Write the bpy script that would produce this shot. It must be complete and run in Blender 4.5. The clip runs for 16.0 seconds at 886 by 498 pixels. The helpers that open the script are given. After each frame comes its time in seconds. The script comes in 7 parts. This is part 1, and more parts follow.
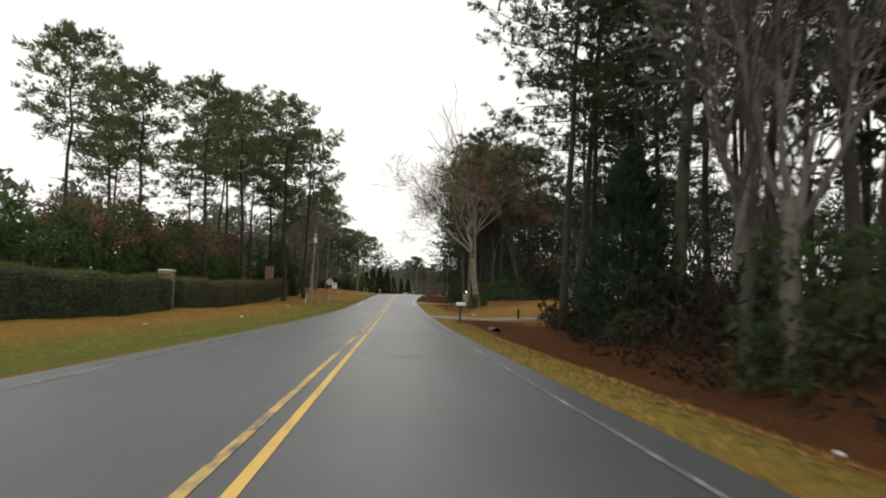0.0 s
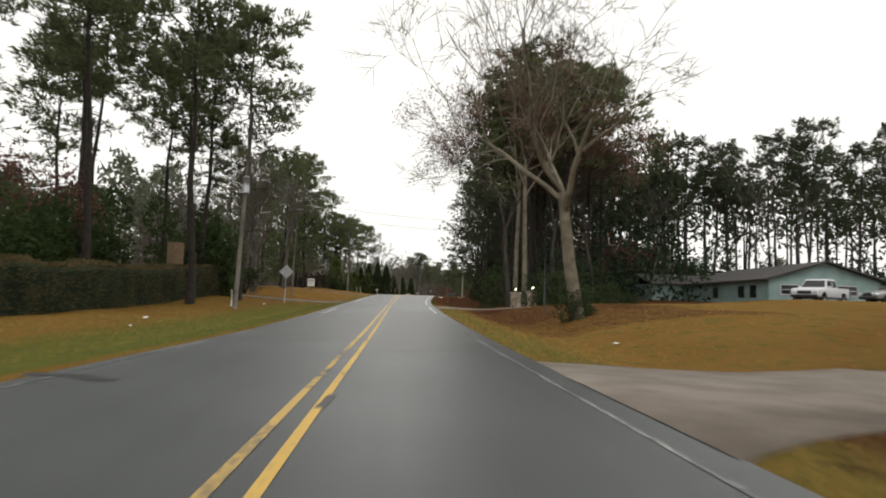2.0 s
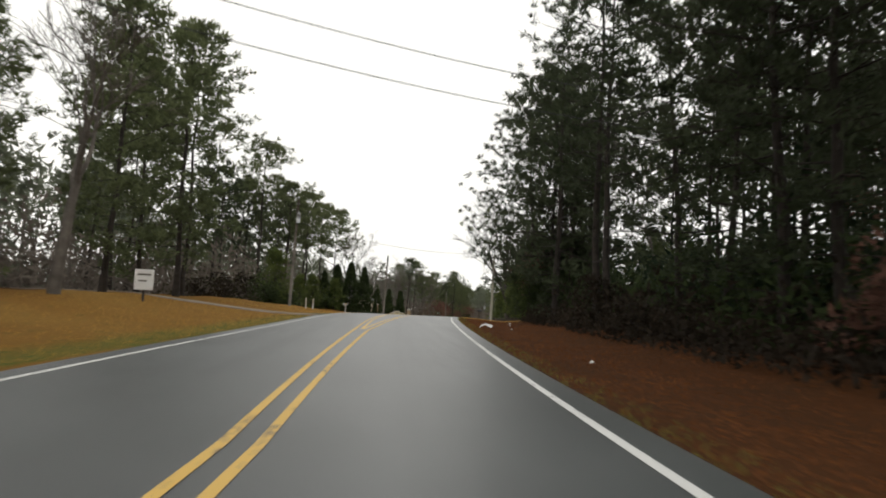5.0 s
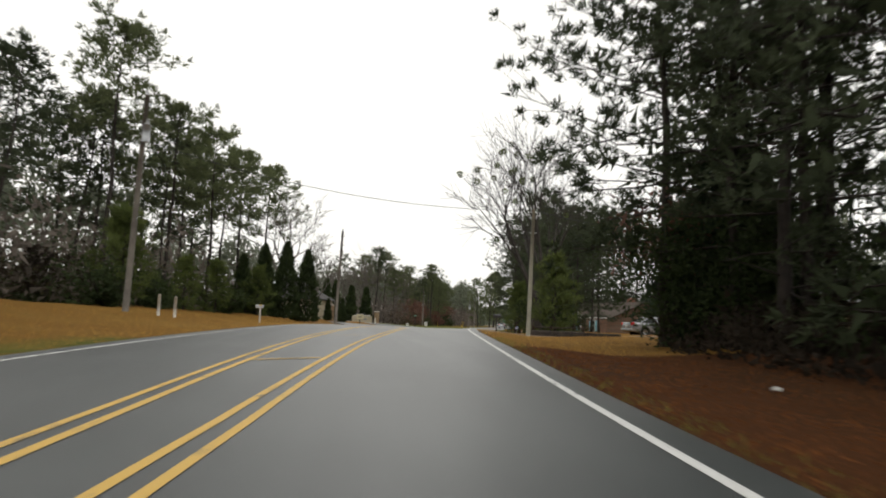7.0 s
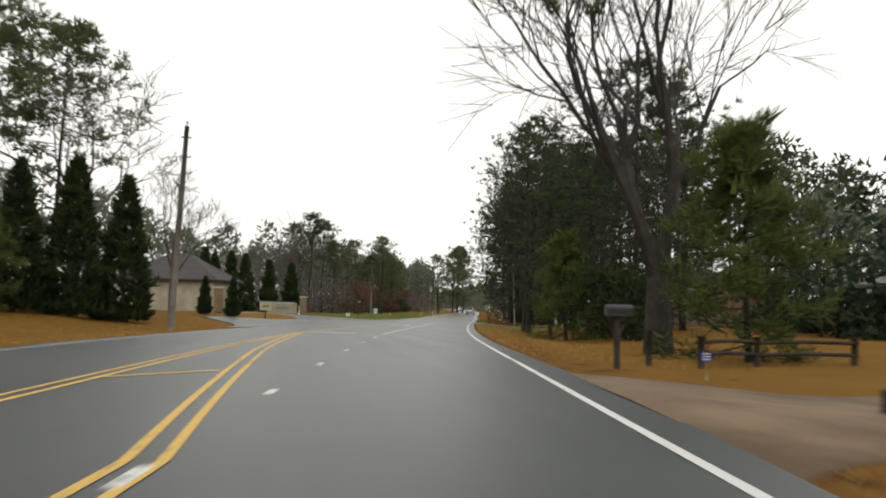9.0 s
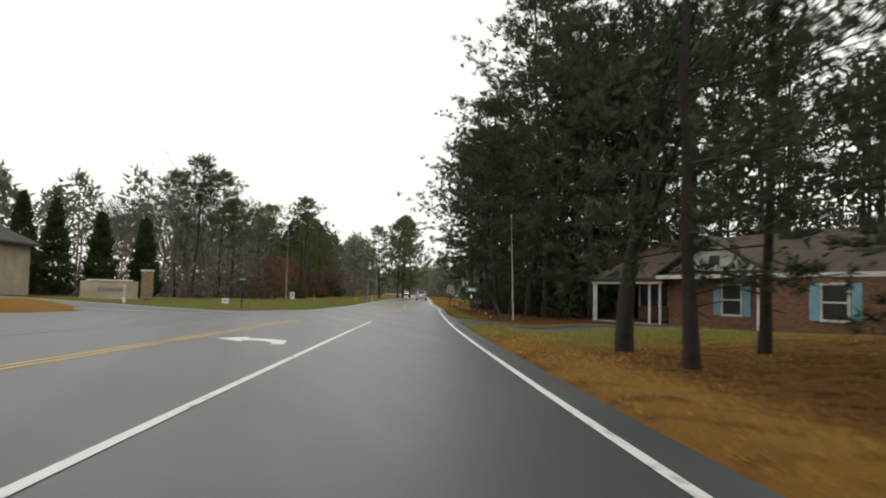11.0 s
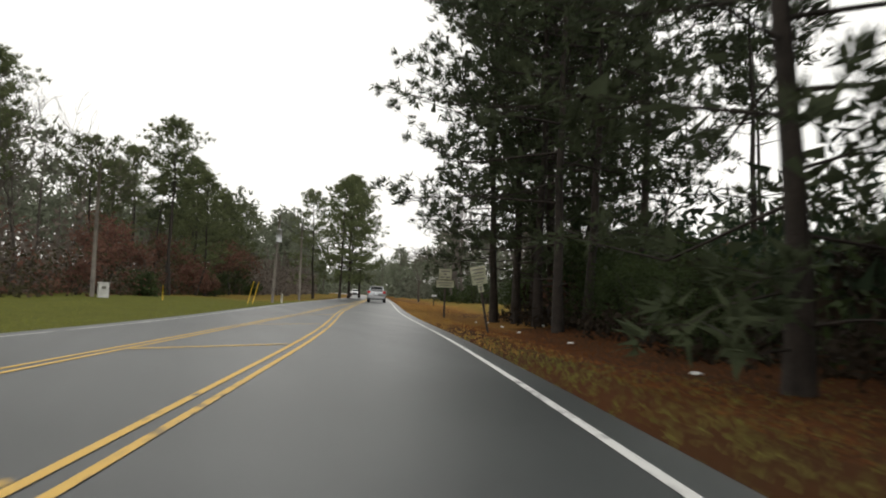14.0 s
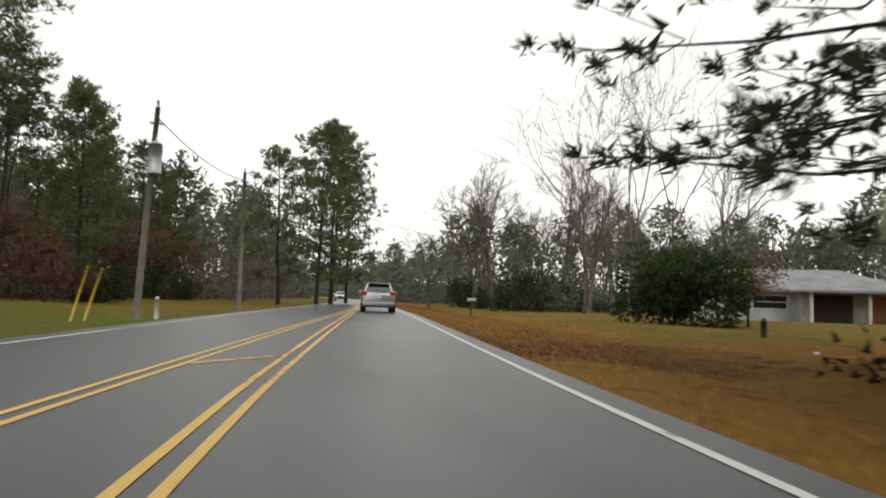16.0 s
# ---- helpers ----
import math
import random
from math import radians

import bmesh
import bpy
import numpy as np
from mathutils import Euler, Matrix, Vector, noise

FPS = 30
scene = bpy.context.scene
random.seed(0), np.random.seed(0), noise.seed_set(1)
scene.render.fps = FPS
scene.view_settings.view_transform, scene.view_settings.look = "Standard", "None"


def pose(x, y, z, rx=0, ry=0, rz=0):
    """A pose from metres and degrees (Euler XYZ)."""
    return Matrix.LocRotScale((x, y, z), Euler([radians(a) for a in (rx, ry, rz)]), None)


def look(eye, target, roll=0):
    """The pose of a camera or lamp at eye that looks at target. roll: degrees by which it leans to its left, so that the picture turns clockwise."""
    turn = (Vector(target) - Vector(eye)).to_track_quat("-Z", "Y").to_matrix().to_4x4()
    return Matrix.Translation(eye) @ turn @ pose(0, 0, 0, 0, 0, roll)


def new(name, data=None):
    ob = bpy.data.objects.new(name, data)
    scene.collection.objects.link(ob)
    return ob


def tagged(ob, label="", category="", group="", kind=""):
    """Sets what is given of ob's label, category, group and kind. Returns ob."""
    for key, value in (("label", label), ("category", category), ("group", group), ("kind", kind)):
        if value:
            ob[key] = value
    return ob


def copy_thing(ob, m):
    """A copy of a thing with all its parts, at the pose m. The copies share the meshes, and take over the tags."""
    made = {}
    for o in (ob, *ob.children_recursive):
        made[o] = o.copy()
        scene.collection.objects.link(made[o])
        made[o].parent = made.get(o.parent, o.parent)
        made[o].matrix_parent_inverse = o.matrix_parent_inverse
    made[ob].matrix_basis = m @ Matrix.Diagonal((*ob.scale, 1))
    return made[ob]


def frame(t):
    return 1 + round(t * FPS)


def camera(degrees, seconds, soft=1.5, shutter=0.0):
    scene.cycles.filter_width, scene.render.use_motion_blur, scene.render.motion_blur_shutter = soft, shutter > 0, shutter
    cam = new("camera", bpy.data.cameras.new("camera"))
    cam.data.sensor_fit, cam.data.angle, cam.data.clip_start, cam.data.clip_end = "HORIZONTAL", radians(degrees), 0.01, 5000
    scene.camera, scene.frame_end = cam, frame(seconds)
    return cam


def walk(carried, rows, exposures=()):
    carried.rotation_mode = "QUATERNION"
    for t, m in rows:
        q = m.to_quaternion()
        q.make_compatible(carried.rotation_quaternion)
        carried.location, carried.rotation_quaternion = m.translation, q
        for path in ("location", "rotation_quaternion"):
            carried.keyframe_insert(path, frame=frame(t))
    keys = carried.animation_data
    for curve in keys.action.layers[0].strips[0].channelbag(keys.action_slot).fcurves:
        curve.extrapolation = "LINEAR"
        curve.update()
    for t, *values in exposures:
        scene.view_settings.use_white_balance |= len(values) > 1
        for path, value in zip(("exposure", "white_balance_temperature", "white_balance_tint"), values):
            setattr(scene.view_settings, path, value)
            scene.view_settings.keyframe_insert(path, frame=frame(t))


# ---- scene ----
cam = camera(64.0, 16.0, soft=1.9, shutter=0.3)
PATH = [
    (0.0, (0.002, -0.000, 1.192), (0.709, 9.948, 1.923), 1.48),
    (0.5, (0.065, 9.286, 1.163), (0.802, 19.231, 1.900), 1.65),
    (1.0, (0.095, 18.637, 1.125), (0.817, 28.584, 1.858), 1.06),
    (1.5, (0.085, 28.109, 1.103), (0.800, 38.055, 1.848), 1.36),
    (2.0, (0.082, 37.661, 1.169), (0.782, 47.607, 1.936), 1.49),
    (2.5, (0.144, 47.292, 1.233), (0.806, 57.230, 2.123), 2.33),
    (3.0, (0.279, 56.949, 1.302), (0.975, 66.885, 2.194), 2.56),
    (3.5, (0.453, 66.471, 1.443), (1.234, 76.401, 2.336), 1.91),
    (4.0, (0.644, 75.928, 1.631), (1.436, 85.851, 2.580), 2.24),
    (4.5, (0.851, 85.329, 1.852), (1.663, 95.246, 2.843), 2.38),
    (5.0, (1.092, 94.685, 2.072), (1.952, 104.596, 3.082), 2.52),
    (5.5, (1.399, 104.006, 2.293), (2.342, 113.908, 3.323), 2.66),
    (6.0, (1.806, 113.303, 2.519), (2.866, 123.191, 3.568), 2.58),
    (6.5, (2.344, 122.584, 2.752), (3.507, 132.462, 3.786), 2.98),
    (7.0, (3.029, 131.816, 2.998), (4.306, 141.682, 4.012), 2.03),
    (7.5, (3.872, 141.064, 3.217), (5.248, 150.921, 4.191), 1.91),
    (8.0, (4.872, 150.240, 3.411), (6.371, 160.086, 4.311), 1.64),
    (8.5, (6.025, 159.203, 3.475), (7.774, 169.013, 4.315), 1.64),
    (9.0, (7.336, 168.024, 3.551), (9.305, 177.797, 4.342), 1.02),
    (9.5, (8.796, 176.720, 3.511), (10.980, 186.450, 4.267), 1.80),
    (10.0, (10.395, 185.275, 3.448), (12.789, 194.961, 4.120), 1.60),
    (10.5, (12.119, 193.673, 3.355), (14.711, 203.311, 3.990), 1.40),
    (11.0, (13.949, 201.902, 3.235), (16.723, 211.491, 3.830), 1.20),
    (11.5, (15.860, 209.947, 3.110), (18.789, 219.490, 3.695), 1.22),
    (12.0, (17.819, 217.797, 2.994), (20.895, 227.294, 3.577), 1.62),
    (12.5, (19.802, 225.489, 2.905), (22.988, 234.950, 3.481), 1.04),
    (13.0, (21.784, 233.034, 2.820), (25.056, 242.465, 3.405), 0.94),
    (13.5, (23.753, 240.501, 2.748), (27.112, 249.900, 3.360), 1.46),
    (14.0, (25.684, 247.918, 2.717), (29.063, 257.309, 3.346), 1.91),
    (14.5, (27.566, 255.392, 2.687), (30.938, 264.785, 3.326), 1.50),
    (15.0, (29.378, 262.948, 2.610), (32.778, 272.329, 3.276), 1.47),
    (15.5, (31.074, 270.431, 2.539), (34.532, 279.790, 3.214), 0.93),
    (16.0, (32.665, 277.827, 2.519), (36.219, 287.149, 3.207), 1.64),
]
walk(cam, [(t, look(eye, target, roll)) for t, eye, target, roll in PATH])

# ---- sky and daylight: a white overcast winter day ----
world = bpy.data.worlds.new("overcast_sky")
scene.world = world
world.use_nodes = True
wn, wl = world.node_tree.nodes, world.node_tree.links
sky = wn.new("ShaderNodeTexSky")
sky.sky_type = "NISHITA"
sky.sun_disc = False
sky.sun_elevation, sky.sun_rotation = radians(48), radians(200)
sky.air_density, sky.dust_density, sky.ozone_density = 1.0, 6.0, 1.0
grey = wn.new("ShaderNodeHueSaturation")
grey.inputs["Saturation"].default_value = 0.08
cloud = wn.new("ShaderNodeMix")
cloud.data_type = "RGBA"
cloud.inputs["Factor"].default_value = 0.8
cloud.inputs["B"].default_value = (11.5, 11.3, 10.75, 1)
wl.new(sky.outputs["Color"], grey.inputs["Color"])
wl.new(grey.outputs["Color"], cloud.inputs["A"])
wl.new(cloud.outputs["Result"], wn["Background"].inputs["Color"])
wn["Background"].inputs["Strength"].default_value = 0.115
sun = new("sun", bpy.data.lights.new("sun", "SUN"))
sun.data.energy, sun.data.angle, sun.data.color = 0.5, radians(30), (1.0, 0.97, 0.93)
sun.matrix_basis = look((0, 0, 60), (10, 45, 0))


# ---- the road's course and the lie of the land ----
def smooth(knots):
    """A smooth curve through (a, b) knots, sampled at any a."""
    ka = np.array([k[0] for k in knots], float)
    kb = np.array([k[1] for k in knots], float)
    d = np.gradient(kb, ka)

    def f(a):
        a = np.clip(a, ka[0], ka[-1])
        i = np.clip(np.searchsorted(ka, a) - 1, 0, len(ka) - 2)
        h = ka[i + 1] - ka[i]
        t = (a - ka[i]) / h
        return ((2 * t**3 - 3 * t**2 + 1) * kb[i] + (t**3 - 2 * t**2 + t) * h * d[i]
                + (3 * t**2 - 2 * t**3) * kb[i + 1] + (t**3 - t**2) * h * d[i + 1])
    return f


def steps(*knots):
    ka, kb = [k[0] for k in knots], [k[1] for k in knots]
    return lambda a: np.interp(a, ka, kb)


edge_x = smooth([(-450, 2.0), (-60, 2.1), (0, 2.15), (30, 2.3), (60, 2.6), (80, 2.85), (100, 3.3), (120, 4.45), (140, 6.0), (157, 8.05),
                 (175, 10.75), (193, 13.95), (216.5, 19.4), (240, 25.5), (262, 31.65), (284, 37.05), (310, 43.9), (400, 66.5), (480, 82), (560, 92), (640, 97), (1700, 130)])
height = smooth([(-450, 0), (0, 0), (15, -.05), (30, -.06), (45, .03), (60, .17), (75, .43), (90, .78), (105, 1.14), (120, 1.51), (135, 1.92),
                 (150, 2.22), (165, 2.35), (180, 2.33), (195, 2.16), (210, 1.93), (225, 1.73), (240, 1.58), (255, 1.47), (270, 1.38),
                 (285, 1.38), (300, 1.42), (330, 1.4), (400, 1.3), (1700, 1.0)])
ry = np.arange(-450, 1700, 0.5)
eye_x, eye_y, eye_z = np.array([row[1] for row in PATH]).T
eye_over = steps((0, 1.07), (57, 1.09), (131, 1.055), (168, 1.01), (210, .93), (225, .89), (248, .87), (278, .87))
old_over = eye_z - height(eye_y)
narrow = lambda y: np.interp(y, eye_y, eye_over(eye_y) / old_over)
lift = lambda y: np.interp(y, eye_y, old_over - eye_over(eye_y))
beside = lambda y: np.interp(y, eye_y, (edge_x(eye_y) - eye_x) * (1 - eye_over(eye_y) / old_over))
rx = edge_x(ry) - beside(ry)
slope = np.gradient(rx, ry)
rx = rx - 2.1 * np.sqrt(1 + slope**2)
slope = np.gradient(rx, ry)
ahead = np.stack([slope, np.ones_like(slope)], 1) / np.sqrt(1 + slope**2)[:, None]
along = np.r_[0, np.cumsum(np.hypot(np.diff(rx), np.diff(ry)))]
along -= np.interp(0, ry, along)


def at(s, u):
    """The place s metres along the road and u metres to the right of its axis."""
    x, y = np.interp(s, along, rx), np.interp(s, along, ry)
    ax, ay = np.interp(s, along, ahead[:, 0]), np.interp(s, along, ahead[:, 1])
    return x + u * ay, y - u * ax


def station(x, y):
    i = int(np.argmin((rx - x)**2 + (ry - y)**2))
    dx, dy = x - rx[i], y - ry[i]
    return along[i] + dx * ahead[i, 0] + dy * ahead[i, 1], dx * ahead[i, 1] - dy * ahead[i, 0]


def heading(s):
    return math.degrees(math.atan2(-np.interp(s, along, ahead[:, 0]), np.interp(s, along, ahead[:, 1])))


asphalt_l = steps((-450, -5.4), (0, -5.5), (60, -5.0), (100, -5.2), (120, -6.1), (131, -6.5), (143, -7.3), (152, -7.9), (164, -8.8), (186, -10.9),
                  (205, -11.6), (251, -9.6), (274, -8.8), (296, -8.0), (330, -6.5), (360, -5.7), (1700, -5.6))
asphalt_r = steps((-450, 2.7), (0, 2.6), (24, 2.55), (50, 2.55), (75, 2.6), (100, 2.6), (172, 2.6), (177, 2.9), (181, 2.75), (190, 2.6),
                  (234, 2.7), (238, 3.0), (243, 2.6), (1700, 2.65))
rise_l = steps((0, 0), (70, .1), (95, .6), (130, 1.0), (230, 1.0), (255, .8), (300, .4), (330, .3), (1700, .3))
rise_r = steps((-450, .1), (0, .1), (54, .1), (64, .45), (84, .45), (92, .3), (110, .4), (150, .45), (162, .12), (188, .15), (215, .45), (240, .25), (290, .2), (1700, .2))
ditch_r = steps((-450, .6), (30, .6), (41, .45), (44, .02), (50, .02), (53, .35), (80, .5), (88, .4), (90, .05), (93, .05), (96, .3), (115, .1), (1700, .0))


def across(u, s):
    """A place across the carriageway, drawn in towards the right-hand edge line as the road narrows."""
    return 2.1 - narrow(np.interp(s, along, ry)) * (2.1 - u)


_left, _right = asphalt_l, asphalt_r
asphalt_l = lambda s: across(_left(s), s)
asphalt_r = lambda s: across(_right(s), s)


def ease(t):
    t = np.clip(t, 0, 1)
    return t * t * (3 - 2 * t)


def land(s, u):
    """Height of the ground beside the road."""
    y = np.interp(s, along, ry)
    left, right = asphalt_l(s) - u, u - asphalt_r(s)
    z = height(y) + lift(y) * np.exp(-(np.maximum(0, np.maximum(left, right)) / 3.2)**2)
    z = z + np.where(left > 0, rise_l(s) * ease((left - 1) / 12), 0) + np.where(right > 0, rise_r(s) * ease((right - 3) / 8), 0)
    z = z - np.where(right > 0, ditch_r(s) * np.exp(-((u - 6.0) / 1.7)**2), 0)
    z = z + np.where(right > 0, .55 * ease((right - 9) / 18) * ease((s - 56) / 14) * ease((150 - s) / 30), 0)
    z = z + np.where(right > 0, .4 * ease((right - 1) / 4) * ease((s - 54) / 8) * ease((92 - s) / 10), 0)
    off = np.maximum(left, right)
    wave = 0.06 * np.sin(s * .31 + u * .53) + 0.05 * np.sin(s * .17 - u * .29 + 1) + 0.03 * np.sin(s * .9 + u * 1.3)
    return z + wave * ease((off - 1.5) / 8)


def road_z(s, u):
    y = np.interp(s, along, ry)
    return height(y) + lift(y) + 0.0 * u


def ground(x, y):
    s, u = station(x, y)
    if asphalt_l(s) < u < asphalt_r(s):
        return float(road_z(s, u))
    return float(land(s, u)) - 0.02


# ---- materials ----
def material(name, base, rough=0.8, second=None, scale=4.0, fine=60.0, bump=0.2, metal=0.0, spread=0.25, space="Object", vary=0.0, wet=0.0):
    """A surface with stains at one scale and grain at another."""
    m = bpy.data.materials.new(name)
    m.use_nodes = True
    n, l = m.node_tree.nodes, m.node_tree.links
    b = n["Principled BSDF"]
    co = n.new("ShaderNodeTexCoord")
    big, small = n.new("ShaderNodeTexNoise"), n.new("ShaderNodeTexNoise")
    for t, sc, de in ((big, scale, 4.0), (small, fine, 3.0)):
        t.inputs["Scale"].default_value, t.inputs["Detail"].default_value = sc, de
        l.new(co.outputs[space], t.inputs["Vector"])
    ramp = n.new("ShaderNodeValToRGB")
    ramp.color_ramp.elements[0].position, ramp.color_ramp.elements[1].position = 0.35, 0.65
    second = second or [c * (1 - spread) for c in base]
    ramp.color_ramp.elements[0].color, ramp.color_ramp.elements[1].color = (*second, 1), (*base, 1)
    l.new(big.outputs["Fac"], ramp.inputs["Fac"])
    hsv = n.new("ShaderNodeHueSaturation")
    l.new(ramp.outputs["Color"], hsv.inputs["Color"])
    add = n.new("ShaderNodeMath")
    add.operation = "MULTIPLY_ADD"
    add.inputs[1].default_value, add.inputs[2].default_value = 2 * spread, 1 - spread
    l.new(small.outputs["Fac"], add.inputs[0])
    out = add.outputs[0]
    if vary:
        info, geo, mix = n.new("ShaderNodeObjectInfo"), n.new("ShaderNodeNewGeometry"), n.new("ShaderNodeMath")
        mix.operation = "ADD"
        l.new(info.outputs["Random"], mix.inputs[0])
        l.new(geo.outputs["Random Per Island"], mix.inputs[1])
        sc = n.new("ShaderNodeMath")
        sc.operation = "MULTIPLY_ADD"
        sc.inputs[1].default_value, sc.inputs[2].default_value = vary, 1 - vary
        l.new(mix.outputs[0], sc.inputs[0])
        mul = n.new("ShaderNodeMath")
        mul.operation = "MULTIPLY"
        l.new(out, mul.inputs[0])
        l.new(sc.outputs[0], mul.inputs[1])
        out = mul.outputs[0]
    l.new(out, hsv.inputs["Value"])
    l.new(hsv.outputs["Color"], b.inputs["Base Color"])
    b.inputs["Roughness"].default_value, b.inputs["Metallic"].default_value = rough, metal
    if bump:
        bp = n.new("ShaderNodeBump")
        bp.inputs["Strength"].default_value, bp.inputs["Distance"].default_value = bump, 0.02
        l.new(small.outputs["Fac"], bp.inputs["Height"])
        l.new(bp.outputs["Normal"], b.inputs["Normal"])
    return m


def leafy(name, base, second, trans=0.3, vary=0.13, rough=0.8):
    """Leaves or needles that let some light through; each spray is shaded as a soft clump rather than as single blades."""
    m = material(name, base, rough, second, scale=0.8, fine=9.0, bump=0, spread=0.2, vary=vary)
    n, l = m.node_tree.nodes, m.node_tree.links
    b = n["Principled BSDF"]
    b.inputs["Specular IOR Level"].default_value = 0.1
    geo, soft = n.new("ShaderNodeNewGeometry"), n.new("ShaderNodeVectorMath")
    soft.operation = "MULTIPLY_ADD"
    soft.inputs[1].default_value, soft.inputs[2].default_value = (0.55, 0.55, 0.55), (0, 0, 0.45)
    unit = n.new("ShaderNodeVectorMath")
    unit.operation = "NORMALIZE"
    l.new(geo.outputs["Normal"], soft.inputs[0])
    l.new(soft.outputs[0], unit.inputs[0])
    l.new(unit.outputs[0], b.inputs["Normal"])
    t, mix = n.new("ShaderNodeBsdfTranslucent"), n.new("ShaderNodeMixShader")
    mix.inputs["Fac"].default_value = trans
    l.new(b.inputs["Base Color"].links[0].from_socket, t.inputs["Color"])
    l.new(b.outputs[0], mix.inputs[1])
    l.new(t.outputs[0], mix.inputs[2])
    l.new(mix.outputs[0], n["Material Output"].inputs["Surface"])
    return m


def plain(name, base, rough=0.5, metal=0.0, glow=0.0):
    m = material(name, base, rough, scale=3, fine=40, bump=0.05, metal=metal, spread=0.1)
    if glow:
        b = m.node_tree.nodes["Principled BSDF"]
        b.inputs["Emission Color"].default_value = (*base, 1)
        b.inputs["Emission Strength"].default_value = glow
    return m


def ground_material():
    """Dormant turf, green turf and fallen pine straw, laid by the cover attributes and broken up by noise."""
    m = bpy.data.materials.new("winter_ground")
    m.use_nodes = True
    n, l = m.node_tree.nodes, m.node_tree.links
    b = n["Principled BSDF"]
    co = n.new("ShaderNodeTexCoord")

    def noise_at(scale, detail=4.0):
        t = n.new("ShaderNodeTexNoise")
        t.inputs["Scale"].default_value, t.inputs["Detail"].default_value = scale, detail
        l.new(co.outputs["Object"], t.inputs["Vector"])
        return t.outputs["Fac"]

    def math_(op, a, c, d=0.0):
        t = n.new("ShaderNodeMath")
        t.operation = op
        for k, v in enumerate((a, c, d)):
            if isinstance(v, (int, float)):
                t.inputs[k].default_value = v
            else:
                l.new(v, t.inputs[k])
        t.use_clamp = op == "MULTIPLY_ADD"
        return t.outputs[0]

    def mix(f, a, c):
        t = n.new("ShaderNodeMix")
        t.data_type = "RGBA"
        l.new(f, t.inputs["Factor"])
        for k, v in (("A", a), ("B", c)):
            if isinstance(v, tuple):
                t.inputs[k].default_value = (*v, 1)
            else:
                l.new(v, t.inputs[k])
        return t.outputs["Result"]

    large, mid, small = noise_at(0.22), noise_at(1.6), noise_at(24.0, 6.0)
    fine = noise_at(90.0, 2.0)
    green, litter = n.new("ShaderNodeAttribute"), n.new("ShaderNodeAttribute")
    green.attribute_name, litter.attribute_name = "green", "litter"
    wob = math_("MULTIPLY_ADD", mid, 1.6, -0.8)
    wob2 = math_("MULTIPLY_ADD", small, 1.0, -0.5)
    gf = math_("MULTIPLY_ADD", math_("ADD", math_("ADD", green.outputs["Fac"], wob), wob2), 2.2, -0.6)
    lf = math_("MULTIPLY_ADD", math_("ADD", math_("ADD", litter.outputs["Fac"], wob), wob2), 2.2, -0.6)
    tan = mix(math_("MULTIPLY_ADD", large, 3.0, -1.0), (0.270, 0.152, 0.036), (0.215, 0.100, 0.020))
    tan = mix(small, tan, (0.135, 0.074, 0.019))
    turf = mix(math_("MULTIPLY_ADD", mid, 2.0, -0.5), (0.115, 0.115, 0.026), (0.075, 0.085, 0.018))
    straw = mix(small, (0.092, 0.035, 0.012), (0.036, 0.016, 0.007))
    straw = mix(math_("MULTIPLY_ADD", large, 3.0, -1.3), straw, (0.044, 0.023, 0.011))
    col = mix(lf, mix(gf, tan, turf), straw)
    dark = n.new("ShaderNodeHueSaturation")
    l.new(math_("MULTIPLY_ADD", fine, 0.9, 0.55), dark.inputs["Value"])
    l.new(col, dark.inputs["Color"])
    l.new(dark.outputs["Color"], b.inputs["Base Color"])
    b.inputs["Roughness"].default_value = 0.95
    b.inputs["Specular IOR Level"].default_value = 0.05
    bp = n.new("ShaderNodeBump")
    bp.inputs["Strength"].default_value, bp.inputs["Distance"].default_value = 0.7, 0.05
    l.new(small, bp.inputs["Height"])
    l.new(bp.outputs["Normal"], b.inputs["Normal"])
    return m


def paint_material(name, colour, worn):
    """Road paint, worn through to the asphalt in flakes."""
    m = bpy.data.materials.new(name)
    m.use_nodes = True
    n, l = m.node_tree.nodes, m.node_tree.links
    b = n["Principled BSDF"]
    co, t, t2 = n.new("ShaderNodeTexCoord"), n.new("ShaderNodeTexNoise"), n.new("ShaderNodeTexNoise")
    t.inputs["Scale"].default_value, t.inputs["Detail"].default_value = 9.0, 8.0
    t2.inputs["Scale"].default_value = 0.35
    ad = n.new("ShaderNodeMath")
    ad.operation = "MULTIPLY_ADD"
    ad.inputs[1].default_value = 0.7
    l.new(t2.outputs["Fac"], ad.inputs[0])
    l.new(t.outputs["Fac"], ad.inputs[2])
    ramp = n.new("ShaderNodeValToRGB")
    ramp.color_ramp.elements[0].position, ramp.color_ramp.elements[1].position = worn, worn + 0.12
    ramp.color_ramp.elements[0].color, ramp.color_ramp.elements[1].color = (0.075, 0.078, 0.08, 1), (*colour, 1)
    l.new(co.outputs["Object"], t.inputs["Vector"])
    l.new(co.outputs["Object"], t2.inputs["Vector"])
    l.new(ad.outputs[0], ramp.inputs["Fac"])
    l.new(ramp.outputs["Color"], b.inputs["Base Color"])
    b.inputs["Roughness"].default_value = 0.6
    return m


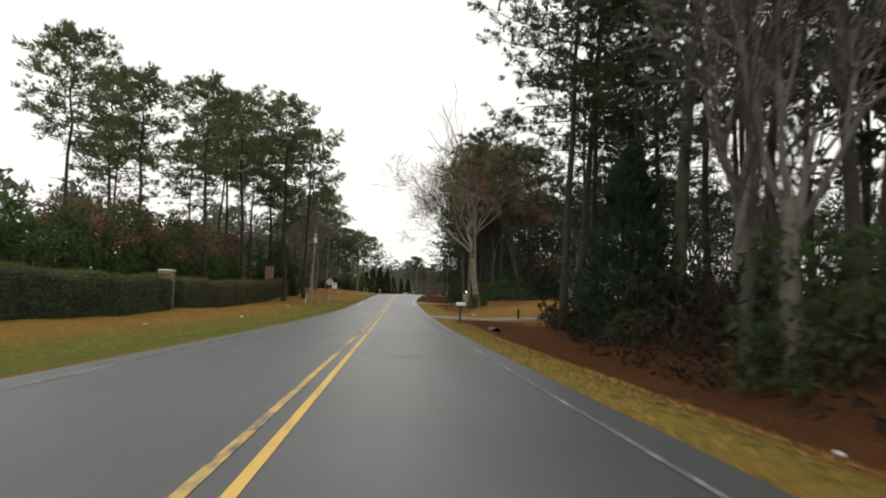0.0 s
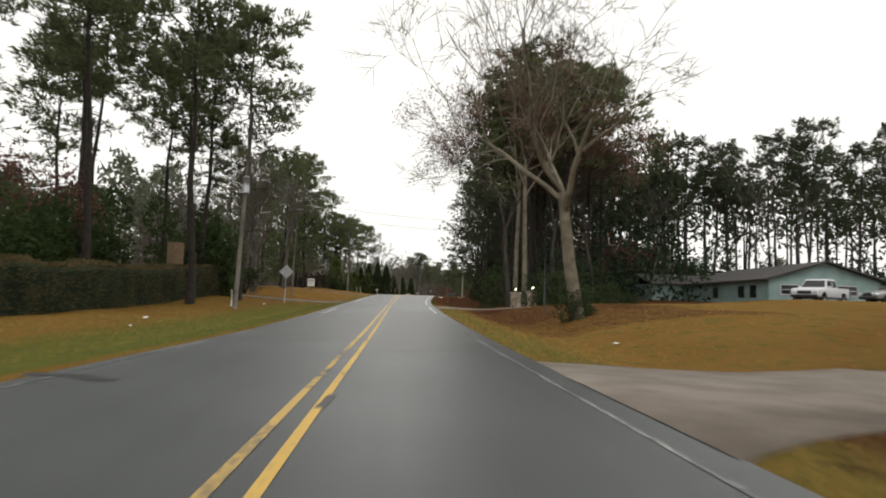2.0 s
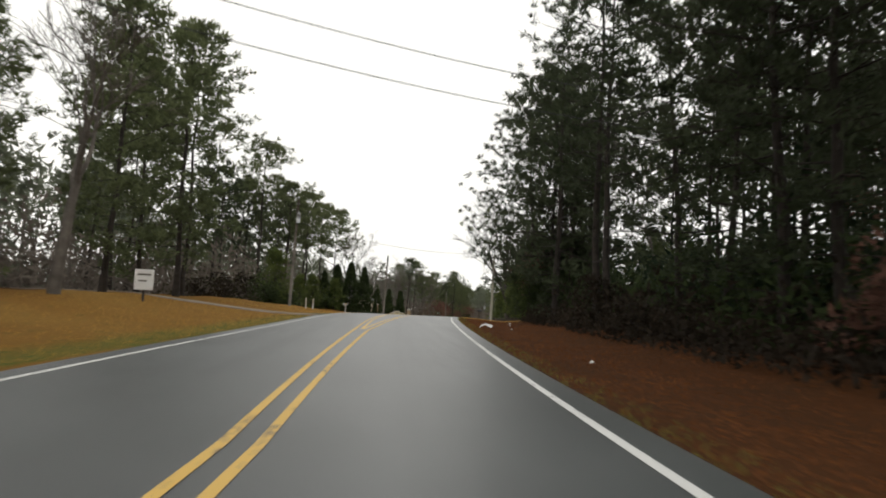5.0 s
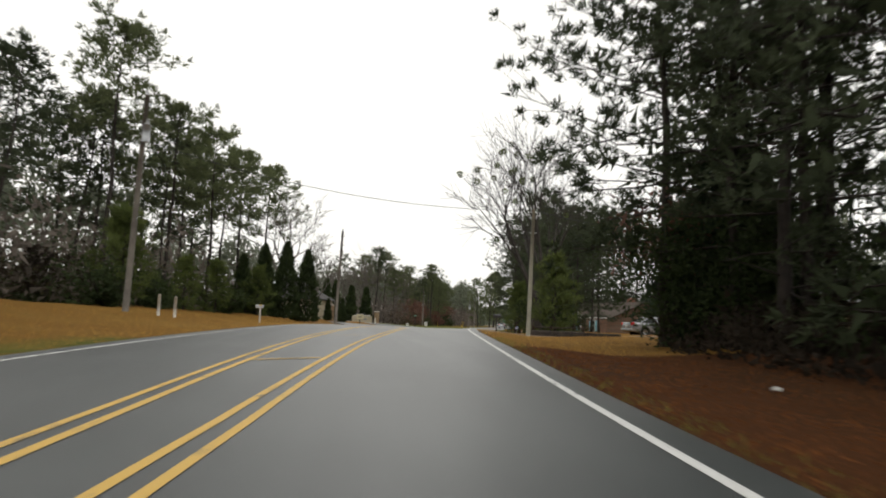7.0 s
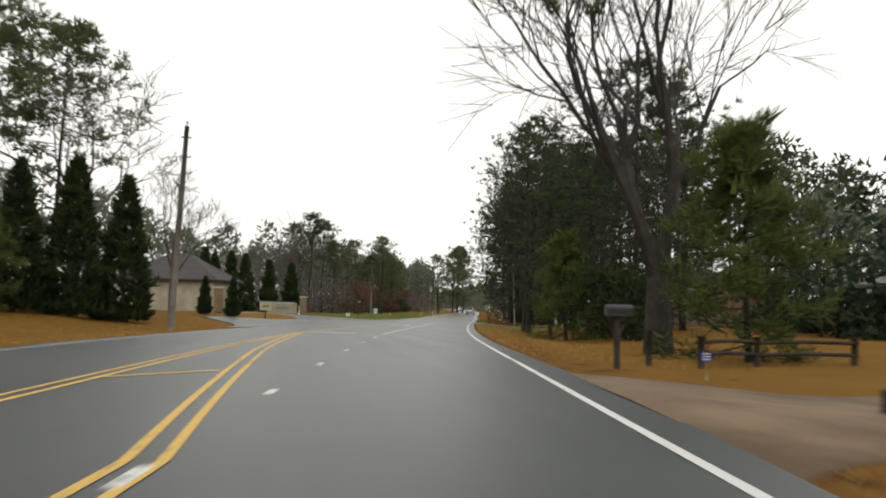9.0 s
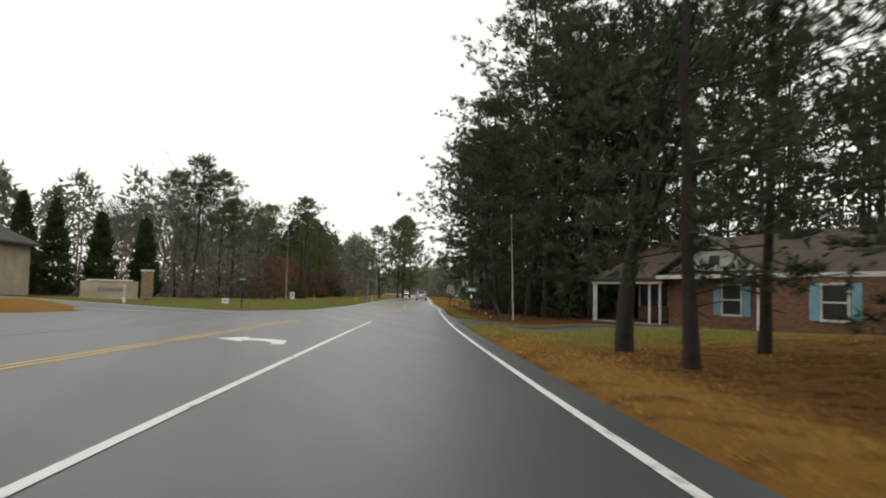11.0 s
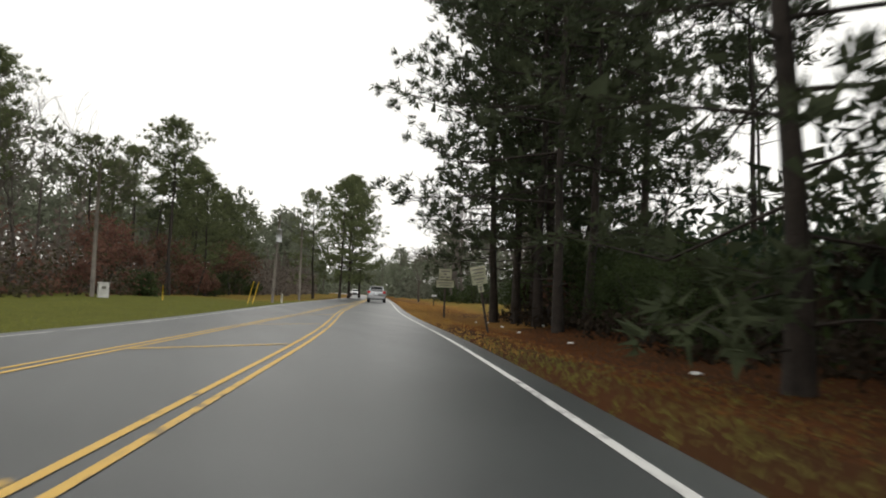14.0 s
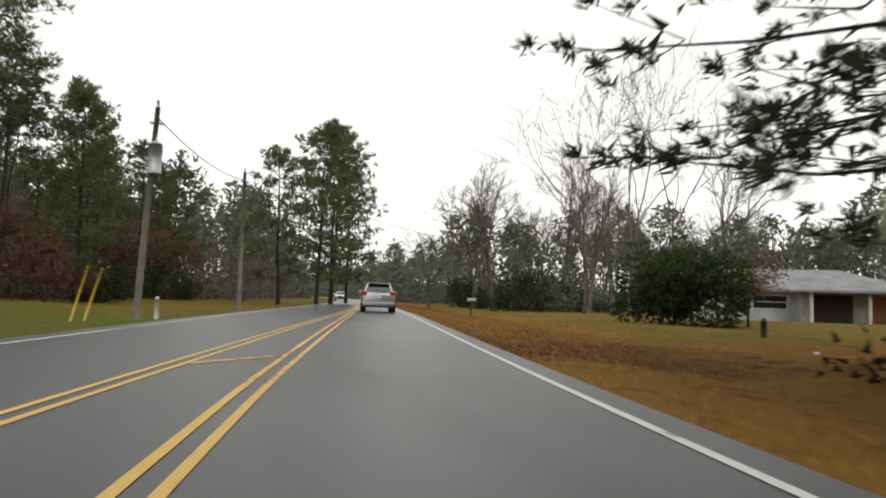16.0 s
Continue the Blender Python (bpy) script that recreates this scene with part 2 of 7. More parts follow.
def asphalt_material():
    """Old asphalt: grain, blotches, and long streaks worn by wheels along the road."""
    m = material("worn_asphalt", (0.060, 0.066, 0.067), 0.4, (0.042, 0.047, 0.048), scale=0.35, fine=150, bump=0.22, spread=0.28)
    n, l = m.node_tree.nodes, m.node_tree.links
    b = n["Principled BSDF"]
    co, mp, t = n.new("ShaderNodeTexCoord"), n.new("ShaderNodeMapping"), n.new("ShaderNodeTexNoise")
    mp.inputs["Scale"].default_value, mp.inputs["Rotation"].default_value = (1.5, 0.035, 1), (0, 0, radians(7))
    t.inputs["Scale"].default_value, t.inputs["Detail"].default_value = 1.0, 6.0
    l.new(co.outputs["Object"], mp.inputs["Vector"])
    l.new(mp.outputs["Vector"], t.inputs["Vector"])
    old = b.inputs["Base Color"].links[0].from_socket
    hs, ma = n.new("ShaderNodeHueSaturation"), n.new("ShaderNodeMath")
    ma.operation = "MULTIPLY_ADD"
    ma.inputs[1].default_value, ma.inputs[2].default_value = 0.4, 0.8
    l.new(t.outputs["Fac"], ma.inputs[0])
    l.new(ma.outputs[0], hs.inputs["Value"])
    l.new(old, hs.inputs["Color"])
    l.new(hs.outputs["Color"], b.inputs["Base Color"])
    ro = n.new("ShaderNodeMath")
    ro.operation = "MULTIPLY_ADD"
    ro.inputs[1].default_value, ro.inputs[2].default_value = -0.08, 0.41
    l.new(t.outputs["Fac"], ro.inputs[0])
    l.new(ro.outputs[0], b.inputs["Roughness"])
    return m


ASPHALT = asphalt_material()
PATCH = material("dark_asphalt_patch", (0.054, 0.056, 0.056), 0.38, scale=0.8, fine=120, bump=0.22)
TAR = material("tar", (0.012, 0.012, 0.013), 0.45, scale=5, fine=50)
WHITE_PAINT = paint_material("white_road_paint", (0.62, 0.62, 0.60), 0.62)
WORN_PAINT = paint_material("worn_white_road_paint", (0.34, 0.34, 0.33), 0.88)
YELLOW_PAINT = paint_material("yellow_road_paint", (0.60, 0.38, 0.075), 0.62)
OLD_YELLOW = paint_material("old_yellow_road_paint", (0.50, 0.33, 0.085), 0.73)
GROUND = ground_material()
GRAVEL = material("brown_gravel", (0.21, 0.145, 0.085), 0.9, (0.13, 0.085, 0.048), scale=0.9, fine=55, bump=0.5)
CONCRETE = material("stained_concrete", (0.24, 0.20, 0.165), 0.85, (0.15, 0.12, 0.095), scale=0.9, fine=70, bump=0.3)
BARK = material("pine_bark", (0.038, 0.029, 0.023), 0.95, (0.020, 0.016, 0.013), scale=3.0, fine=16, bump=1.0, vary=0.12)
GREY_BARK = material("grey_bark", (0.050, 0.042, 0.035), 0.95, (0.026, 0.022, 0.018), scale=2.0, fine=14, bump=0.9, vary=0.12)
MOSSY_BARK = material("mossy_grey_bark", (0.085, 0.082, 0.052), 0.95, (0.045, 0.043, 0.03), scale=1.4, fine=14, bump=0.9)
PALE_BARK = material("pale_mottled_bark", (0.20, 0.17, 0.125), 0.9, (0.10, 0.088, 0.058), scale=1.6, fine=12, bump=0.5)
# Hardwood grey, lifted further so that the colour carries distant haze
WINTER_BARK = material("haze_paled_grey_bark", (0.140, 0.122, 0.104), 0.95, (0.080, 0.070, 0.060), scale=2.0, fine=14, bump=0.9, vary=0.12)
GROVE_NEEDLE = leafy("olive_pine_needles", (0.118, 0.138, 0.062), (0.078, 0.094, 0.042))
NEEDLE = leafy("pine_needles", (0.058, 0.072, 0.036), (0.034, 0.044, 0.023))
# NEEDLE's green lightened, painting in the extra light at a wood's edge
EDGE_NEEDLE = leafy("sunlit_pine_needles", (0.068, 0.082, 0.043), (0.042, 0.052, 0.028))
# Needle and scrub greens paled, with distance haze put into the colour
NEEDLE_HAZED = leafy("haze_paled_pine_needles", (0.160, 0.175, 0.122), (0.112, 0.126, 0.088))
HAZED_SCRUB = leafy("haze_paled_scrub", (0.120, 0.125, 0.092), (0.078, 0.084, 0.062))
# Grey-brown of bare twigs, lightened to suggest haze over far woods
TWIGS = leafy("bare_twig_mass", (0.165, 0.138, 0.114), (0.100, 0.084, 0.070), trans=.3)
NEEDLE_YOUNG = leafy("young_pine_needles", (0.110, 0.135, 0.036), (0.066, 0.088, 0.026))
EVERGREEN = leafy("evergreen_leaves", (0.048, 0.066, 0.023), (0.026, 0.038, 0.015))
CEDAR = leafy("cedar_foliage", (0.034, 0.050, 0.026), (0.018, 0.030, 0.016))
LAUREL = leafy("laurel_leaves", (0.068, 0.100, 0.032), (0.036, 0.056, 0.019))
HEDGE_LEAF = leafy("hedge_leaves", (0.110, 0.120, 0.044), (0.066, 0.076, 0.030))
HEDGE_BROWN = leafy("browned_hedge_leaves", (0.130, 0.098, 0.044), (0.080, 0.066, 0.032))
RUST = leafy("rust_leaves", (0.165, 0.082, 0.058), (0.105, 0.055, 0.040))
OLIVE = leafy("olive_sapling_leaves", (0.070, 0.062, 0.030), (0.040, 0.038, 0.021))
# Brush brown taken to near black for the darkness under trees
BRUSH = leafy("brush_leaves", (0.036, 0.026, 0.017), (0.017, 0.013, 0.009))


# ---- mesh helpers ----
class Geo:
    """Collects vertices and faces of one mesh."""

    def __init__(self):
        self.v, self.f, self.m, self.n = [], [], [], 0

    def add(self, v, f, mat=0):
        v = np.asarray(v, float)
        self.v.append(v)
        self.f += (f + self.n).tolist() if isinstance(f, np.ndarray) else [[i + self.n for i in k] for k in f]
        self.m += [mat] * len(f)
        self.n += len(v)
        return self

    def tube(self, p, r, n=6, mat=0, cap=False):
        p, r = np.asarray(p, float), np.asarray(r, float)
        d = np.gradient(p, axis=0)
        d /= np.linalg.norm(d, axis=1)[:, None] + 1e-9
        ref = np.array([0.31, 0.95, 0.05]) if abs(d[0][2]) > .7 else np.array([0.05, 0.1, 0.99])
        a = np.cross(d, ref)
        a /= np.linalg.norm(a, axis=1)[:, None] + 1e-9
        b = np.cross(d, a)
        th = np.arange(n) * 2 * np.pi / n
        ring = a[:, None] * np.cos(th)[None, :, None] + b[:, None] * np.sin(th)[None, :, None]
        v = (p[:, None] + ring * r[:, None, None]).reshape(-1, 3)
        f = [[i * n + j, i * n + (j + 1) % n, (i + 1) * n + (j + 1) % n, (i + 1) * n + j] for i in range(len(p) - 1) for j in range(n)]
        self.add(v, f, mat)
        if cap:
            for i, k in ((0, 1), (len(p) - 1, -1)):
                self.f.append([self.n - len(v) + i * n + j for j in range(n)][::k])
                self.m.append(mat)
        return self

    def blades(self, c, d, length, width, rng, mat=0):
        """One pointed blade from each place c along d."""
        c, d = np.asarray(c), np.asarray(d)
        k = len(c)
        w = np.cross(d, rng.normal(size=(k, 3)))
        w /= np.linalg.norm(w, axis=1)[:, None] + 1e-9
        ln = length * rng.uniform(.7, 1.3, (k, 1))
        wd = width * rng.uniform(.7, 1.3, (k, 1))
        v = np.stack([c - w * wd / 2, c + w * wd / 2, c + d * ln], 1).reshape(-1, 3)
        self.add(v, np.arange(3 * k).reshape(-1, 3), mat)
        return self

    def box(self, x0, x1, y0, y1, z0, z1, mat=0, m=None):
        v = np.array([(x, y, z) for z in (z0, z1) for y in (y0, y1) for x in (x0, x1)], float)
        if m is not None:
            v = np.array([(m @ Vector(p))[:] for p in v])
        return self.add(v, [(0, 2, 3, 1), (4, 5, 7, 6), (0, 1, 5, 4), (2, 6, 7, 3), (0, 4, 6, 2), (1, 3, 7, 5)], mat)

    def mesh(self, name, *mats, flat=True):
        me = bpy.data.meshes.new(name)
        me.from_pydata(np.concatenate(self.v).tolist(), [], self.f)
        for m in mats:
            me.materials.append(m)
        me.polygons.foreach_set("material_index", self.m)
        if not flat:
            me.polygons.foreach_set("use_smooth", [True] * len(self.f))
        me.update()
        return me


def thing(name, label, category, x=0, y=0, z=None, rz=0, group="", kind=""):
    """A top-level thing: an empty at its base, which its parts hang from."""
    ob = new(name)
    ob.empty_display_size = 0.3
    ob.matrix_basis = pose(x, y, ground(x, y) if z is None else z, 0, 0, rz)
    return tagged(ob, label, category, group, kind)


def part(name, data, parent, label="", m=None):
    ob = new(name, data)
    ob.parent = parent
    if m is not None:
        ob.matrix_basis = m
    return tagged(ob, label)


def soft_box(name, x0, x1, y0, y1, z0, z1, mat, bevel=0.02, seg=1):
    """A box with eased edges, as mesh data."""
    bm = bmesh.new()
    bmesh.ops.create_cube(bm, size=1, matrix=Matrix.Translation(((x0 + x1) / 2, (y0 + y1) / 2, (z0 + z1) / 2)) @ Matrix.Diagonal((x1 - x0, y1 - y0, z1 - z0, 1)))
    if bevel:
        bmesh.ops.bevel(bm, geom=bm.edges[:], offset=bevel, segments=seg, affect="EDGES", profile=0.5)
    me = bpy.data.meshes.new(name)
    bm.to_mesh(me)
    bm.free()
    me.materials.append(mat)
    return me


def rod(name, p, r, mat, n=8):
    g = Geo().tube(p, [r] * len(p) if isinstance(r, (int, float)) else r, n, cap=True)
    return g.mesh(name, mat, flat=False)


# ---- ground, road and paint ----
def sheet(name, ss, us, z, mat, attrs=None):
    """A sheet over a grid along and across the road."""
    S, U = np.meshgrid(ss, us, indexing="ij")
    X, Y = at(S, U)
    Z = z(S, U)
    v = np.stack([X, Y, Z], -1).reshape(-1, 3)
    nu = len(us)
    i = np.arange((len(ss) - 1) * nu).reshape(-1, nu)[:, :-1].ravel()
    f = np.stack([i, i + 1, i + nu + 1, i + nu], 1)[:, ::-1]
    me = bpy.data.meshes.new(name)
    me.from_pydata(v.tolist(), [], f.tolist())
    me.materials.append(mat)
    me.polygons.foreach_set("use_smooth", [True] * len(f))
    for key, fn in (attrs or {}).items():
        a = me.attributes.new(key, "FLOAT", "POINT")
        a.data.foreach_set("value", fn(S, U).ravel())
    return me


def strip(name, ss, left, right, lift, mat, thick=0.0, on=road_z):
    """A band between two lines along the road."""
    ss = np.asarray(ss, float)
    ul, ur = left(ss), right(ss)
    (xl, yl), (xr, yr) = at(ss, ul), at(ss, ur)
    zl, zr = on(ss, ul) + lift, on(ss, ur) + lift
    n = len(ss)
    v = np.concatenate([np.stack([xl, yl, zl], 1), np.stack([xr, yr, zr], 1)])
    f = [[i, i + n, i + n + 1, i + 1] for i in range(n - 1)]
    if thick:
        v = np.concatenate([v, v - (0, 0, thick)])
        m = 2 * n
        f += [[i, i + 1, i + 1 + m, i + m] for i in range(n - 1)] + [[i + n, i + n + m, i + n + 1 + m, i + n + 1] for i in range(n - 1)]
        f += [[0, m, n + m, n], [n - 1, 2 * n - 1, 2 * n - 1 + m, n - 1 + m]]
    return Geo().add(v, [k for k in f if len(k) == 4]).mesh(name, mat)


def green_cover(S, U):
    left = asphalt_l(S) - U
    g = np.where((U < -5) & (S < 90), .75 * np.exp(-((left - 1.2) / 2.2)**2) + .28, 0)
    g = np.where((U < -5) & (S >= 90) & (S < 236), .10 + .5 * np.exp(-((left - .8) / 1.2)**2) * (S < 150), g)
    g = np.where((U < -5) & (S >= 236), .85 * ease((S - 236) / 4) * (1 - .5 * ease((S - 300) / 20)), g)
    right = U - asphalt_r(S)
    g = np.where((U > 0) & (S < 100), .28 + .25 * np.exp(-((right - 1.0) / 1.0)**2), g)
    g = np.where((U > 0) & (S >= 222) & (S < 262), .2 + .55 * np.exp(-((S - 229.5) / 6)**2), g)
    return np.where(np.abs(U) > 60, .1, np.where((U > 0) & (S > 300), .45 * ease((U - 6) / 4), g))


def litter_cover(S, U):
    right = U - asphalt_r(S)
    woods = ease((U - 5.5) / 3) * ((S < 40) | ((S > 84) & (S < 152)) | ((S > 240) & (S < 281)))
    verge = ((S > 98) & (S < 300)) * np.where((S > 152) & (S < 240), .35 * np.exp(-(right / 2.0)**2), .75 - .6 * ease((S - 270) / 12)) * (U > 0)
    bank = ((S > 62) & (S < 96)) * np.where(S < 72, .45, .62) * ease((U - 4.0) / 1.6) * (1 - ease((U - 13) / 5)) * (U > 0)
    bare = ((S < 45) & (U > 0)) * np.exp(-((U - 6) / 2.4)**2)
    end = (S >= 292) * (U > 0) * .42 * (1 - ease((U - 5.5) / 5))
    yard = ((S > 206) & (S < 226)) * .45 * ease((226 - S) / 4) * ease((right - 1.2) / 2) * (1 - ease((right - 12) / 5)) * (U > 0)
    left = asphalt_l(S) - U
    wl = (U < 0) * ease((left - 14) / 6) * .8
    return np.where(np.abs(U) > 60, .55, np.clip(woods + verge + bank + bare + end + yard + wl, 0, 1))


def ground_z(S, U):
    inside = np.minimum(U - asphalt_l(S), asphalt_r(S) - U)
    road = road_z(S, U) - 0.12
    z = np.where(inside > 0, road, land(S, U) - 0.035)
    side = (S > 207) & (S < 250) & (U < -9) & (U > -48)
    return np.where(side, z - 0.06 * ease(1 - np.abs(S - 229) / 20), z)


ss = np.unique(np.r_[np.arange(-450, -40, 30), np.arange(-40, 340, 1.5), np.arange(340, 480, 6), np.arange(480, 1690, 60)])
us = np.unique(np.r_[-420, -260, -160, -110, np.arange(-80, -30, 5), np.arange(-30, -12, 1.5), np.arange(-12, 14, .45), np.arange(14, 32, 1.5), np.arange(32, 80, 5), 110, 160, 260, 420])
tagged(new("ground", sheet("ground", ss, us, ground_z, GROUND, {"green": green_cover, "litter": litter_cover})),
       "winter roadside turf with fallen red-brown pine straw", "ground", kind="structure")

rs = np.unique(np.r_[np.arange(-450, -40, 20), np.arange(-60, 901, 1.0), np.arange(901, 1690, 20)])
road = tagged(new("road", strip("road", rs, asphalt_l, asphalt_r, 0.0, ASPHALT, thick=0.2)), "worn grey two-lane asphalt road with faded paint", "road", kind="structure")
side_s = np.array([206.0, 210, 214, 218, 221, 223, 225, 229, 233, 235, 237, 240, 244, 250])
side_far = np.array([-11.0, -11.6, -13, -17, -26, -48, -48, -48, -48, -30, -19, -14, -11.4, -9.5])
tagged(new("side_road", strip("side_road", side_s, lambda s: np.interp(s, side_s, side_far), lambda s: asphalt_l(s) + .05, .004, ASPHALT, thick=.1,
                              on=lambda s, u: np.where(u < asphalt_l(s) - .5, land(s, u) - .02, road_z(s, u)))),
       "grey asphalt side street joining the main road", "road", kind="structure")


def line(name, knots, width, mat, s0, s1, label, lift=0.006, step=1.0):
    """A painted line along the road; knots are (metres along, metres across)."""
    f = steps(*knots)
    edge = lambda d: lambda s: across(f(s) + d * width / 2, s)
    ob = new(name, strip(name, np.arange(s0, s1 + .01, step), edge(-1), edge(1), lift, mat))
    ob.parent = road
    return tagged(ob, label)


far = 900
la = [(-450, -1.3), (100, -1.3), (120, -2.3), (138.6, -3.18), (157.6, -4.37), (177, -5.29), (198, -6.5), (216, -6.27), (241, -5.95)]
rd = [(-450, -1.0), (100, -1.0), (120, -1.75), (138, -1.6), (157, -1.8), (173, -2.0), (175.5, -2.5), (185, -4.3), (196.6, -6.1)]
shift = lambda k, d: [(a, b + d) for a, b in k]
line("yellow_line", la, .10, OLD_YELLOW, -60, 54, "flaked and faded yellow centre line")
line("yellow_line", la, .10, YELLOW_PAINT, 54, 232.5, "faded yellow centre line")
line("yellow_line", shift(la, .27), .11, YELLOW_PAINT, 121, 232.5, "yellow line along the painted median")
line("yellow_line", rd, .10, YELLOW_PAINT, -60, 196.6, "yellow centre line")
line("yellow_line", shift(rd, -.28), .10, YELLOW_PAINT, 121, 196, "yellow line along the painted median")
l2 = [(247.5, -5.3), (261, -5.2), (268, -5.05), (275, -4.65), (281.3, -4.05), (288, -3.65), (310, -2.3), (325, -1.6), (345, -1.3), (900, -1.3)]
r2 = [(246.6, -5.0), (247.6, -4.0), (248.7, -3.1), (250.0, -2.4), (251.5, -1.85), (253.5, -1.73), (288, -1.7), (310, -1.3), (325, -1.05), (900, -1.0)]
for knots, s0 in ((l2, 247.5), (shift(l2, .26), 248), (r2, 246.6), (shift(r2, -.27), 246.6)):
    line("yellow_line", knots, .10, YELLOW_PAINT, s0, far, "yellow line along the painted median")
lw = [(-450, -4.85), (60, -4.8), (76, -4.45), (100, -4.7), (120, -5.6), (131, -6.0), (143, -6.8), (152, -7.3), (164, -8.2), (186, -10.3), (206, -11.2)]
line("edge_line", lw, .085, WORN_PAINT, -60, 74, "worn white edge line")
line("edge_line", lw, .11, WHITE_PAINT, 74, 83, "white edge line")
line("edge_line", lw, .11, WHITE_PAINT, 100, 206, "white edge line")
line("edge_line", [(247, -9.1), (274, -8.1), (296, -7.3), (330, -5.9), (360, -5.2), (900, -5.1)], .11, WHITE_PAINT, 247, far, "white edge line")
rw = [(-450, 2.1), (900, 2.1)]
line("edge_line", rw, .075, WORN_PAINT, -60, 78, "worn white edge line")
line("edge_line", rw, .11, WHITE_PAINT, 78, 90, "white edge line")
line("edge_line", rw, .12, WHITE_PAINT, 95, far, "white edge line")
lane = [(170, -2.05), (200, -2.15), (241, -2.0)]
line("lane_line", lane, .13, WHITE_PAINT, 195.5, 231.5, "white turn-lane line")
for s in (172.7, 176.8, 180.8, 185.0, 189.2, 193.0):
    line("lane_dash", lane, .13, WHITE_PAINT, s - .35, s + .4, "short white lane dash", step=.5)


def cross_line(s0, u0, s1, u1, width, mat, label, name="cross_line", wander=0.0):
    """A painted line slanting across the road."""
    k = np.linspace(0, 1, 12)
    s = s0 + (s1 - s0) * k + wander * np.sin(k * 9 + s0)
    u0, u1 = float(across(u0, s0)), float(across(u1, s1))
    u = u0 + (u1 - u0) * k
    n = np.array([-(u1 - u0), s1 - s0]) / math.hypot(s1 - s0, u1 - u0) * width / 2
    pts = []
    for sg in (-1, 1):
        x, y = at(s + sg * n[0], u + sg * n[1])
        pts.append(np.stack([x, y, road_z(s, u) + .007], 1))
    f = [[i, i + 12, i + 13, i + 1] for i in range(11)]
    ob = new(name, Geo().add(np.concatenate(pts), f).mesh(name, mat))
    ob.parent = road
    tagged(ob, label)


la_u, rd_u, l2_u, r2_u = steps(*la), steps(*rd), steps(*l2), steps(*r2)
for s1, lean, left, right in ((144.9, .9, la_u, rd_u), (156.3, 1.2, la_u, rd_u), (168.4, 1.6, la_u, rd_u), (179.3, 1.2, la_u, rd_u), (253.7, 1.8, l2_u, r2_u),
                              (262.8, 1.9, l2_u, r2_u), (272.4, 1.8, l2_u, r2_u), (281.7, 1.5, l2_u, r2_u), (291.1, 1.2, l2_u, r2_u)):
    a, b = (s1 - lean, float(left(s1 - lean)) + .34), (s1, float(right(s1)) - .36)
    cross_line(*a, *b, .14, YELLOW_PAINT, "yellow slanting median stripe")
cross_line(197.9, -6.1, 197.0, -3.6, .3, WHITE_PAINT, "white bar across the turn lane")


def turn_arrow(s0, u0):
    """A left-turn arrow: a short shaft that sweeps left into a broad head."""
    g = Geo()
    flat = lambda a: np.stack([*at(s0 + a[:, 0] * .82, across(u0 + a[:, 1], s0)), road_z(s0 + a[:, 0] * .82, u0) + .007], 1)
    inner = np.array([(0, -.17), (.8, -.28), (1.15, -.5), (1.45, -.9), (1.55, -1.28)])
    outer = np.array([(0, .17), (1.5, 0), (1.95, -.3), (2.25, -.8), (2.3, -1.3)])
    g.add(np.concatenate([flat(inner), flat(outer)]), [[i, i + 1, i + 6, i + 5] for i in range(4)])
    g.add(flat(np.array([(.85, -1.12), (3.1, -1.38), (2.2, -2.15)])), [[0, 2, 1]])
    ob = new("turn_arrow", g.mesh("turn_arrow", WHITE_PAINT))
    ob.parent = road
    tagged(ob, "white left-turn arrow")


turn_arrow(217.2, -3.15)
for s0, s1, u0, u1 in ((14, 27, -.75, 1.95), (55, 75, -4.3, -1.5), (86, 94, -4.6, -2.0), (52, 81, -.7, 2.0)):
    ob = new("asphalt_patch", strip("asphalt_patch", np.arange(s0, s1 + .5, 1.0), lambda s: across(u0 + .012 * np.sin(s * 5), s), lambda s: across(u1 + .012 * np.cos(s * 4), s), .004, PATCH))
    ob.parent = road
for s0, u0, s1, u1, w in ((37.5, -.3, 37.9, .38, .3), (47.1, -5.3, 46.6, -3.9, .3), (44.6, -.98, 45.6, -.93, .1), (25.5, .75, 25.3, 1.45, .3), (36.6, 1.55, 36.9, 1.85, .3), (83.6, -3.6, 84, -2.3, .12)):
    cross_line(s0, u0, s1, u1, w, TAR, "black tar-filled crack", "tar_crack", .1)

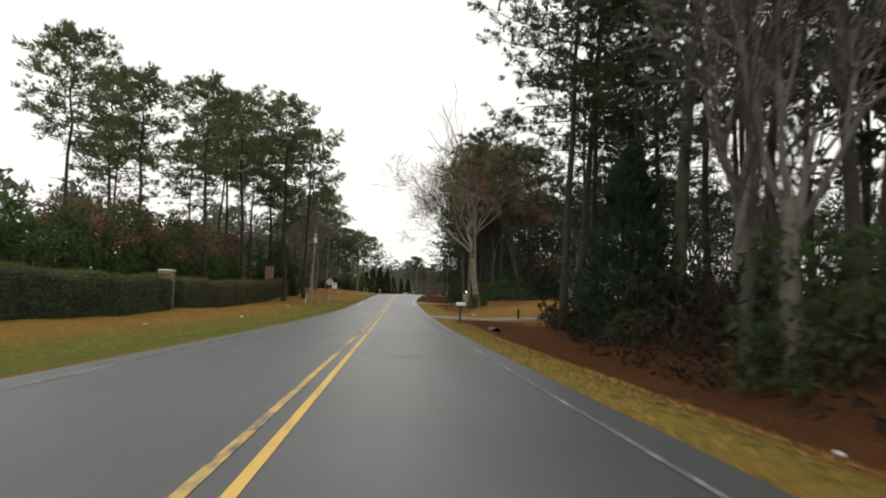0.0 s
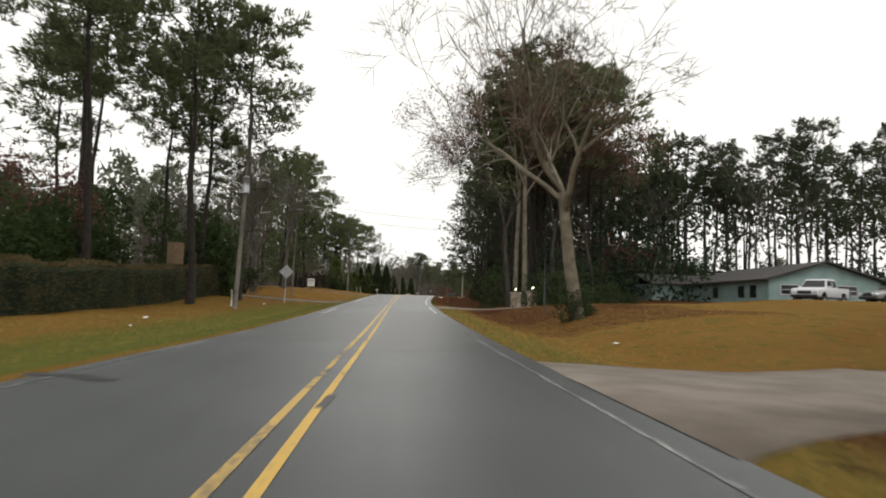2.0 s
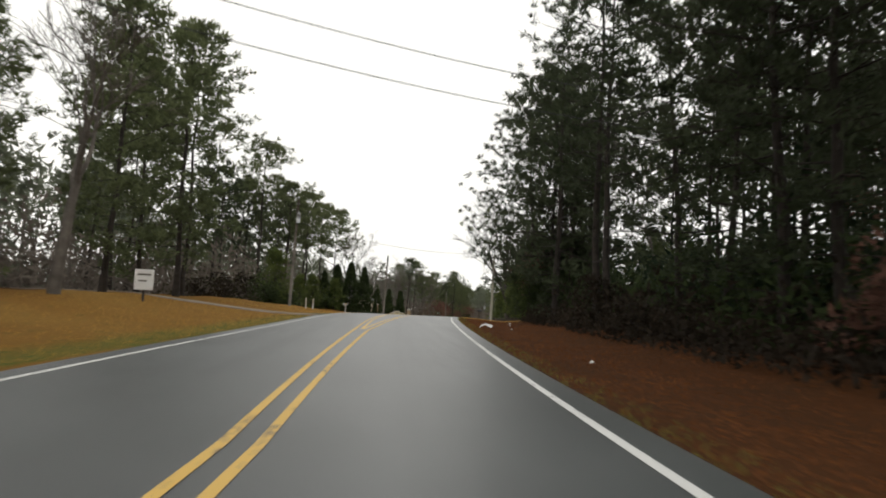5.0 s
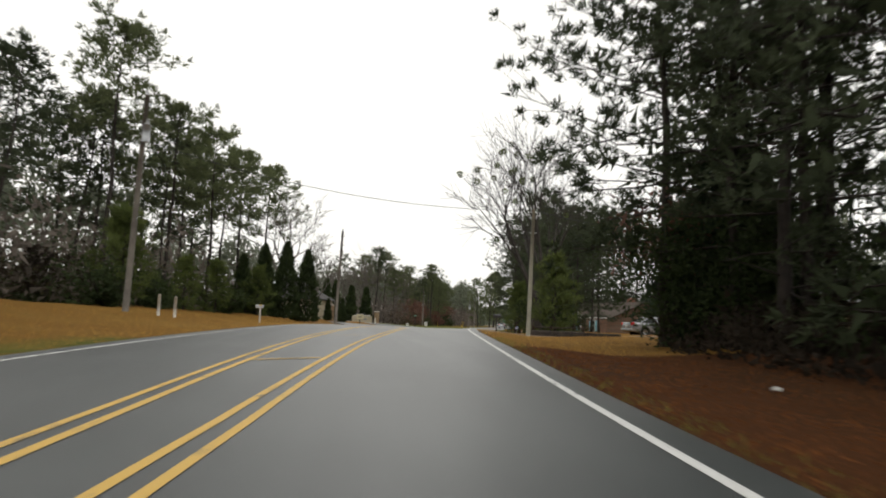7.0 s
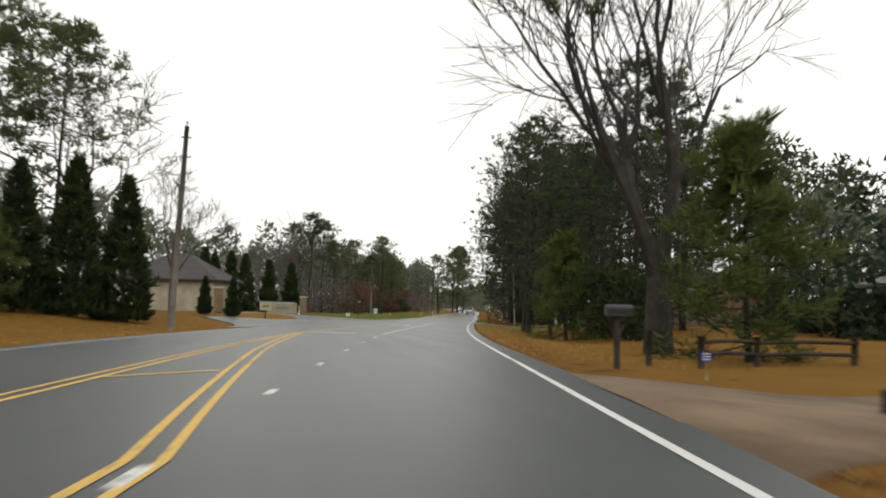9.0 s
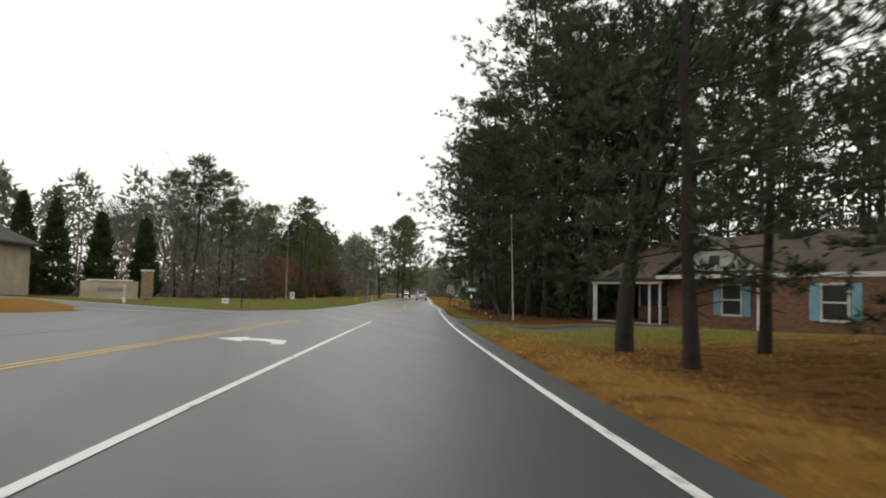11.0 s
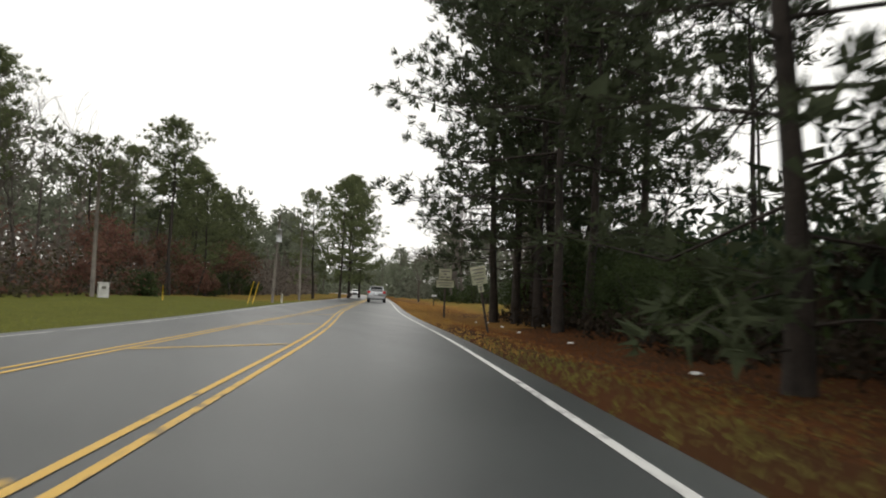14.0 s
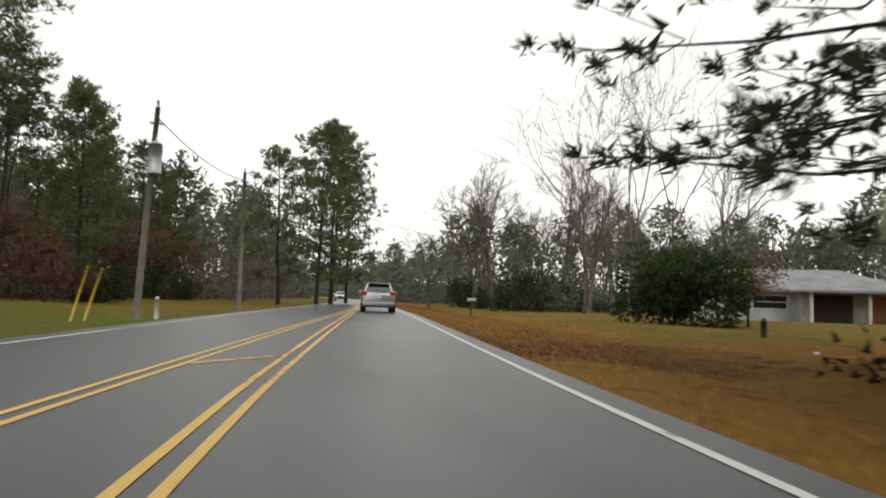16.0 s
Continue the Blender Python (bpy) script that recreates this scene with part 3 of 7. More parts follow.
for name, s0, s1, u0, u1, far_s, label in (("driveway", 44.3, 49.3, 2.9, 34, 8, "pinkish stained concrete driveway over a ditch"),
                                           ("driveway", 90.2, 92.6, 2.7, 22, 4, "narrow gravel drive between stone pillars"),
                                           ("wet_driveway", 232.6, 236.2, 2.6, 14, 3, "wet dark gravel drive to a brick house"),
                                           ("driveway", 96.3, 101.2, -34, -5.1, 2, "pale concrete drive across the verge"),
                                           ("gravel_driveway", 174.4, 178.2, 2.6, 22, 3, "bare gravel drive beside a timber border"),
                                           ("driveway", 139.6, 143.0, -26, -7.0, 0, "pale gravel drive across the verge")):
    k = np.linspace(0, 1, 26)
    u0, u1 = (float(asphalt_r(s0)) - .05, u1) if u0 > 0 else (u0, float(asphalt_l(s0)) + .05)
    uu = u0 + (u1 - u0) * k
    reach = np.abs(uu - (u0 if u0 > 0 else u1)) / 30
    flare = 1.6 * np.exp(-reach * 14)
    sa, sb = s0 - flare + far_s * reach, s1 + flare + far_s * reach
    rows = [np.stack([*at(sv, uu), land(sv, uu) * .4 + land((s0 + s1) / 2 + far_s * reach, uu) * .6 + lift], 1) for sv, lift in ((sa, -.3), (sa, -.008), (sa * .5 + sb * .5, .015), (sb, -.008), (sb, -.3))]
    n = len(k)
    g = Geo().add(np.concatenate(rows), [[r * n + i, r * n + i + 1, r * n + n + i + 1, r * n + n + i] for r in range(4) for i in range(n - 1)])
    me = g.mesh(name, PATCH if name.startswith("wet") else GRAVEL if name.startswith("gravel") else CONCRETE, flat=False)
    if u0 > 0:
        me.flip_normals()
    tagged(new(name, me), label, "driveway", kind="structure")


# ---- vegetation ----
def wobble_line(rng, base, top, n, amount):
    k = np.linspace(0, 1, n)[:, None]
    p = np.asarray(base) * (1 - k) + np.asarray(top) * k
    off = np.cumsum(rng.normal(size=(n, 3)) * amount, axis=0)
    off -= off[0]
    off[:, 2] *= .3
    return p + off


def tufts(g, rng, places, ways, blades, length, width, mat, spread=.85):
    """Round brushes of needles that spread from each place."""
    c = np.repeat(np.asarray(places), blades, axis=0)
    o = rng.normal(size=c.shape) * (1, 1, .7)
    o /= np.linalg.norm(o, axis=1)[:, None]
    d = np.repeat(np.asarray(ways), blades, axis=0) * .5 + o * spread * .5 + rng.normal(size=c.shape) * .35 + (0, 0, .25)
    d /= np.linalg.norm(d, axis=1)[:, None]
    g.blades(c + o * length * .85 * rng.uniform(0, 1, (len(c), 1)), d, length, width, rng, mat)


def pine_meshes(seed, h=21.0, start=.5, reach=4.2, limbs=34, twigs=5, blades=9, length=.31, width=.06, sides=7, dead=6, top=.8, dense=420):
    """Trunk and crown of a loblolly pine: a long bare bole and an uneven crown of needle tufts."""
    rng = np.random.default_rng(seed)
    lean = rng.normal(size=2) * h * .018
    bole = wobble_line(rng, (0, 0, -.3), (*lean, h * .97), 10, h * .004)
    r0 = h * .0085 + .05
    k = np.linspace(0, 1, 10)
    rad = r0 * (1 - k * .86)
    rad[0] *= 1.35
    trunk = Geo().tube(bole, rad, sides)
    crown = Geo()
    at_h = lambda f: np.array([np.interp(f, k, bole[:, j]) for j in range(3)])
    for i in range(dead):
        f = rng.uniform(start * .45, start)
        a = rng.uniform(0, 2 * np.pi)
        L = rng.uniform(.5, 2.2)
        p = at_h(f)
        d = np.array([math.cos(a), math.sin(a), rng.uniform(-.25, .3)])
        crown.tube([p, p + d * L * .5, p + d * L + (0, 0, rng.uniform(-.3, .1))], [.035, .022, .008], 4)
    places, ways = [], []
    for i in range(limbs):
        f = start + (1 - start) * (i / limbs)**.85
        q = (f - start) / (1 - start)
        L = reach * (.55 + .6 * math.sin(math.pi * min(1, q * .75 + .22))) * (1 - max(0, q - top) / (1.05 - top) * .75) * rng.uniform(.55, 1.2)
        a = i * 2.399 + rng.uniform(-.5, .5)
        up = -.12 + .75 * q + rng.uniform(-.15, .2)
        p = at_h(f)
        d = np.array([math.cos(a), math.sin(a), up])
        d /= np.linalg.norm(d)
        tip = p + d * L + (0, 0, .1 * L * rng.uniform(-.5, .8))
        mid = p + d * L * .55 + rng.normal(size=3) * .12 * L * .5 - (0, 0, .05 * L)
        rb = .006 * L + .013
        crown.tube([p, mid, tip], [rb, rb * .6, rb * .25], 4)
        side = np.cross(d, (0, 0, 1))
        for j in range(twigs):
            w = rng.uniform(.35, 1)
            b = p * (1 - w) + tip * w if w > .55 else p + (mid - p) * (w / .55)
            e = d * rng.uniform(.3, .8) + side * rng.uniform(-1, 1) + (0, 0, rng.uniform(-.15, .45))
            e /= np.linalg.norm(e)
            l = L * rng.uniform(.16, .36) + .15
            end = b + e * l
            crown.tube([b, end], [rb * .35, .008], 3)
            for w2 in (.5, 1.0):
                places += [b + (end - b) * w2 + rng.normal(size=3) * length * .5] * 2
                ways += [e] * 2
        places.append(tip)
        ways.append(d)
    tufts(crown, rng, places, ways, blades, length, width, 1)
    if dense:
        inner = np.array(places)[rng.integers(0, len(places), dense)]
        spine = np.stack([np.interp(inner[:, 2], bole[:, 2], bole[:, j]) for j in range(3)], 1)
        inner = inner + (spine - inner) * rng.uniform(.12, .6, (dense, 1)) + rng.normal(size=inner.shape) * .15
        way = rng.normal(size=inner.shape) + (0, 0, .3)
        way /= np.linalg.norm(way, axis=1)[:, None]
        crown.blades(inner, way, .5, .2, rng, 1)
    return trunk, crown


def bare_meshes(seed, h=15.0, fork=.3, spread=.62, levels=5, kids=3, thick=None, sides=7, low=.016, droop=0.0, bend=.07, lead=(0, 0, 1), crook=.10, extra=.3, keep=(.58, .82), stem=0.0):
    """A leafless hardwood: a bole that forks again and again. Gives the bole, the limbs and the twig ends."""
    rng = np.random.default_rng(seed)
    trunk, limbs, ends = Geo(), Geo(), []
    r0 = thick or h * .017

    def grow(p, d, L, r, lev):
        n = 4 if lev < 2 else 3 if lev < 3 else 2 if lev < 5 else 1
        pts = [p]
        for i in range(n):
            d = d + rng.normal(size=3) * ((crook if lev else bend) + .035 * lev) + (0, 0, .05 - droop * lev * .04)
            d = d / np.linalg.norm(d)
            pts.append(pts[-1] + d * L / n)
        r1 = max(low * .5, r * .62)
        target = trunk if lev == 0 else limbs
        target.tube(pts, np.linspace(r, r1, n + 1), sides if lev == 0 else max(3, 6 - lev))
        if lev >= levels:
            ends.append((pts[-1], d))
            return
        count = kids + (1 if rng.uniform() < extra else 0)
        a0 = rng.uniform(0, 2 * np.pi)
        for i in range(count):
            a = a0 + i * 2 * np.pi / count + rng.uniform(-.4, .4)
            s1 = np.cross(d, (.3, .8, .5))
            s1 /= np.linalg.norm(s1)
            s2 = np.cross(d, s1)
            tilt = spread * rng.uniform(.55, 1.25)
            e = d * math.cos(tilt) + (s1 * math.cos(a) + s2 * math.sin(a)) * math.sin(tilt)
            w = 1 if i == 0 or lev == 0 else rng.uniform(.55, 1)
            q = pts[-1] if w == 1 else np.array(pts[0]) * (1 - w) + np.array(pts[-1]) * w
            if lev == 0 and i:
                q = np.array([np.interp(rng.uniform(.72, 1) * n, range(n + 1), np.array(pts)[:, j]) for j in range(3)])
            grow(q, e, (h * stem if stem and lev == 0 else L) * rng.uniform(*keep), max(low, r1 * rng.uniform(.55, .8)), lev + 1)

    L0 = h * fork
    grow(np.array([0, 0, -.3]), np.array(lead, float), L0, r0, 0)
    return trunk, limbs, ends


def crown_blob(seed, rx_, ry_, z0, z1, count, length, width, lumps=9, mat=0, up=.2, taper=0.0):
    """Leaves on the outside of several uneven lumps."""
    rng = np.random.default_rng(seed)
    g = Geo()
    c = rng.uniform(-1, 1, (lumps, 3)) * (.55, .55, .8)
    r = rng.uniform(.32, .62, lumps)
    i = rng.integers(0, lumps, count)
    d = rng.normal(size=(count, 3))
    d /= np.linalg.norm(d, axis=1)[:, None]
    p = c[i] + d * (r[i] * rng.uniform(.75, 1.05, count))[:, None]
    p = np.clip(p, -1.1, 1.1)
    zz = (p[:, 2] + 1) / 2
    sc = 1 - taper * zz
    p = np.stack([p[:, 0] * rx_ * sc, p[:, 1] * ry_ * sc, z0 + np.clip(zz, 0, 1.05) * (z1 - z0)], 1)
    w = d * .7 + rng.normal(size=d.shape) * .6 + (0, 0, up)
    w /= np.linalg.norm(w, axis=1)[:, None]
    g.blades(p, w, length, width, rng, mat)
    return g


def column_meshes(seed, h=7.0, r=1.3, count=1500, length=.34, width=.12, waist=.12):
    """A dense upright conifer, feathered to a point."""
    rng = np.random.default_rng(seed)
    trunk = Geo().tube([(0, 0, -.2), (0, 0, h * .5), (0, 0, h * .95)], [.09, .06, .02], 6)
    z = rng.uniform(.0, 1, count)**1.25
    lump = 1 + .16 * np.sin(z * 23 + rng.uniform(0, 6)) + .1 * np.sin(z * 51)
    rad = r * np.minimum(1, .65 + z * 3) * (1 - z)**.72 * lump
    a = rng.uniform(0, 2 * np.pi, count)
    q = rad * rng.uniform(.55, 1.08, count)
    p = np.stack([q * np.cos(a), q * np.sin(a), z * h + .1], 1)
    d = np.stack([np.cos(a) * .6, np.sin(a) * .6, np.full(count, .75)], 1) + rng.normal(size=(count, 3)) * .35
    d /= np.linalg.norm(d, axis=1)[:, None]
    return trunk, Geo().blades(p, d, length, width, rng)


class Kind:
    """A kind of plant: the first one placed is built, the others are copies."""

    def __init__(self, name, label, category, parts, group=""):
        self.name, self.label, self.category, self.parts, self.group, self.first = name, label, category, parts, group, None

    def place(self, x, y, size=1.0, turn=0.0, z=None, lean=0.0, label=""):
        z = ground(x, y) - .05 if z is None else z
        m = pose(x, y, z, lean * math.cos(turn), lean * math.sin(turn), math.degrees(turn))
        if self.first is None:
            ob = new(self.name)
            ob.empty_display_size = .3
            for name, data, lab in self.parts:
                part(name, data, ob, lab)
            tagged(ob, self.label, self.category, self.group)
            ob.matrix_basis = m
            self.first = ob
        else:
            ob = copy_thing(self.first, m @ Matrix.Diagonal((size, size, size, 1)))
        if label:
            ob["label"] = label
        return ob


def pine_kind(seed, label, needle=None, bark=None, name="pine_tree", **kw):
    t, c = pine_meshes(seed, **kw)
    return Kind(name, label, "tree", [("trunk", t.mesh("trunk", bark or BARK, flat=False), ""), ("crown", c.mesh("crown", BARK, needle or NEEDLE), "")], "roadside pines")


def bare_kind(seed, label, bark, leaves=None, leaf_n=0, name="bare_tree", leaf_size=.2, **kw):
    t, l, ends = bare_meshes(seed, **kw)
    if leaves:
        rng = np.random.default_rng(seed + 7)
        i = rng.integers(0, len(ends), leaf_n)
        p = np.array([ends[k][0] for k in i]) + rng.normal(size=(leaf_n, 3)) * .35
        d = rng.normal(size=(leaf_n, 3))
        d /= np.linalg.norm(d, axis=1)[:, None]
        l.blades(p, d, leaf_size, leaf_size * .55, rng, 1)
    return Kind(name, label, "tree", [("trunk", t.mesh("trunk", bark, flat=False), ""), ("crown", l.mesh("crown", bark, *([leaves] if leaves else [])), "")])


def shrub_kind(seed, label, leaf, r=1.2, h=1.8, count=1300, size=.16, name="shrub", group="roadside shrubs", lumps=9):
    rng = np.random.default_rng(seed)
    stems = Geo()
    for i in range(6):
        a = rng.uniform(0, 6.28)
        stems.tube([(0, 0, -.1), (math.cos(a) * r * .3, math.sin(a) * r * .3, h * .45), (math.cos(a) * r * .6, math.sin(a) * r * .6, h * .8)], [.035, .022, .008], 4)
    g = crown_blob(seed, r, r, .05, h, count, size, size * .55, lumps)
    return Kind(name, label, "shrub", [("stem", stems.mesh("stem", GREY_BARK), ""), ("foliage", g.mesh("foliage", leaf), "")], group)


near_pines = [pine_kind(100 + i, "tall loblolly pine with dark bark and high crown", h=h, start=st, reach=re, limbs=li, blades=11, length=.28, width=.068)
              for i, (h, st, re, li) in enumerate([(22, .52, 4.4, 34), (20, .45, 4.0, 36), (23, .6, 4.2, 30), (18, .38, 3.8, 38)])]
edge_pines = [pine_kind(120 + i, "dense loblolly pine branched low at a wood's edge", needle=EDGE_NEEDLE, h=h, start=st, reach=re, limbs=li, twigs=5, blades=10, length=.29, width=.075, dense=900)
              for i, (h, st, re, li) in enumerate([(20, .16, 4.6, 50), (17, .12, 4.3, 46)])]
mid_pines = [pine_kind(140 + i, "tall loblolly pine standing in a wood", h=h, start=st, reach=re, limbs=li, twigs=5, blades=5, length=.44, width=.16, sides=6, dead=4)
             for i, (h, st, re, li) in enumerate([(20, .58, 3.4, 24), (22, .62, 3.6, 24), (18, .5, 3.3, 26), (19, .4, 3.6, 30)])]
grove_pines = [pine_kind(190 + i, "tall loblolly pine in a roadside grove", needle=GROVE_NEEDLE, h=h, start=st, reach=re, limbs=li, twigs=5, blades=7, length=.4, width=.125, sides=6, dead=8, dense=750)
               for i, (h, st, re, li) in enumerate([(22, .6, 3.7, 34), (20, .55, 3.6, 34), (23, .64, 3.9, 34)])]
wide_pines = [pine_kind(195 + i, "broad pine branched low beside open ground", needle=GROVE_NEEDLE, h=h, start=st, reach=re, limbs=li, twigs=5, blades=7, length=.42, width=.13, sides=6, dead=3, dense=1000)
              for i, (h, st, re, li) in enumerate([(20, .16, 3.9, 46), (17, .12, 3.6, 42)])]
thin_pines = [pine_kind(160 + i, "slender pine with a small high crown", h=h, start=st, reach=re, limbs=li, twigs=4, blades=6, length=.5, width=.13, sides=6, dead=8)
              for i, (h, st, re, li) in enumerate([(19, .68, 2.6, 18), (21, .72, 2.8, 18)])]
thick_pines = [pine_kind(170 + i, "heavy dark pine with long drooping boughs", h=h, start=st, reach=re, limbs=li, twigs=6, blades=16, length=.27, width=.066, dead=3, dense=420)
               for i, (h, st, re, li) in enumerate([(19, .2, 5.2, 44), (21, .3, 5.0, 42)])]
maples = [bare_kind(246, "tall maple with a reddish-brown haze of buds", GREY_BARK, RUST, 6500, name="maple_tree", leaf_size=.19, h=21, fork=.34, spread=.42, levels=5, kids=3, thick=.22, sides=7)]
young_pines = [pine_kind(180, "young bright green pine branched to the ground", needle=NEEDLE_YOUNG, h=6.2, start=.08, reach=1.9, limbs=40, twigs=5, blades=9, length=.3, width=.05, dead=0, top=.3)]
bare_trees = [bare_kind(200 + i, "leafless grey hardwood with fine spreading twigs", WINTER_BARK, h=h, fork=f, spread=sp, levels=5, kids=k)
              for i, (h, f, sp, k) in enumerate([(15, .26, .5, 3), (13, .3, .62, 3), (16, .32, .42, 3)])]
slim_trees = [bare_kind(220 + i, "slim leafless hardwood standing in a wood", WINTER_BARK, h=h, fork=.5, spread=.4, levels=4, kids=3, thick=.13, sides=5, extra=.2)
              for i, h in enumerate((13, 15))]
rust_trees = [bare_kind(240 + i, "small hardwood holding dry rust-brown leaves", GREY_BARK, RUST, n, name="rust_tree", leaf_size=.26, h=h, fork=.3, spread=.6, levels=4, kids=3, sides=5)
              for i, (h, n) in enumerate(((8, 1500), (11, 2200)))]
laurels = [shrub_kind(300 + i, "large dark evergreen shrub with glossy leaves", LAUREL, r=r, h=h, count=3000, size=.36, name="evergreen_shrub", group="evergreen screen", lumps=16)
           for i, (r, h) in enumerate(((3.0, 7.0), (2.6, 5.6)))]
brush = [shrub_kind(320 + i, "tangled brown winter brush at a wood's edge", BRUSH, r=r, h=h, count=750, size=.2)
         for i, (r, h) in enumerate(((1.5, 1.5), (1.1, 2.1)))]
green_brush = [shrub_kind(330 + i, "dark green undergrowth shrub", EVERGREEN, r=r, h=h, count=950, size=.2)
               for i, (r, h) in enumerate(((1.5, 2.4), (1.1, 1.5)))]
rust_brush = [shrub_kind(340, "rust-red winter shrub in undergrowth", RUST, r=1.3, h=2.6, count=900, size=.2)]


def column_kind(seed, label, leaf, name, group, **kw):
    t, c = column_meshes(seed, **kw)
    return Kind(name, label, "tree", [("trunk", t.mesh("trunk", GREY_BARK), ""), ("foliage", c.mesh("foliage", leaf), "")], group)


cypress = [column_kind(400 + i, "dark green columnar cypress in a planted row", EVERGREEN, "cypress_tree", "row of cypresses", h=h, r=r, count=3000, length=.4, width=.19) for i, (h, r) in enumerate(((7.2, 1.5), (5.4, 1.1)))]
cedar = column_kind(410, "dense dark cedar with foliage to the ground", CEDAR, "cedar_tree", "", h=7.2, r=2.3, count=4200, length=.42, width=.15)

dice = random.Random(5)


def scatter(kinds, spots, size=(.85, 1.12), weights=None):
    for x, y in spots:
        k = dice.choices(kinds, weights)[0]
        k.place(x, y, dice.uniform(*size), dice.uniform(0, 6.28), lean=dice.uniform(0, 2))


def spots(s0, s1, u0, u1, gap, keep=None):
    """Uneven spots over a stretch of land."""
    out = []
    ns, nu = max(1, int((s1 - s0) / gap)), max(1, int((u1 - u0) / gap))
    for i in range(ns):
        for j in range(nu):
            s = s0 + (i + dice.uniform(.1, .9)) * (s1 - s0) / ns
            u = u0 + (j + dice.uniform(.1, .9)) * (u1 - u0) / nu
            if keep is None or keep(s, u):
                out.append(tuple(float(v) for v in at(s, u)))
    return out


def wood(name, label, places, seed, size=(.8, 1.1), bark=None, needle=None, full=60):
    """A stand of trees too many to count, joined into one mesh."""
    rng = np.random.default_rng(seed)
    g = Geo()
    for x, y in places:
        h = 20 * rng.uniform(*size)
        z = ground(x, y) - .2
        base, tip = np.array([x, y, z]), np.array([x + rng.normal() * .4, y + rng.normal() * .4, z + h * .97])
        g.tube([base, base * .5 + tip * .5 + (*rng.normal(size=2) * .15, 0), tip], [h * .0085 + .03, h * .007, .03], 5)
        n = full
        q = rng.uniform(0, 1, n)**.8
        st = rng.uniform(.35, .6)
        f = st + (1 - st) * q
        r = h * .17 * (.45 + .75 * np.sin(np.pi * np.clip(q * .78 + .2, 0, 1))) * (1 - np.maximum(0, q - .82) * 3.5)
        a = rng.uniform(0, 6.28, n)
        w = np.sqrt(rng.uniform(.08, 1, n))
        c = base + (tip - base) * f[:, None] + np.stack([np.cos(a) * r * w, np.sin(a) * r * w, rng.normal(size=n) * .3], 1)
        c = np.repeat(c, 4, axis=0) + rng.normal(size=(4 * n, 3)) * .33
        d = rng.normal(size=(4 * n, 3)) + (0, 0, .3)
        d /= np.linalg.norm(d, axis=1)[:, None]
        g.blades(c, d, .92, .42, rng, 1)
    return tagged(new(name, g.mesh(name, bark or BARK, needle or NEEDLE)), label, "woods", kind="stuff")


def thicket(name, label, stretches, seed, density, tall, size, leaf, lean=1.6):
    """Tangled undergrowth between trunks, one mesh over several stretches (s0, s1, u0, u1)."""
    rng = np.random.default_rng(seed)
    g = Geo()
    for s0, s1, u0, u1 in stretches:
        n = int((s1 - s0) * (u1 - u0) * density)
        s, u = rng.uniform(s0, s1, n), rng.uniform(u0, u1, n)
        top = tall * (.55 + .45 * np.sin(s * .55 + u * .4 + seed) * np.sin(s * .23 - u * .61 + 2))
        x, y = at(s, u)
        z = land(s, u) + top * rng.uniform(0, 1, n)**lean
        d = rng.normal(size=(n, 3)) + (0, 0, .5)
        d /= np.linalg.norm(d, axis=1)[:, None]
        g.blades(np.stack([x, y, z], 1), d, size, size * .5, rng)
    return tagged(new(name, g.mesh(name, leaf)), label, "undergrowth", kind="stuff")


# the pines, cedar and hardwoods over the ditch where the drive begins
for kind, x, y, size in ((near_pines[0], 9.0, 36.6, 1.0), (near_pines[2], 9.9, 37.4, .95), (near_pines[1], 12.2, 33.5, 1.0), (near_pines[3], 12.8, 24.0, 1.05),
                         (near_pines[2], 14.5, 27.0, 1.0), (near_pines[0], 17.5, 34.0, .95), (near_pines[1], 13.2, 18.0, 1.0), (near_pines[3], 18.5, 22.0, 1.0),
                         (near_pines[2], 11.2, 16.5, 1.0), (near_pines[1], 22.0, 29.0, 1.0), (near_pines[3], 14.2, 40.5, .95), (near_pines[3], 16.5, 46.0, 1.0)):
    kind.place(x, y, size, dice.uniform(0, 6))
for x, y, size in ((11.4, 39.2, .95), (14.2, 37.4, .95), (12.6, 46.4, .82)):
    thick_pines[1].place(x, y, size, x)
cedar.place(9.3, 27.3)
poplar = bare_kind(260, "thick-boled leafless tree with grey mossy bark", MOSSY_BARK, h=24, fork=.5, spread=.42, levels=4, kids=3, thick=.32, bend=.03)
poplar.place(11.4, 27.4)
multi = bare_kind(262, "forked leafless hardwood with rough grey bark", GREY_BARK, h=19, fork=.2, spread=.34, levels=5, kids=3, thick=.17)
multi.place(7.1, 13.8)
multi.place(9.6, 16.8, .85, 2.0)
scatter(bare_trees + slim_trees, [(11, 20.5), (7.9, 13.4), (9.6, 19.2), (15.5, 30), (16.5, 38), (19.5, 36), (24, 36)], (.7, 1.0))
scatter(mid_pines + thin_pines + slim_trees, spots(6, 40, 14, 26, 5.6))
far_spots = spots(0, 44, 26, 60, 5.5)
scatter(brush + green_brush + rust_brush, spots(4, 34, 7.5, 24, 3.6), (.7, 1.3), (3, 2, 4, 3, 1))
scatter(brush, spots(28, 40, 6.8, 10, 2.6), (.4, .7))

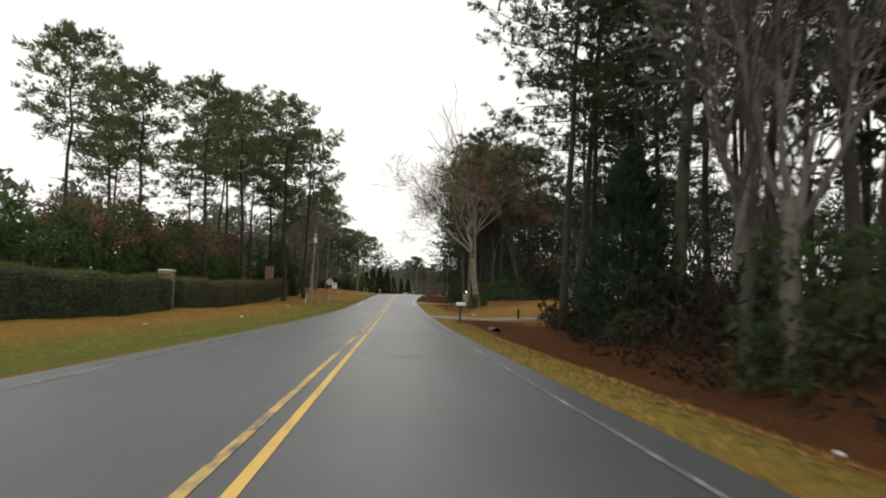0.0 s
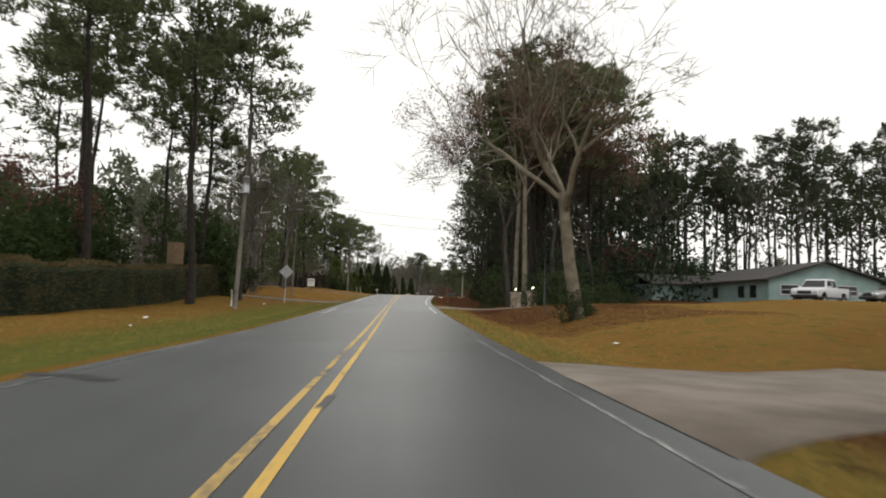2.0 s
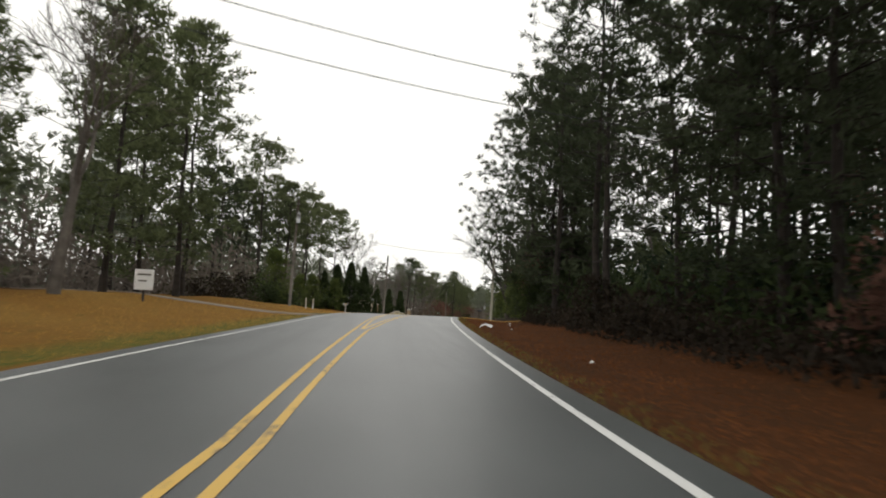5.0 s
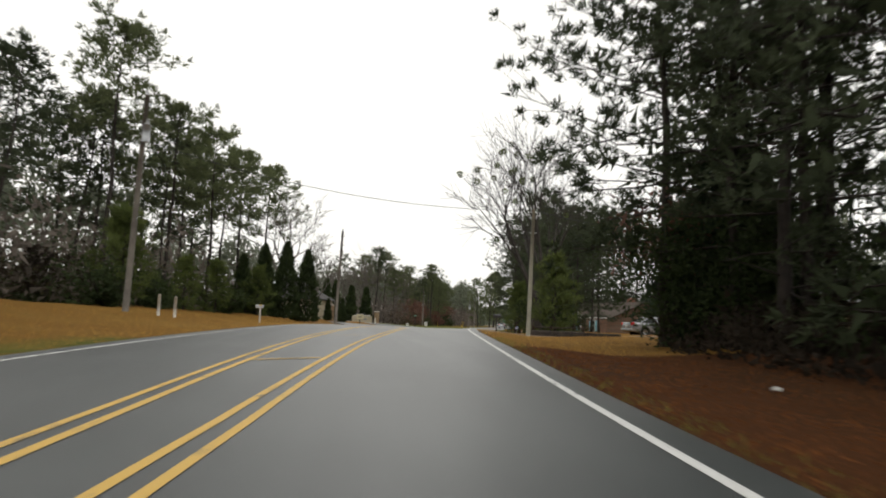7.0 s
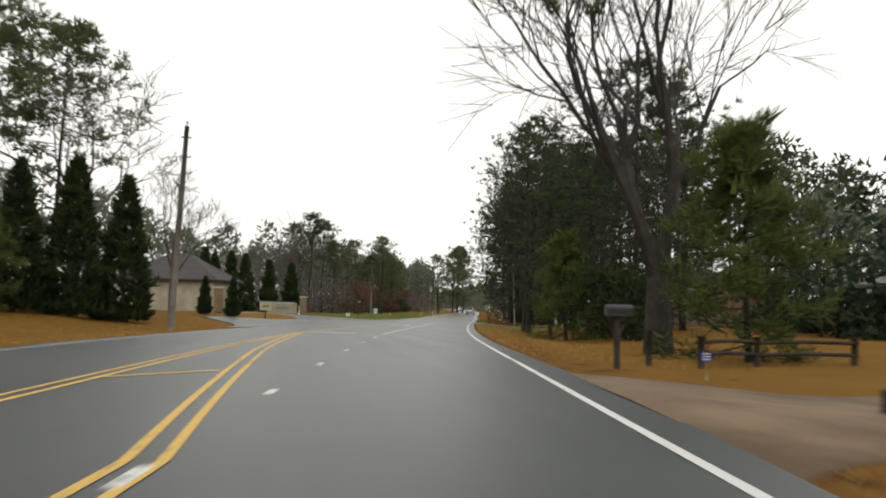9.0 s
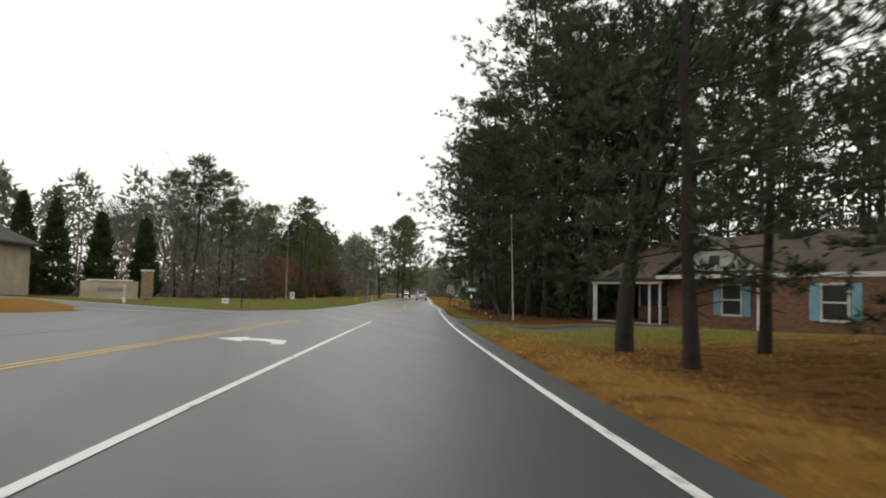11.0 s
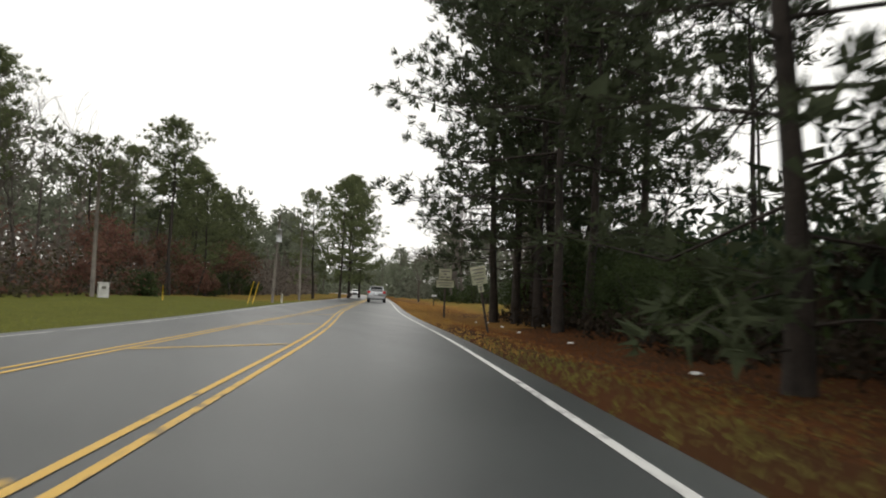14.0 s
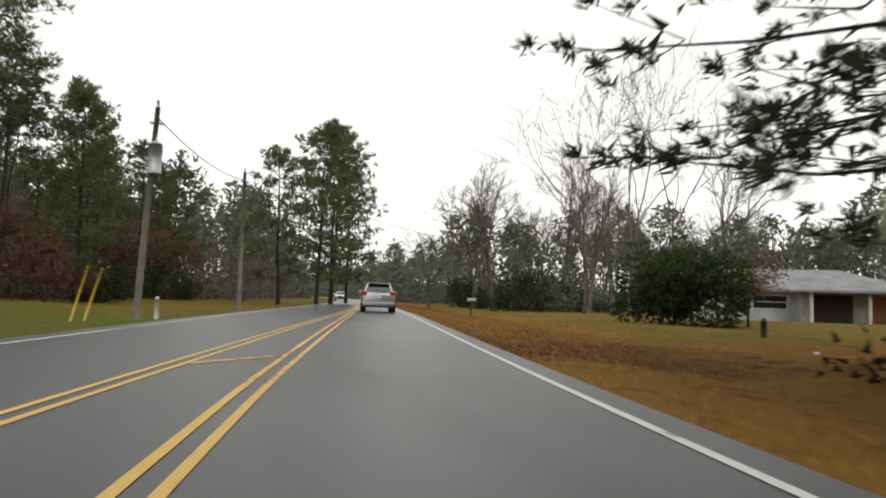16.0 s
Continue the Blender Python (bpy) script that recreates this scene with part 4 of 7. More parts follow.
# the wood behind the ranch house and its lawn
scatter(mid_pines + thin_pines, spots(120, 128, 22, 72, 5.0), (.85, 1.05), (3, 3, 3, 2, 2, 2))
far_spots += spots(129, 158, 34, 100, 5.2)
scatter(thin_pines + slim_trees, spots(118, 130, 14, 50, 6.0), (.8, 1.0))
far_spots += spots(40, 120, 66, 96, 7.5)
scatter(brush + green_brush, spots(116, 124, 12, 60, 4.5), (.9, 1.5))
big = bare_kind(270, "large sycamore with pale mottled bark and bare limbs", PALE_BARK, name="sycamore_tree", h=16, fork=.38, spread=.55, levels=6, kids=3, thick=.34, low=.013, bend=.02, lead=(-.16, .02, 1), crook=.17, extra=.35, keep=(.52, .78), stem=.4)
big.place(8.5, 69.1)
tulip = bare_kind(274, "tall straight hardwood with pale smooth bark", PALE_BARK, h=17, fork=.75, spread=.35, levels=3, kids=3, thick=.26, bend=.015)
tulip.place(11.6, 98.8)
tulip.place(10.9, 99.6, .9, 2.0)
for x, y, size in ((9.9, 97.6, 1.0), (14.0, 98.8, 1.05), (18.0, 100, .9), (12.4, 101.5, 1.1)):
    maples[0].place(x, y, size, dice.uniform(0, 6))
scatter(rust_trees, [(24, 121), (29, 124)], (.9, 1.1))
green_brush[0].place(8.0, 68.7, .62)
green_brush[1].place(8.9, 69.9, .7)
green_brush[0].place(10.6, 88.5, .6)
green_brush[0].place(11.6, 88.2, 1.1)
scatter(green_brush, [(8.5, 98.5), (12, 95.5), (14.5, 94)], (1.0, 1.3))
scatter(laurels, [(-14.2, 94.6), (-16.6, 95.4), (-15.4, 97.6)], (.42, .5))
scatter(green_brush + brush, [(-13.6, 95.2), (-15.2, 94.2), (-17, 95.5), (-14.5, 97), (-16.8, 98.5)], (1.2, 1.6))

# the dark wood along the climb
scatter(edge_pines + near_pines, spots(101, 156, 8.2, 13.5, 4.8, lambda s, u: not (138 < s < 149 and u > 9.6)), (.9, 1.12), (3, 3, 1, 1, 1, 1))
thick_pines[0].place(14.4, 156.2, .95, 1.0)
for x, y, size in ((15.6, 153.8, 1.0), (17.8, 157.4, .9), (20.4, 161.0, .85), (18.6, 153.4, 1.0), (22.0, 157.5, 1.0)):
    (thick_pines if x < 18 else edge_pines)[x > 17].place(x, y, size, x * 3)
dense_bush = shrub_kind(356, "dense dark evergreen bush at a wood's corner", EVERGREEN, r=2.6, h=4.8, count=5200, size=.17, name="evergreen_bush", group="", lumps=20)
dense_bush.place(14.6, 155.6)
near_pines[1].place(16.6, 151.4, 1.0, 2.5)
near_pines[2].place(19.6, 155.6, 1.0, 4.0)
cedar.place(16.6, 156.2, 1.1, 1.0)
cedar.place(18.8, 158.4, 1.1, 2.0)
rust_trees[0].place(15.4, 157.4, .8, 1.0)
for x, y in ((20.5, 196), (22, 199), (23.5, 201.5), (25, 204), (26.8, 206.5)):
    green_brush[0].place(x, y, 1.35, x)
dense_bush.place(17.6, 157.6, .9, 2.0)
dense_bush.place(16.4, 152.8, .95, 4.0)
scatter(mid_pines + wide_pines[1:] + slim_trees, spots(97, 158, 13, 22, 5.2, lambda s, u: u < 18 or s > 122), (.85, 1.1), (3, 3, 3, 4, 3, 1, 1))
open_lawn = lambda s, u: u < 19 or s > 124
far_spots += spots(97, 158, 22, 36, 4.6, open_lawn)
scatter(brush + green_brush + rust_brush, spots(100, 158, 8.5, 20, 4.4), (.8, 1.5), (2, 2, 3, 3, 1))
scatter(grove_pines, [(10.2, 101.5), (13.0, 103.5), (15.5, 100.5), (18.5, 104), (14.5, 107), (17.5, 112), (21, 108), (12.2, 109)], (1.05, 1.2))

# trees on the left: screen behind the hedge, pines above it
scatter(laurels, [tuple(map(float, at(s, -20.5 + dice.uniform(-1.2, 1.2)))) for s in np.arange(12, 88, 4.2)], (.85, 1.15))
scatter(grove_pines, [(-26, 58), (-24, 69), (-17.5, 67), (-15.5, 75), (-12.2, 82), (-11.0, 90), (-19, 82), (-22, 90), (-16, 95), (-29, 74), (-33, 86), (-27, 96), (-20, 101)], (.92, 1.08))
low_spots = spots(30, 100, -62, -34, 9.5)
scatter(rust_trees, [(-18.5, 61), (-20.5, 52), (-21, 78)], (.9, 1.1))
scatter(bare_trees, [(-14.2, 107), (-18, 112), (-22, 106), (-15.5, 120), (-24, 118), (-13.5, 128)], (.95, 1.2))
bare_trees[0].place(-13.8, 109.5, 1.35, 1.0)
scatter(wide_pines, [(-17, 124), (-21, 131), (-15.5, 139), (-28, 124)], (.7, .95))
low_spots += spots(104, 156, -58, -28, 6.5)
scatter(brush + green_brush, [(-15.5, 100), (-16.5, 103), (-13.5, 104.5), (-18, 98), (-14.5, 93), (-16, 108)], (1.0, 1.4))
near_pines[1].place(-14.2, 92.5, 1.05, 2.2, lean=2)

# pines, cypresses and hardwoods on the left of the crest
wide_pines[0].place(-13.4, 147, 1.05, 1.0)
wide_pines[1].place(-17.5, 151, 1.1, 2.0)
scatter(grove_pines, [(-16, 158), (-21, 155)], (.9, 1.0))
scatter(mid_pines + grove_pines, spots(158, 214, -34, -24, 5.6), (.75, .92), (3, 3, 2, 2, 1, 1, 1))
short_spots = spots(158, 222, -62, -34, 6.0)
scatter(grove_pines, [(-14, 183), (-11.5, 190), (-9.5, 197), (-8, 204), (-13, 200), (-6.5, 212), (-17, 190)], (.78, .9))
bare_trees[1].place(-4.4, 207.5, 1.4, .6)
bare_trees[0].place(-.8, 217, .9, 2.6)
scatter(green_brush + brush, spots(158, 200, -24, -18, 3.4), (1.0, 1.5))
scatter(young_pines, [(-11, 178), (-9, 186), (-8, 193), (-5.5, 200)], (.6, .9))
for x, y, k, size in ((-1.4, 206.5, 0, 1.0), (-3.4, 205.0, 0, 1.05), (-5.4, 203.6, 0, .95), (-7.2, 202, 1, 1.1), (2.2, 226.5, 1, .55), (.4, 224.0, 1, .5),
                      (.5, 262, 0, 1.0), (3.4, 264, 1, 1.2), (-1.0, 259, 0, 1.0), (-2.6, 256, 0, .95), (6.2, 268, 1, 1.2), (-4, 258, 0, 1.05), (-7, 262, 0, 1.0)):
    cypress[k].place(x, y, size, dice.uniform(0, 6))
short_spots += spots(244, 296, -85, -40, 7)

# the lawn house: bare tree hung with mistletoe, evergreens, young pine
mist = bare_meshes(284, h=24, fork=.12, spread=.42, levels=5, kids=4, thick=.5, low=.016, stem=.36, extra=.3, crook=.08, bend=.02)
rng = np.random.default_rng(3)
balls = Geo()
for i in rng.integers(0, len(mist[2]), 22):
    p = mist[2][i][0]
    d = rng.normal(size=(90, 3))
    d /= np.linalg.norm(d, axis=1)[:, None]
    balls.blades(p + d * .22 * rng.uniform(.4, 1, (90, 1)), d, .16, .1, rng)
mist_kind = Kind("bare_tree", "big leafless hardwood hung with green mistletoe clumps", "tree",
                 [("trunk", mist[0].mesh("trunk", GREY_BARK, flat=False), ""), ("crown", mist[1].mesh("crown", GREY_BARK), ""), ("mistletoe", balls.mesh("mistletoe", NEEDLE_YOUNG), "green mistletoe clumps")])
mist_kind.place(18.2, 188.2)
young_pines[0].place(18.6, 184.3, 1.0)
young_pines[0].place(19.4, 199, .8)
for x, y, k, size in ((22.5, 198.5, 0, .66), (25.5, 201, 1, .76), (28.5, 204.5, 0, .6), (24, 207, 1, .62), (31, 209, 0, .6), (27, 212, 1, .66), (21.2, 206, 1, .5)):
    edge_pines[k].place(x, y, size, x)
scatter(bare_trees + edge_pines, [(22.6, 214), (26, 216)], (.6, .75))
low_spots += spots(206, 236, 36, 80, 11.0)
scatter(bare_trees, spots(208, 236, 38, 76, 11), (.55, .8))
scatter(brush + green_brush, spots(196, 214, 20, 34, 4.5), (1.0, 1.4))

# hardwood before the brick house and the wood beyond it
oak = bare_kind(290, "stout dark hardwood with a forked bole", BARK, h=17, fork=.2, spread=.34, levels=5, kids=3, thick=.27)
oak.place(23.8, 218.6)
gap_in = lambda s, u: not 260.5 < s < 275
scatter(edge_pines + thick_pines, spots(246, 280, 8.4, 14.0, 5.4, gap_in), (.9, 1.12), (2, 2, 3, 3))
scatter(near_pines, spots(246, 288, 7.6, 11.0, 5.5, gap_in), (.95, 1.12))
scatter(mid_pines + grove_pines + slim_trees, spots(246, 261, 13, 22, 8.0), (.75, 1.0), (3, 3, 3, 4, 1, 1, 1, 1, 1))
scatter(thin_pines + slim_trees, spots(277, 290, 14, 26, 5.5), (.6, .95))
low_spots += spots(224, 242, 30, 58, 6.0)
far_spots += spots(242, 262, 28, 58, 5.0) + spots(248, 262, 22, 28, 4.5) + spots(264, 292, 30, 58, 9.0)
scatter(brush + green_brush + rust_brush, spots(253, 290, 8.5, 22, 3.8), (.7, 1.4), (3, 2, 2, 2, 2))
for x, y, size in ((37.4, 261.8, .5), (38.8, 266.2, .55), (40.4, 269.6, .6), (42.2, 273.2, .8), (43.8, 277.2, .9), (45.6, 281, 1.0), (47.4, 284.4, .9), (41.6, 266.4, .6), (44.2, 271, .75), (46.8, 276, 1.0)):
    dense_bush.place(x, y, size, x)
scatter(green_brush, [(13, 88.2), (14.8, 89), (16.4, 89.6), (18, 89.8), (12.2, 90.6)], (.7, .95))
scatter(rust_brush, [(46, 286)], (.6, .9))
thick_pines[0].place(46.8, 284.2, .9, 1.2)
thick_pines[0].place(44.6, 284.9, 1.0, 2.9)
edge_pines[0].place(40.9, 282.0, 1.0, .4)
thick_pines[1].place(41.2, 280.0, 1.0, 2.0)
thick_pines[1].place(45.4, 280.4, 1.0, .7)
thick_pines[1].place(43.6, 280.7, 1.0, 3.2)
thick_pines[0].place(38.9, 271.6, .98, 2.2)
for x, y, k in ((40.6, 276.5, 0), (34.2, 256.0, 1), (47.8, 286.0, 1)):
    edge_pines[k].place(x, y, dice.uniform(.9, 1.1), dice.uniform(0, 6))

# the wood on the left beyond the green lawn
scatter(grove_pines + wide_pines + thin_pines, spots(292, 312, -30, -15, 8.0, lambda s, u: u < -19 + (s - 292) * .07) + spots(312, 360, -30, -15, 5.4, lambda s, u: u < -19 + (s - 292) * .07), (.6, .82), (2, 2, 2, 2, 2, 1, 1))
short_spots += spots(292, 336, -64, -28, 10.5) + spots(336, 460, -64, -28, 6.5) + spots(360, 460, -28, -13, 6.0)
scatter(rust_trees[:1], spots(296, 360, -22, -16, 12, lambda s, u: u < -19 + (s - 292) * .06), (.9, 1.25))
scatter(slim_trees + bare_trees, spots(290, 340, -34, -20, 8.0), (.8, 1.05))
scatter(green_brush + rust_brush, spots(290, 350, -20, -15, 5.0, lambda s, u: u < -17.5 + (s - 290) * .06), (.9, 1.5))
thin_pines[1].place(8.8, 293.2, .82)
grove_pines[0].place(6.5, 296, .72)
scatter(bare_trees, [(10.5, 297), (5, 291), (2, 298), (13.5, 300), (7.5, 300), (-1, 293)], (1.05, 1.25))
for x, y, size in ((44.2, 338, .8), (46.5, 343, .85), (48, 350, .85), (51, 356, .8), (42, 345, .75)):
    wide_pines[0].place(x, y, size, dice.uniform(0, 6))

# trees beyond the white house
for x, y, size in ((60.8, 317, .95), (63.2, 320, 1.05), (65.6, 318.5, .95), (63, 326, 1.1)):
    slim_trees[1].place(x, y, size, x)
scatter(bare_trees, [(63, 322), (66, 330), (62, 345), (66, 352), (70, 348), (59.5, 352), (72, 338), (78, 340)], (.8, 1.1))
low_spots += spots(352, 430, 10, 44, 9.5)
scatter(bare_trees, spots(345, 400, 12, 60, 11), (1.1, 1.5))
low_spots += spots(312, 420, 48, 90, 7)
scatter(green_brush, spots(342, 375, 10, 24, 4.5), (1.0, 1.7))
low_spots += spots(460, 800, -34, -9, 8) + spots(430, 800, 8, 32, 8)
wood("pine_wood", "deep stand of tall winter pines", far_spots, 11, (.85, 1.08))
# Haze is painted into the pale bark and needles of these stands
wood("pine_wood", "stand of middling pines beyond a verge", short_spots, 12, (.62, .85), needle=NEEDLE_HAZED, bark=WINTER_BARK)
wood("pine_wood", "distant low stand of mixed pines", low_spots, 13, (.5, .75), needle=NEEDLE_HAZED, bark=WINTER_BARK)
thicket("undergrowth", "dark evergreen undergrowth among trunks", [(100, 122, 10, 18), (122, 158, 10, 24), (246, 290, 9.5, 20), (6, 38, 11, 26)], 21, 26, 4.5, .36, EVERGREEN)
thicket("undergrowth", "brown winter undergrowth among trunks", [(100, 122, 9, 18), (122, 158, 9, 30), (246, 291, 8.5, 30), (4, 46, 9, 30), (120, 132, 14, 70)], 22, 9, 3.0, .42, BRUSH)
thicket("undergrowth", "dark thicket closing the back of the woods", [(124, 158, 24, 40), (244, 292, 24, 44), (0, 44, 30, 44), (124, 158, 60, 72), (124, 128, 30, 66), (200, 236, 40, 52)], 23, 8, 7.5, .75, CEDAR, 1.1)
thicket("undergrowth", "grey-green scrub paled for haze, closing the distant verges", [(156, 215, -60, -40), (312, 420, 46, 56), (345, 430, 14, 24), (60, 150, -50, -32), (430, 450, 8, 40), (400, 480, 9, 16), (345, 352, 18, 50), (385, 395, 12, 50)], 34, 10, 6.5, .6, HAZED_SCRUB, 1.1)
thicket("undergrowth", "rust-brown saplings along a wood's edge", [(292, 352, -24, -17)], 24, 8, 6.0, .3, RUST, 1.1)
thicket("undergrowth", "thin rust-brown saplings behind a lawn", [(244, 292, -52, -42)], 35, 3, 4.5, .34, RUST, 1.1)
thicket("undergrowth", "olive-green saplings along a wood's edge", [(290, 360, -25, -17.5), (246, 292, -54, -42), (158, 205, -26, -20)], 25, 9, 4.6, .36, OLIVE, 1.2)
thicket("undergrowth", "dense evergreen shrubs under a pine grove", [(168, 212, -27, -19)], 36, 16, 4.6, .34, EVERGREEN, 1.2)
# Dark cedar colour fills the trunk gaps to stand in for deep shade
thicket("undergrowth", "evergreen scrub darkened for the deep shade between pine trunks", [(245, 264, 9.6, 28), (266, 292, 10.5, 24), (97, 122, 12, 18), (122, 158, 14, 30)], 26, 12, 8.0, .6, CEDAR, 1.2)

thicket("undergrowth", "grey-brown bare saplings filling a winter wood", [(158, 205, -46, -20), (288, 400, -52, -22), (352, 470, -26, -13), (244, 292, -60, -46), (104, 150, -44, -24), (38, 48, 11, 24)], 27, 7, 8.0, .6, TWIGS, 1.0)
# The haze-paled needle colour again, for the farthest scrub
thicket("undergrowth", "distant scrub in a haze-paled green along both road edges", [(430, 820, 8, 15), (460, 820, -16, -9), (800, 860, -60, -8), (800, 860, 6, 70)], 28, 1.6, 9.0, 1.7, NEEDLE_HAZED, 1.0)
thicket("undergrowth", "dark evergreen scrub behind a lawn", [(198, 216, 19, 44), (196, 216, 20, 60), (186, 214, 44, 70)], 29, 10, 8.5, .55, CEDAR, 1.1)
# The same dark fill, taller, in place of shade under the crowns
thicket("undergrowth", "tall evergreen understorey darkened for the shade among pines", [(246, 261, 10.5, 30), (104, 130, 18, 30)], 30, 6, 13.0, .7, CEDAR, 1.0)
# Laid over the pine straw to darken ground that lies in shade
thicket("undergrowth", "low brown winter brush darkened for shade along a wood's foot", [(258, 292, 7.4, 11.5), (100, 156, 7.6, 11.5), (4, 40, 8.2, 12), (9, 27, 6.7, 8.6)], 31, 30, 1.5, .24, BRUSH, 1.3)

# heavier pines at the corner of the wood, and bare hardwoods over the green lawn
for i, (s, u) in enumerate(((247.5, 14.2), (249, 18.5), (252.5, 15.8), (254, 20.5), (248, 22.5))):
    (thick_pines if i % 2 else mid_pines)[i % 2].place(*map(float, at(s, u)), 1.0, i * 1.7)
for i, (s, u) in enumerate(((246.6, 11.4), (247.0, 16.2), (250.6, 10.2), (251.2, 13.0), (254.2, 11.8), (256.4, 14.6), (258.4, 17.2))):
    edge_pines[i % 2].place(*map(float, at(s, u)), .95 + .05 * (i % 3), i * 2.3)
for i, (s, u, size) in enumerate(((290, -29.5, 1.3), (296, -35, 1.4), (301, -31, 1.25))):
    bare_trees[i % len(bare_trees)].place(*map(float, at(s, u)), size, i * 2.1)


# ---- things along the road ----
STONE = material("rough_fieldstone", (0.40, 0.34, 0.26), 0.9, (0.20, 0.16, 0.12), scale=2.2, fine=30, bump=0.8, vary=0.45)
MORTAR = material("grey_mortar", (0.085, 0.078, 0.07), 0.95, scale=5, fine=60)
TAN_BRICK = material("tan_brick", (0.34, 0.24, 0.15), 0.9, (0.22, 0.15, 0.09), scale=7, fine=50, bump=0.5, vary=0.12)
CAP = material("weathered_white_cap", (0.62, 0.60, 0.55), 0.8, scale=3, fine=40)
POLE_WOOD = material("weathered_pole_wood", (0.17, 0.15, 0.125), 0.9, (0.10, 0.088, 0.075), scale=1.5, fine=28, bump=0.6)
PALE_POLE = material("bleached_pole_wood", (0.30, 0.285, 0.22), 0.9, (0.20, 0.19, 0.15), scale=1.2, fine=26, bump=0.6)
POST_WOOD = material("dark_wet_timber", (0.06, 0.046, 0.036), 0.85, (0.03, 0.024, 0.02), scale=3, fine=30, bump=0.6)
GREY_METAL = material("galvanised_metal", (0.42, 0.43, 0.44), 0.45, scale=4, fine=60, metal=0.6)
DARK_METAL = material("dark_painted_metal", (0.03, 0.03, 0.032), 0.5, scale=4, fine=60)
WHITE_METAL = material("white_painted_metal", (0.66, 0.66, 0.64), 0.45, scale=3, fine=50)
SIGN_GREEN = plain("green_sign_sheeting", (0.0, 0.17, 0.085), 0.4)
SIGN_WHITE = plain("white_sign_sheeting", (0.7, 0.7, 0.68), 0.4)
SIGN_CREAM = material("weathered_cream_sign", (0.42, 0.42, 0.30), 0.6, (0.30, 0.30, 0.2), scale=4, fine=40)
SIGN_INK = plain("faded_sign_ink", (0.16, 0.155, 0.13), 0.6)
YELLOW_PLASTIC = plain("yellow_plastic", (0.55, 0.36, 0.02), 0.5)
LAMP_GLOW = plain("lit_lamp_glass", (1.0, 0.86, 0.62), 0.3, glow=6.0)
PAPER = plain("wet_white_litter", (0.7, 0.7, 0.68), 0.6)
CABLE = plain("black_cable", (0.015, 0.015, 0.016), 0.6)
SIDING = material("pale_green_siding", (0.27, 0.37, 0.35), 0.8, (0.21, 0.30, 0.285), scale=1.2, fine=40)
WHITE_SIDING = material("chalky_white_siding", (0.46, 0.47, 0.46), 0.8, (0.33, 0.34, 0.33), scale=1.4, fine=40)
CREAM_WALL = material("cream_wall_panel", (0.55, 0.48, 0.30), 0.8, scale=1.5, fine=40)
DARK_WALL = material("dark_brown_wall", (0.05, 0.036, 0.028), 0.85, scale=2, fine=40)
BEIGE_WALL = material("beige_house_wall", (0.42, 0.36, 0.26), 0.85, scale=1.0, fine=30)
ROOF_GREY = material("grey_shingle_roof", (0.24, 0.245, 0.25), 0.9, (0.17, 0.175, 0.18), scale=0.9, fine=24, bump=0.6)
ROOF_DARK = material("dark_shingle_roof", (0.055, 0.05, 0.048), 0.9, scale=0.9, fine=24, bump=0.6)
ROOF_BROWN = material("wet_brown_shingle_roof", (0.062, 0.046, 0.034), 0.95, (0.042, 0.03, 0.021), scale=0.9, fine=24, bump=0.6)
TRIM = material("white_trim_paint", (0.58, 0.57, 0.54), 0.6, scale=2, fine=40)
SHUTTER = material("faded_blue_shutter", (0.17, 0.36, 0.42), 0.7, scale=2, fine=40)
GLASS = plain("dark_window_glass", (0.02, 0.024, 0.026), 0.08)
DOOR = material("orange_brown_door", (0.30, 0.12, 0.05), 0.6, scale=2, fine=30)


def brick_material():
    m = bpy.data.materials.new("red_brown_brick")
    m.use_nodes = True
    n, l = m.node_tree.nodes, m.node_tree.links
    b = n["Principled BSDF"]
    co, t = n.new("ShaderNodeTexCoord"), n.new("ShaderNodeTexBrick")
    t.inputs["Scale"].default_value = 1.0
    t.inputs["Brick Width"].default_value, t.inputs["Row Height"].default_value, t.inputs["Mortar Size"].default_value = .215, .075, .008
    t.inputs["Color1"].default_value, t.inputs["Color2"].default_value, t.inputs["Mortar"].default_value = (.20, .082, .040, 1), (.10, .043, .025, 1), (.13, .10, .075, 1)
    mp = n.new("ShaderNodeMapping")
    mp.inputs["Rotation"].default_value = (radians(90), 0, 0)
    l.new(co.outputs["Object"], mp.inputs["Vector"])
    l.new(mp.outputs["Vector"], t.inputs["Vector"])
    l.new(t.outputs["Color"], b.inputs["Base Color"])
    b.inputs["Roughness"].default_value = .9
    bp = n.new("ShaderNodeBump")
    bp.inputs["Strength"].default_value = .5
    l.new(t.outputs["Fac"], bp.inputs["Height"])
    l.new(bp.outputs["Normal"], b.inputs["Normal"])
    return m


BRICK = brick_material()


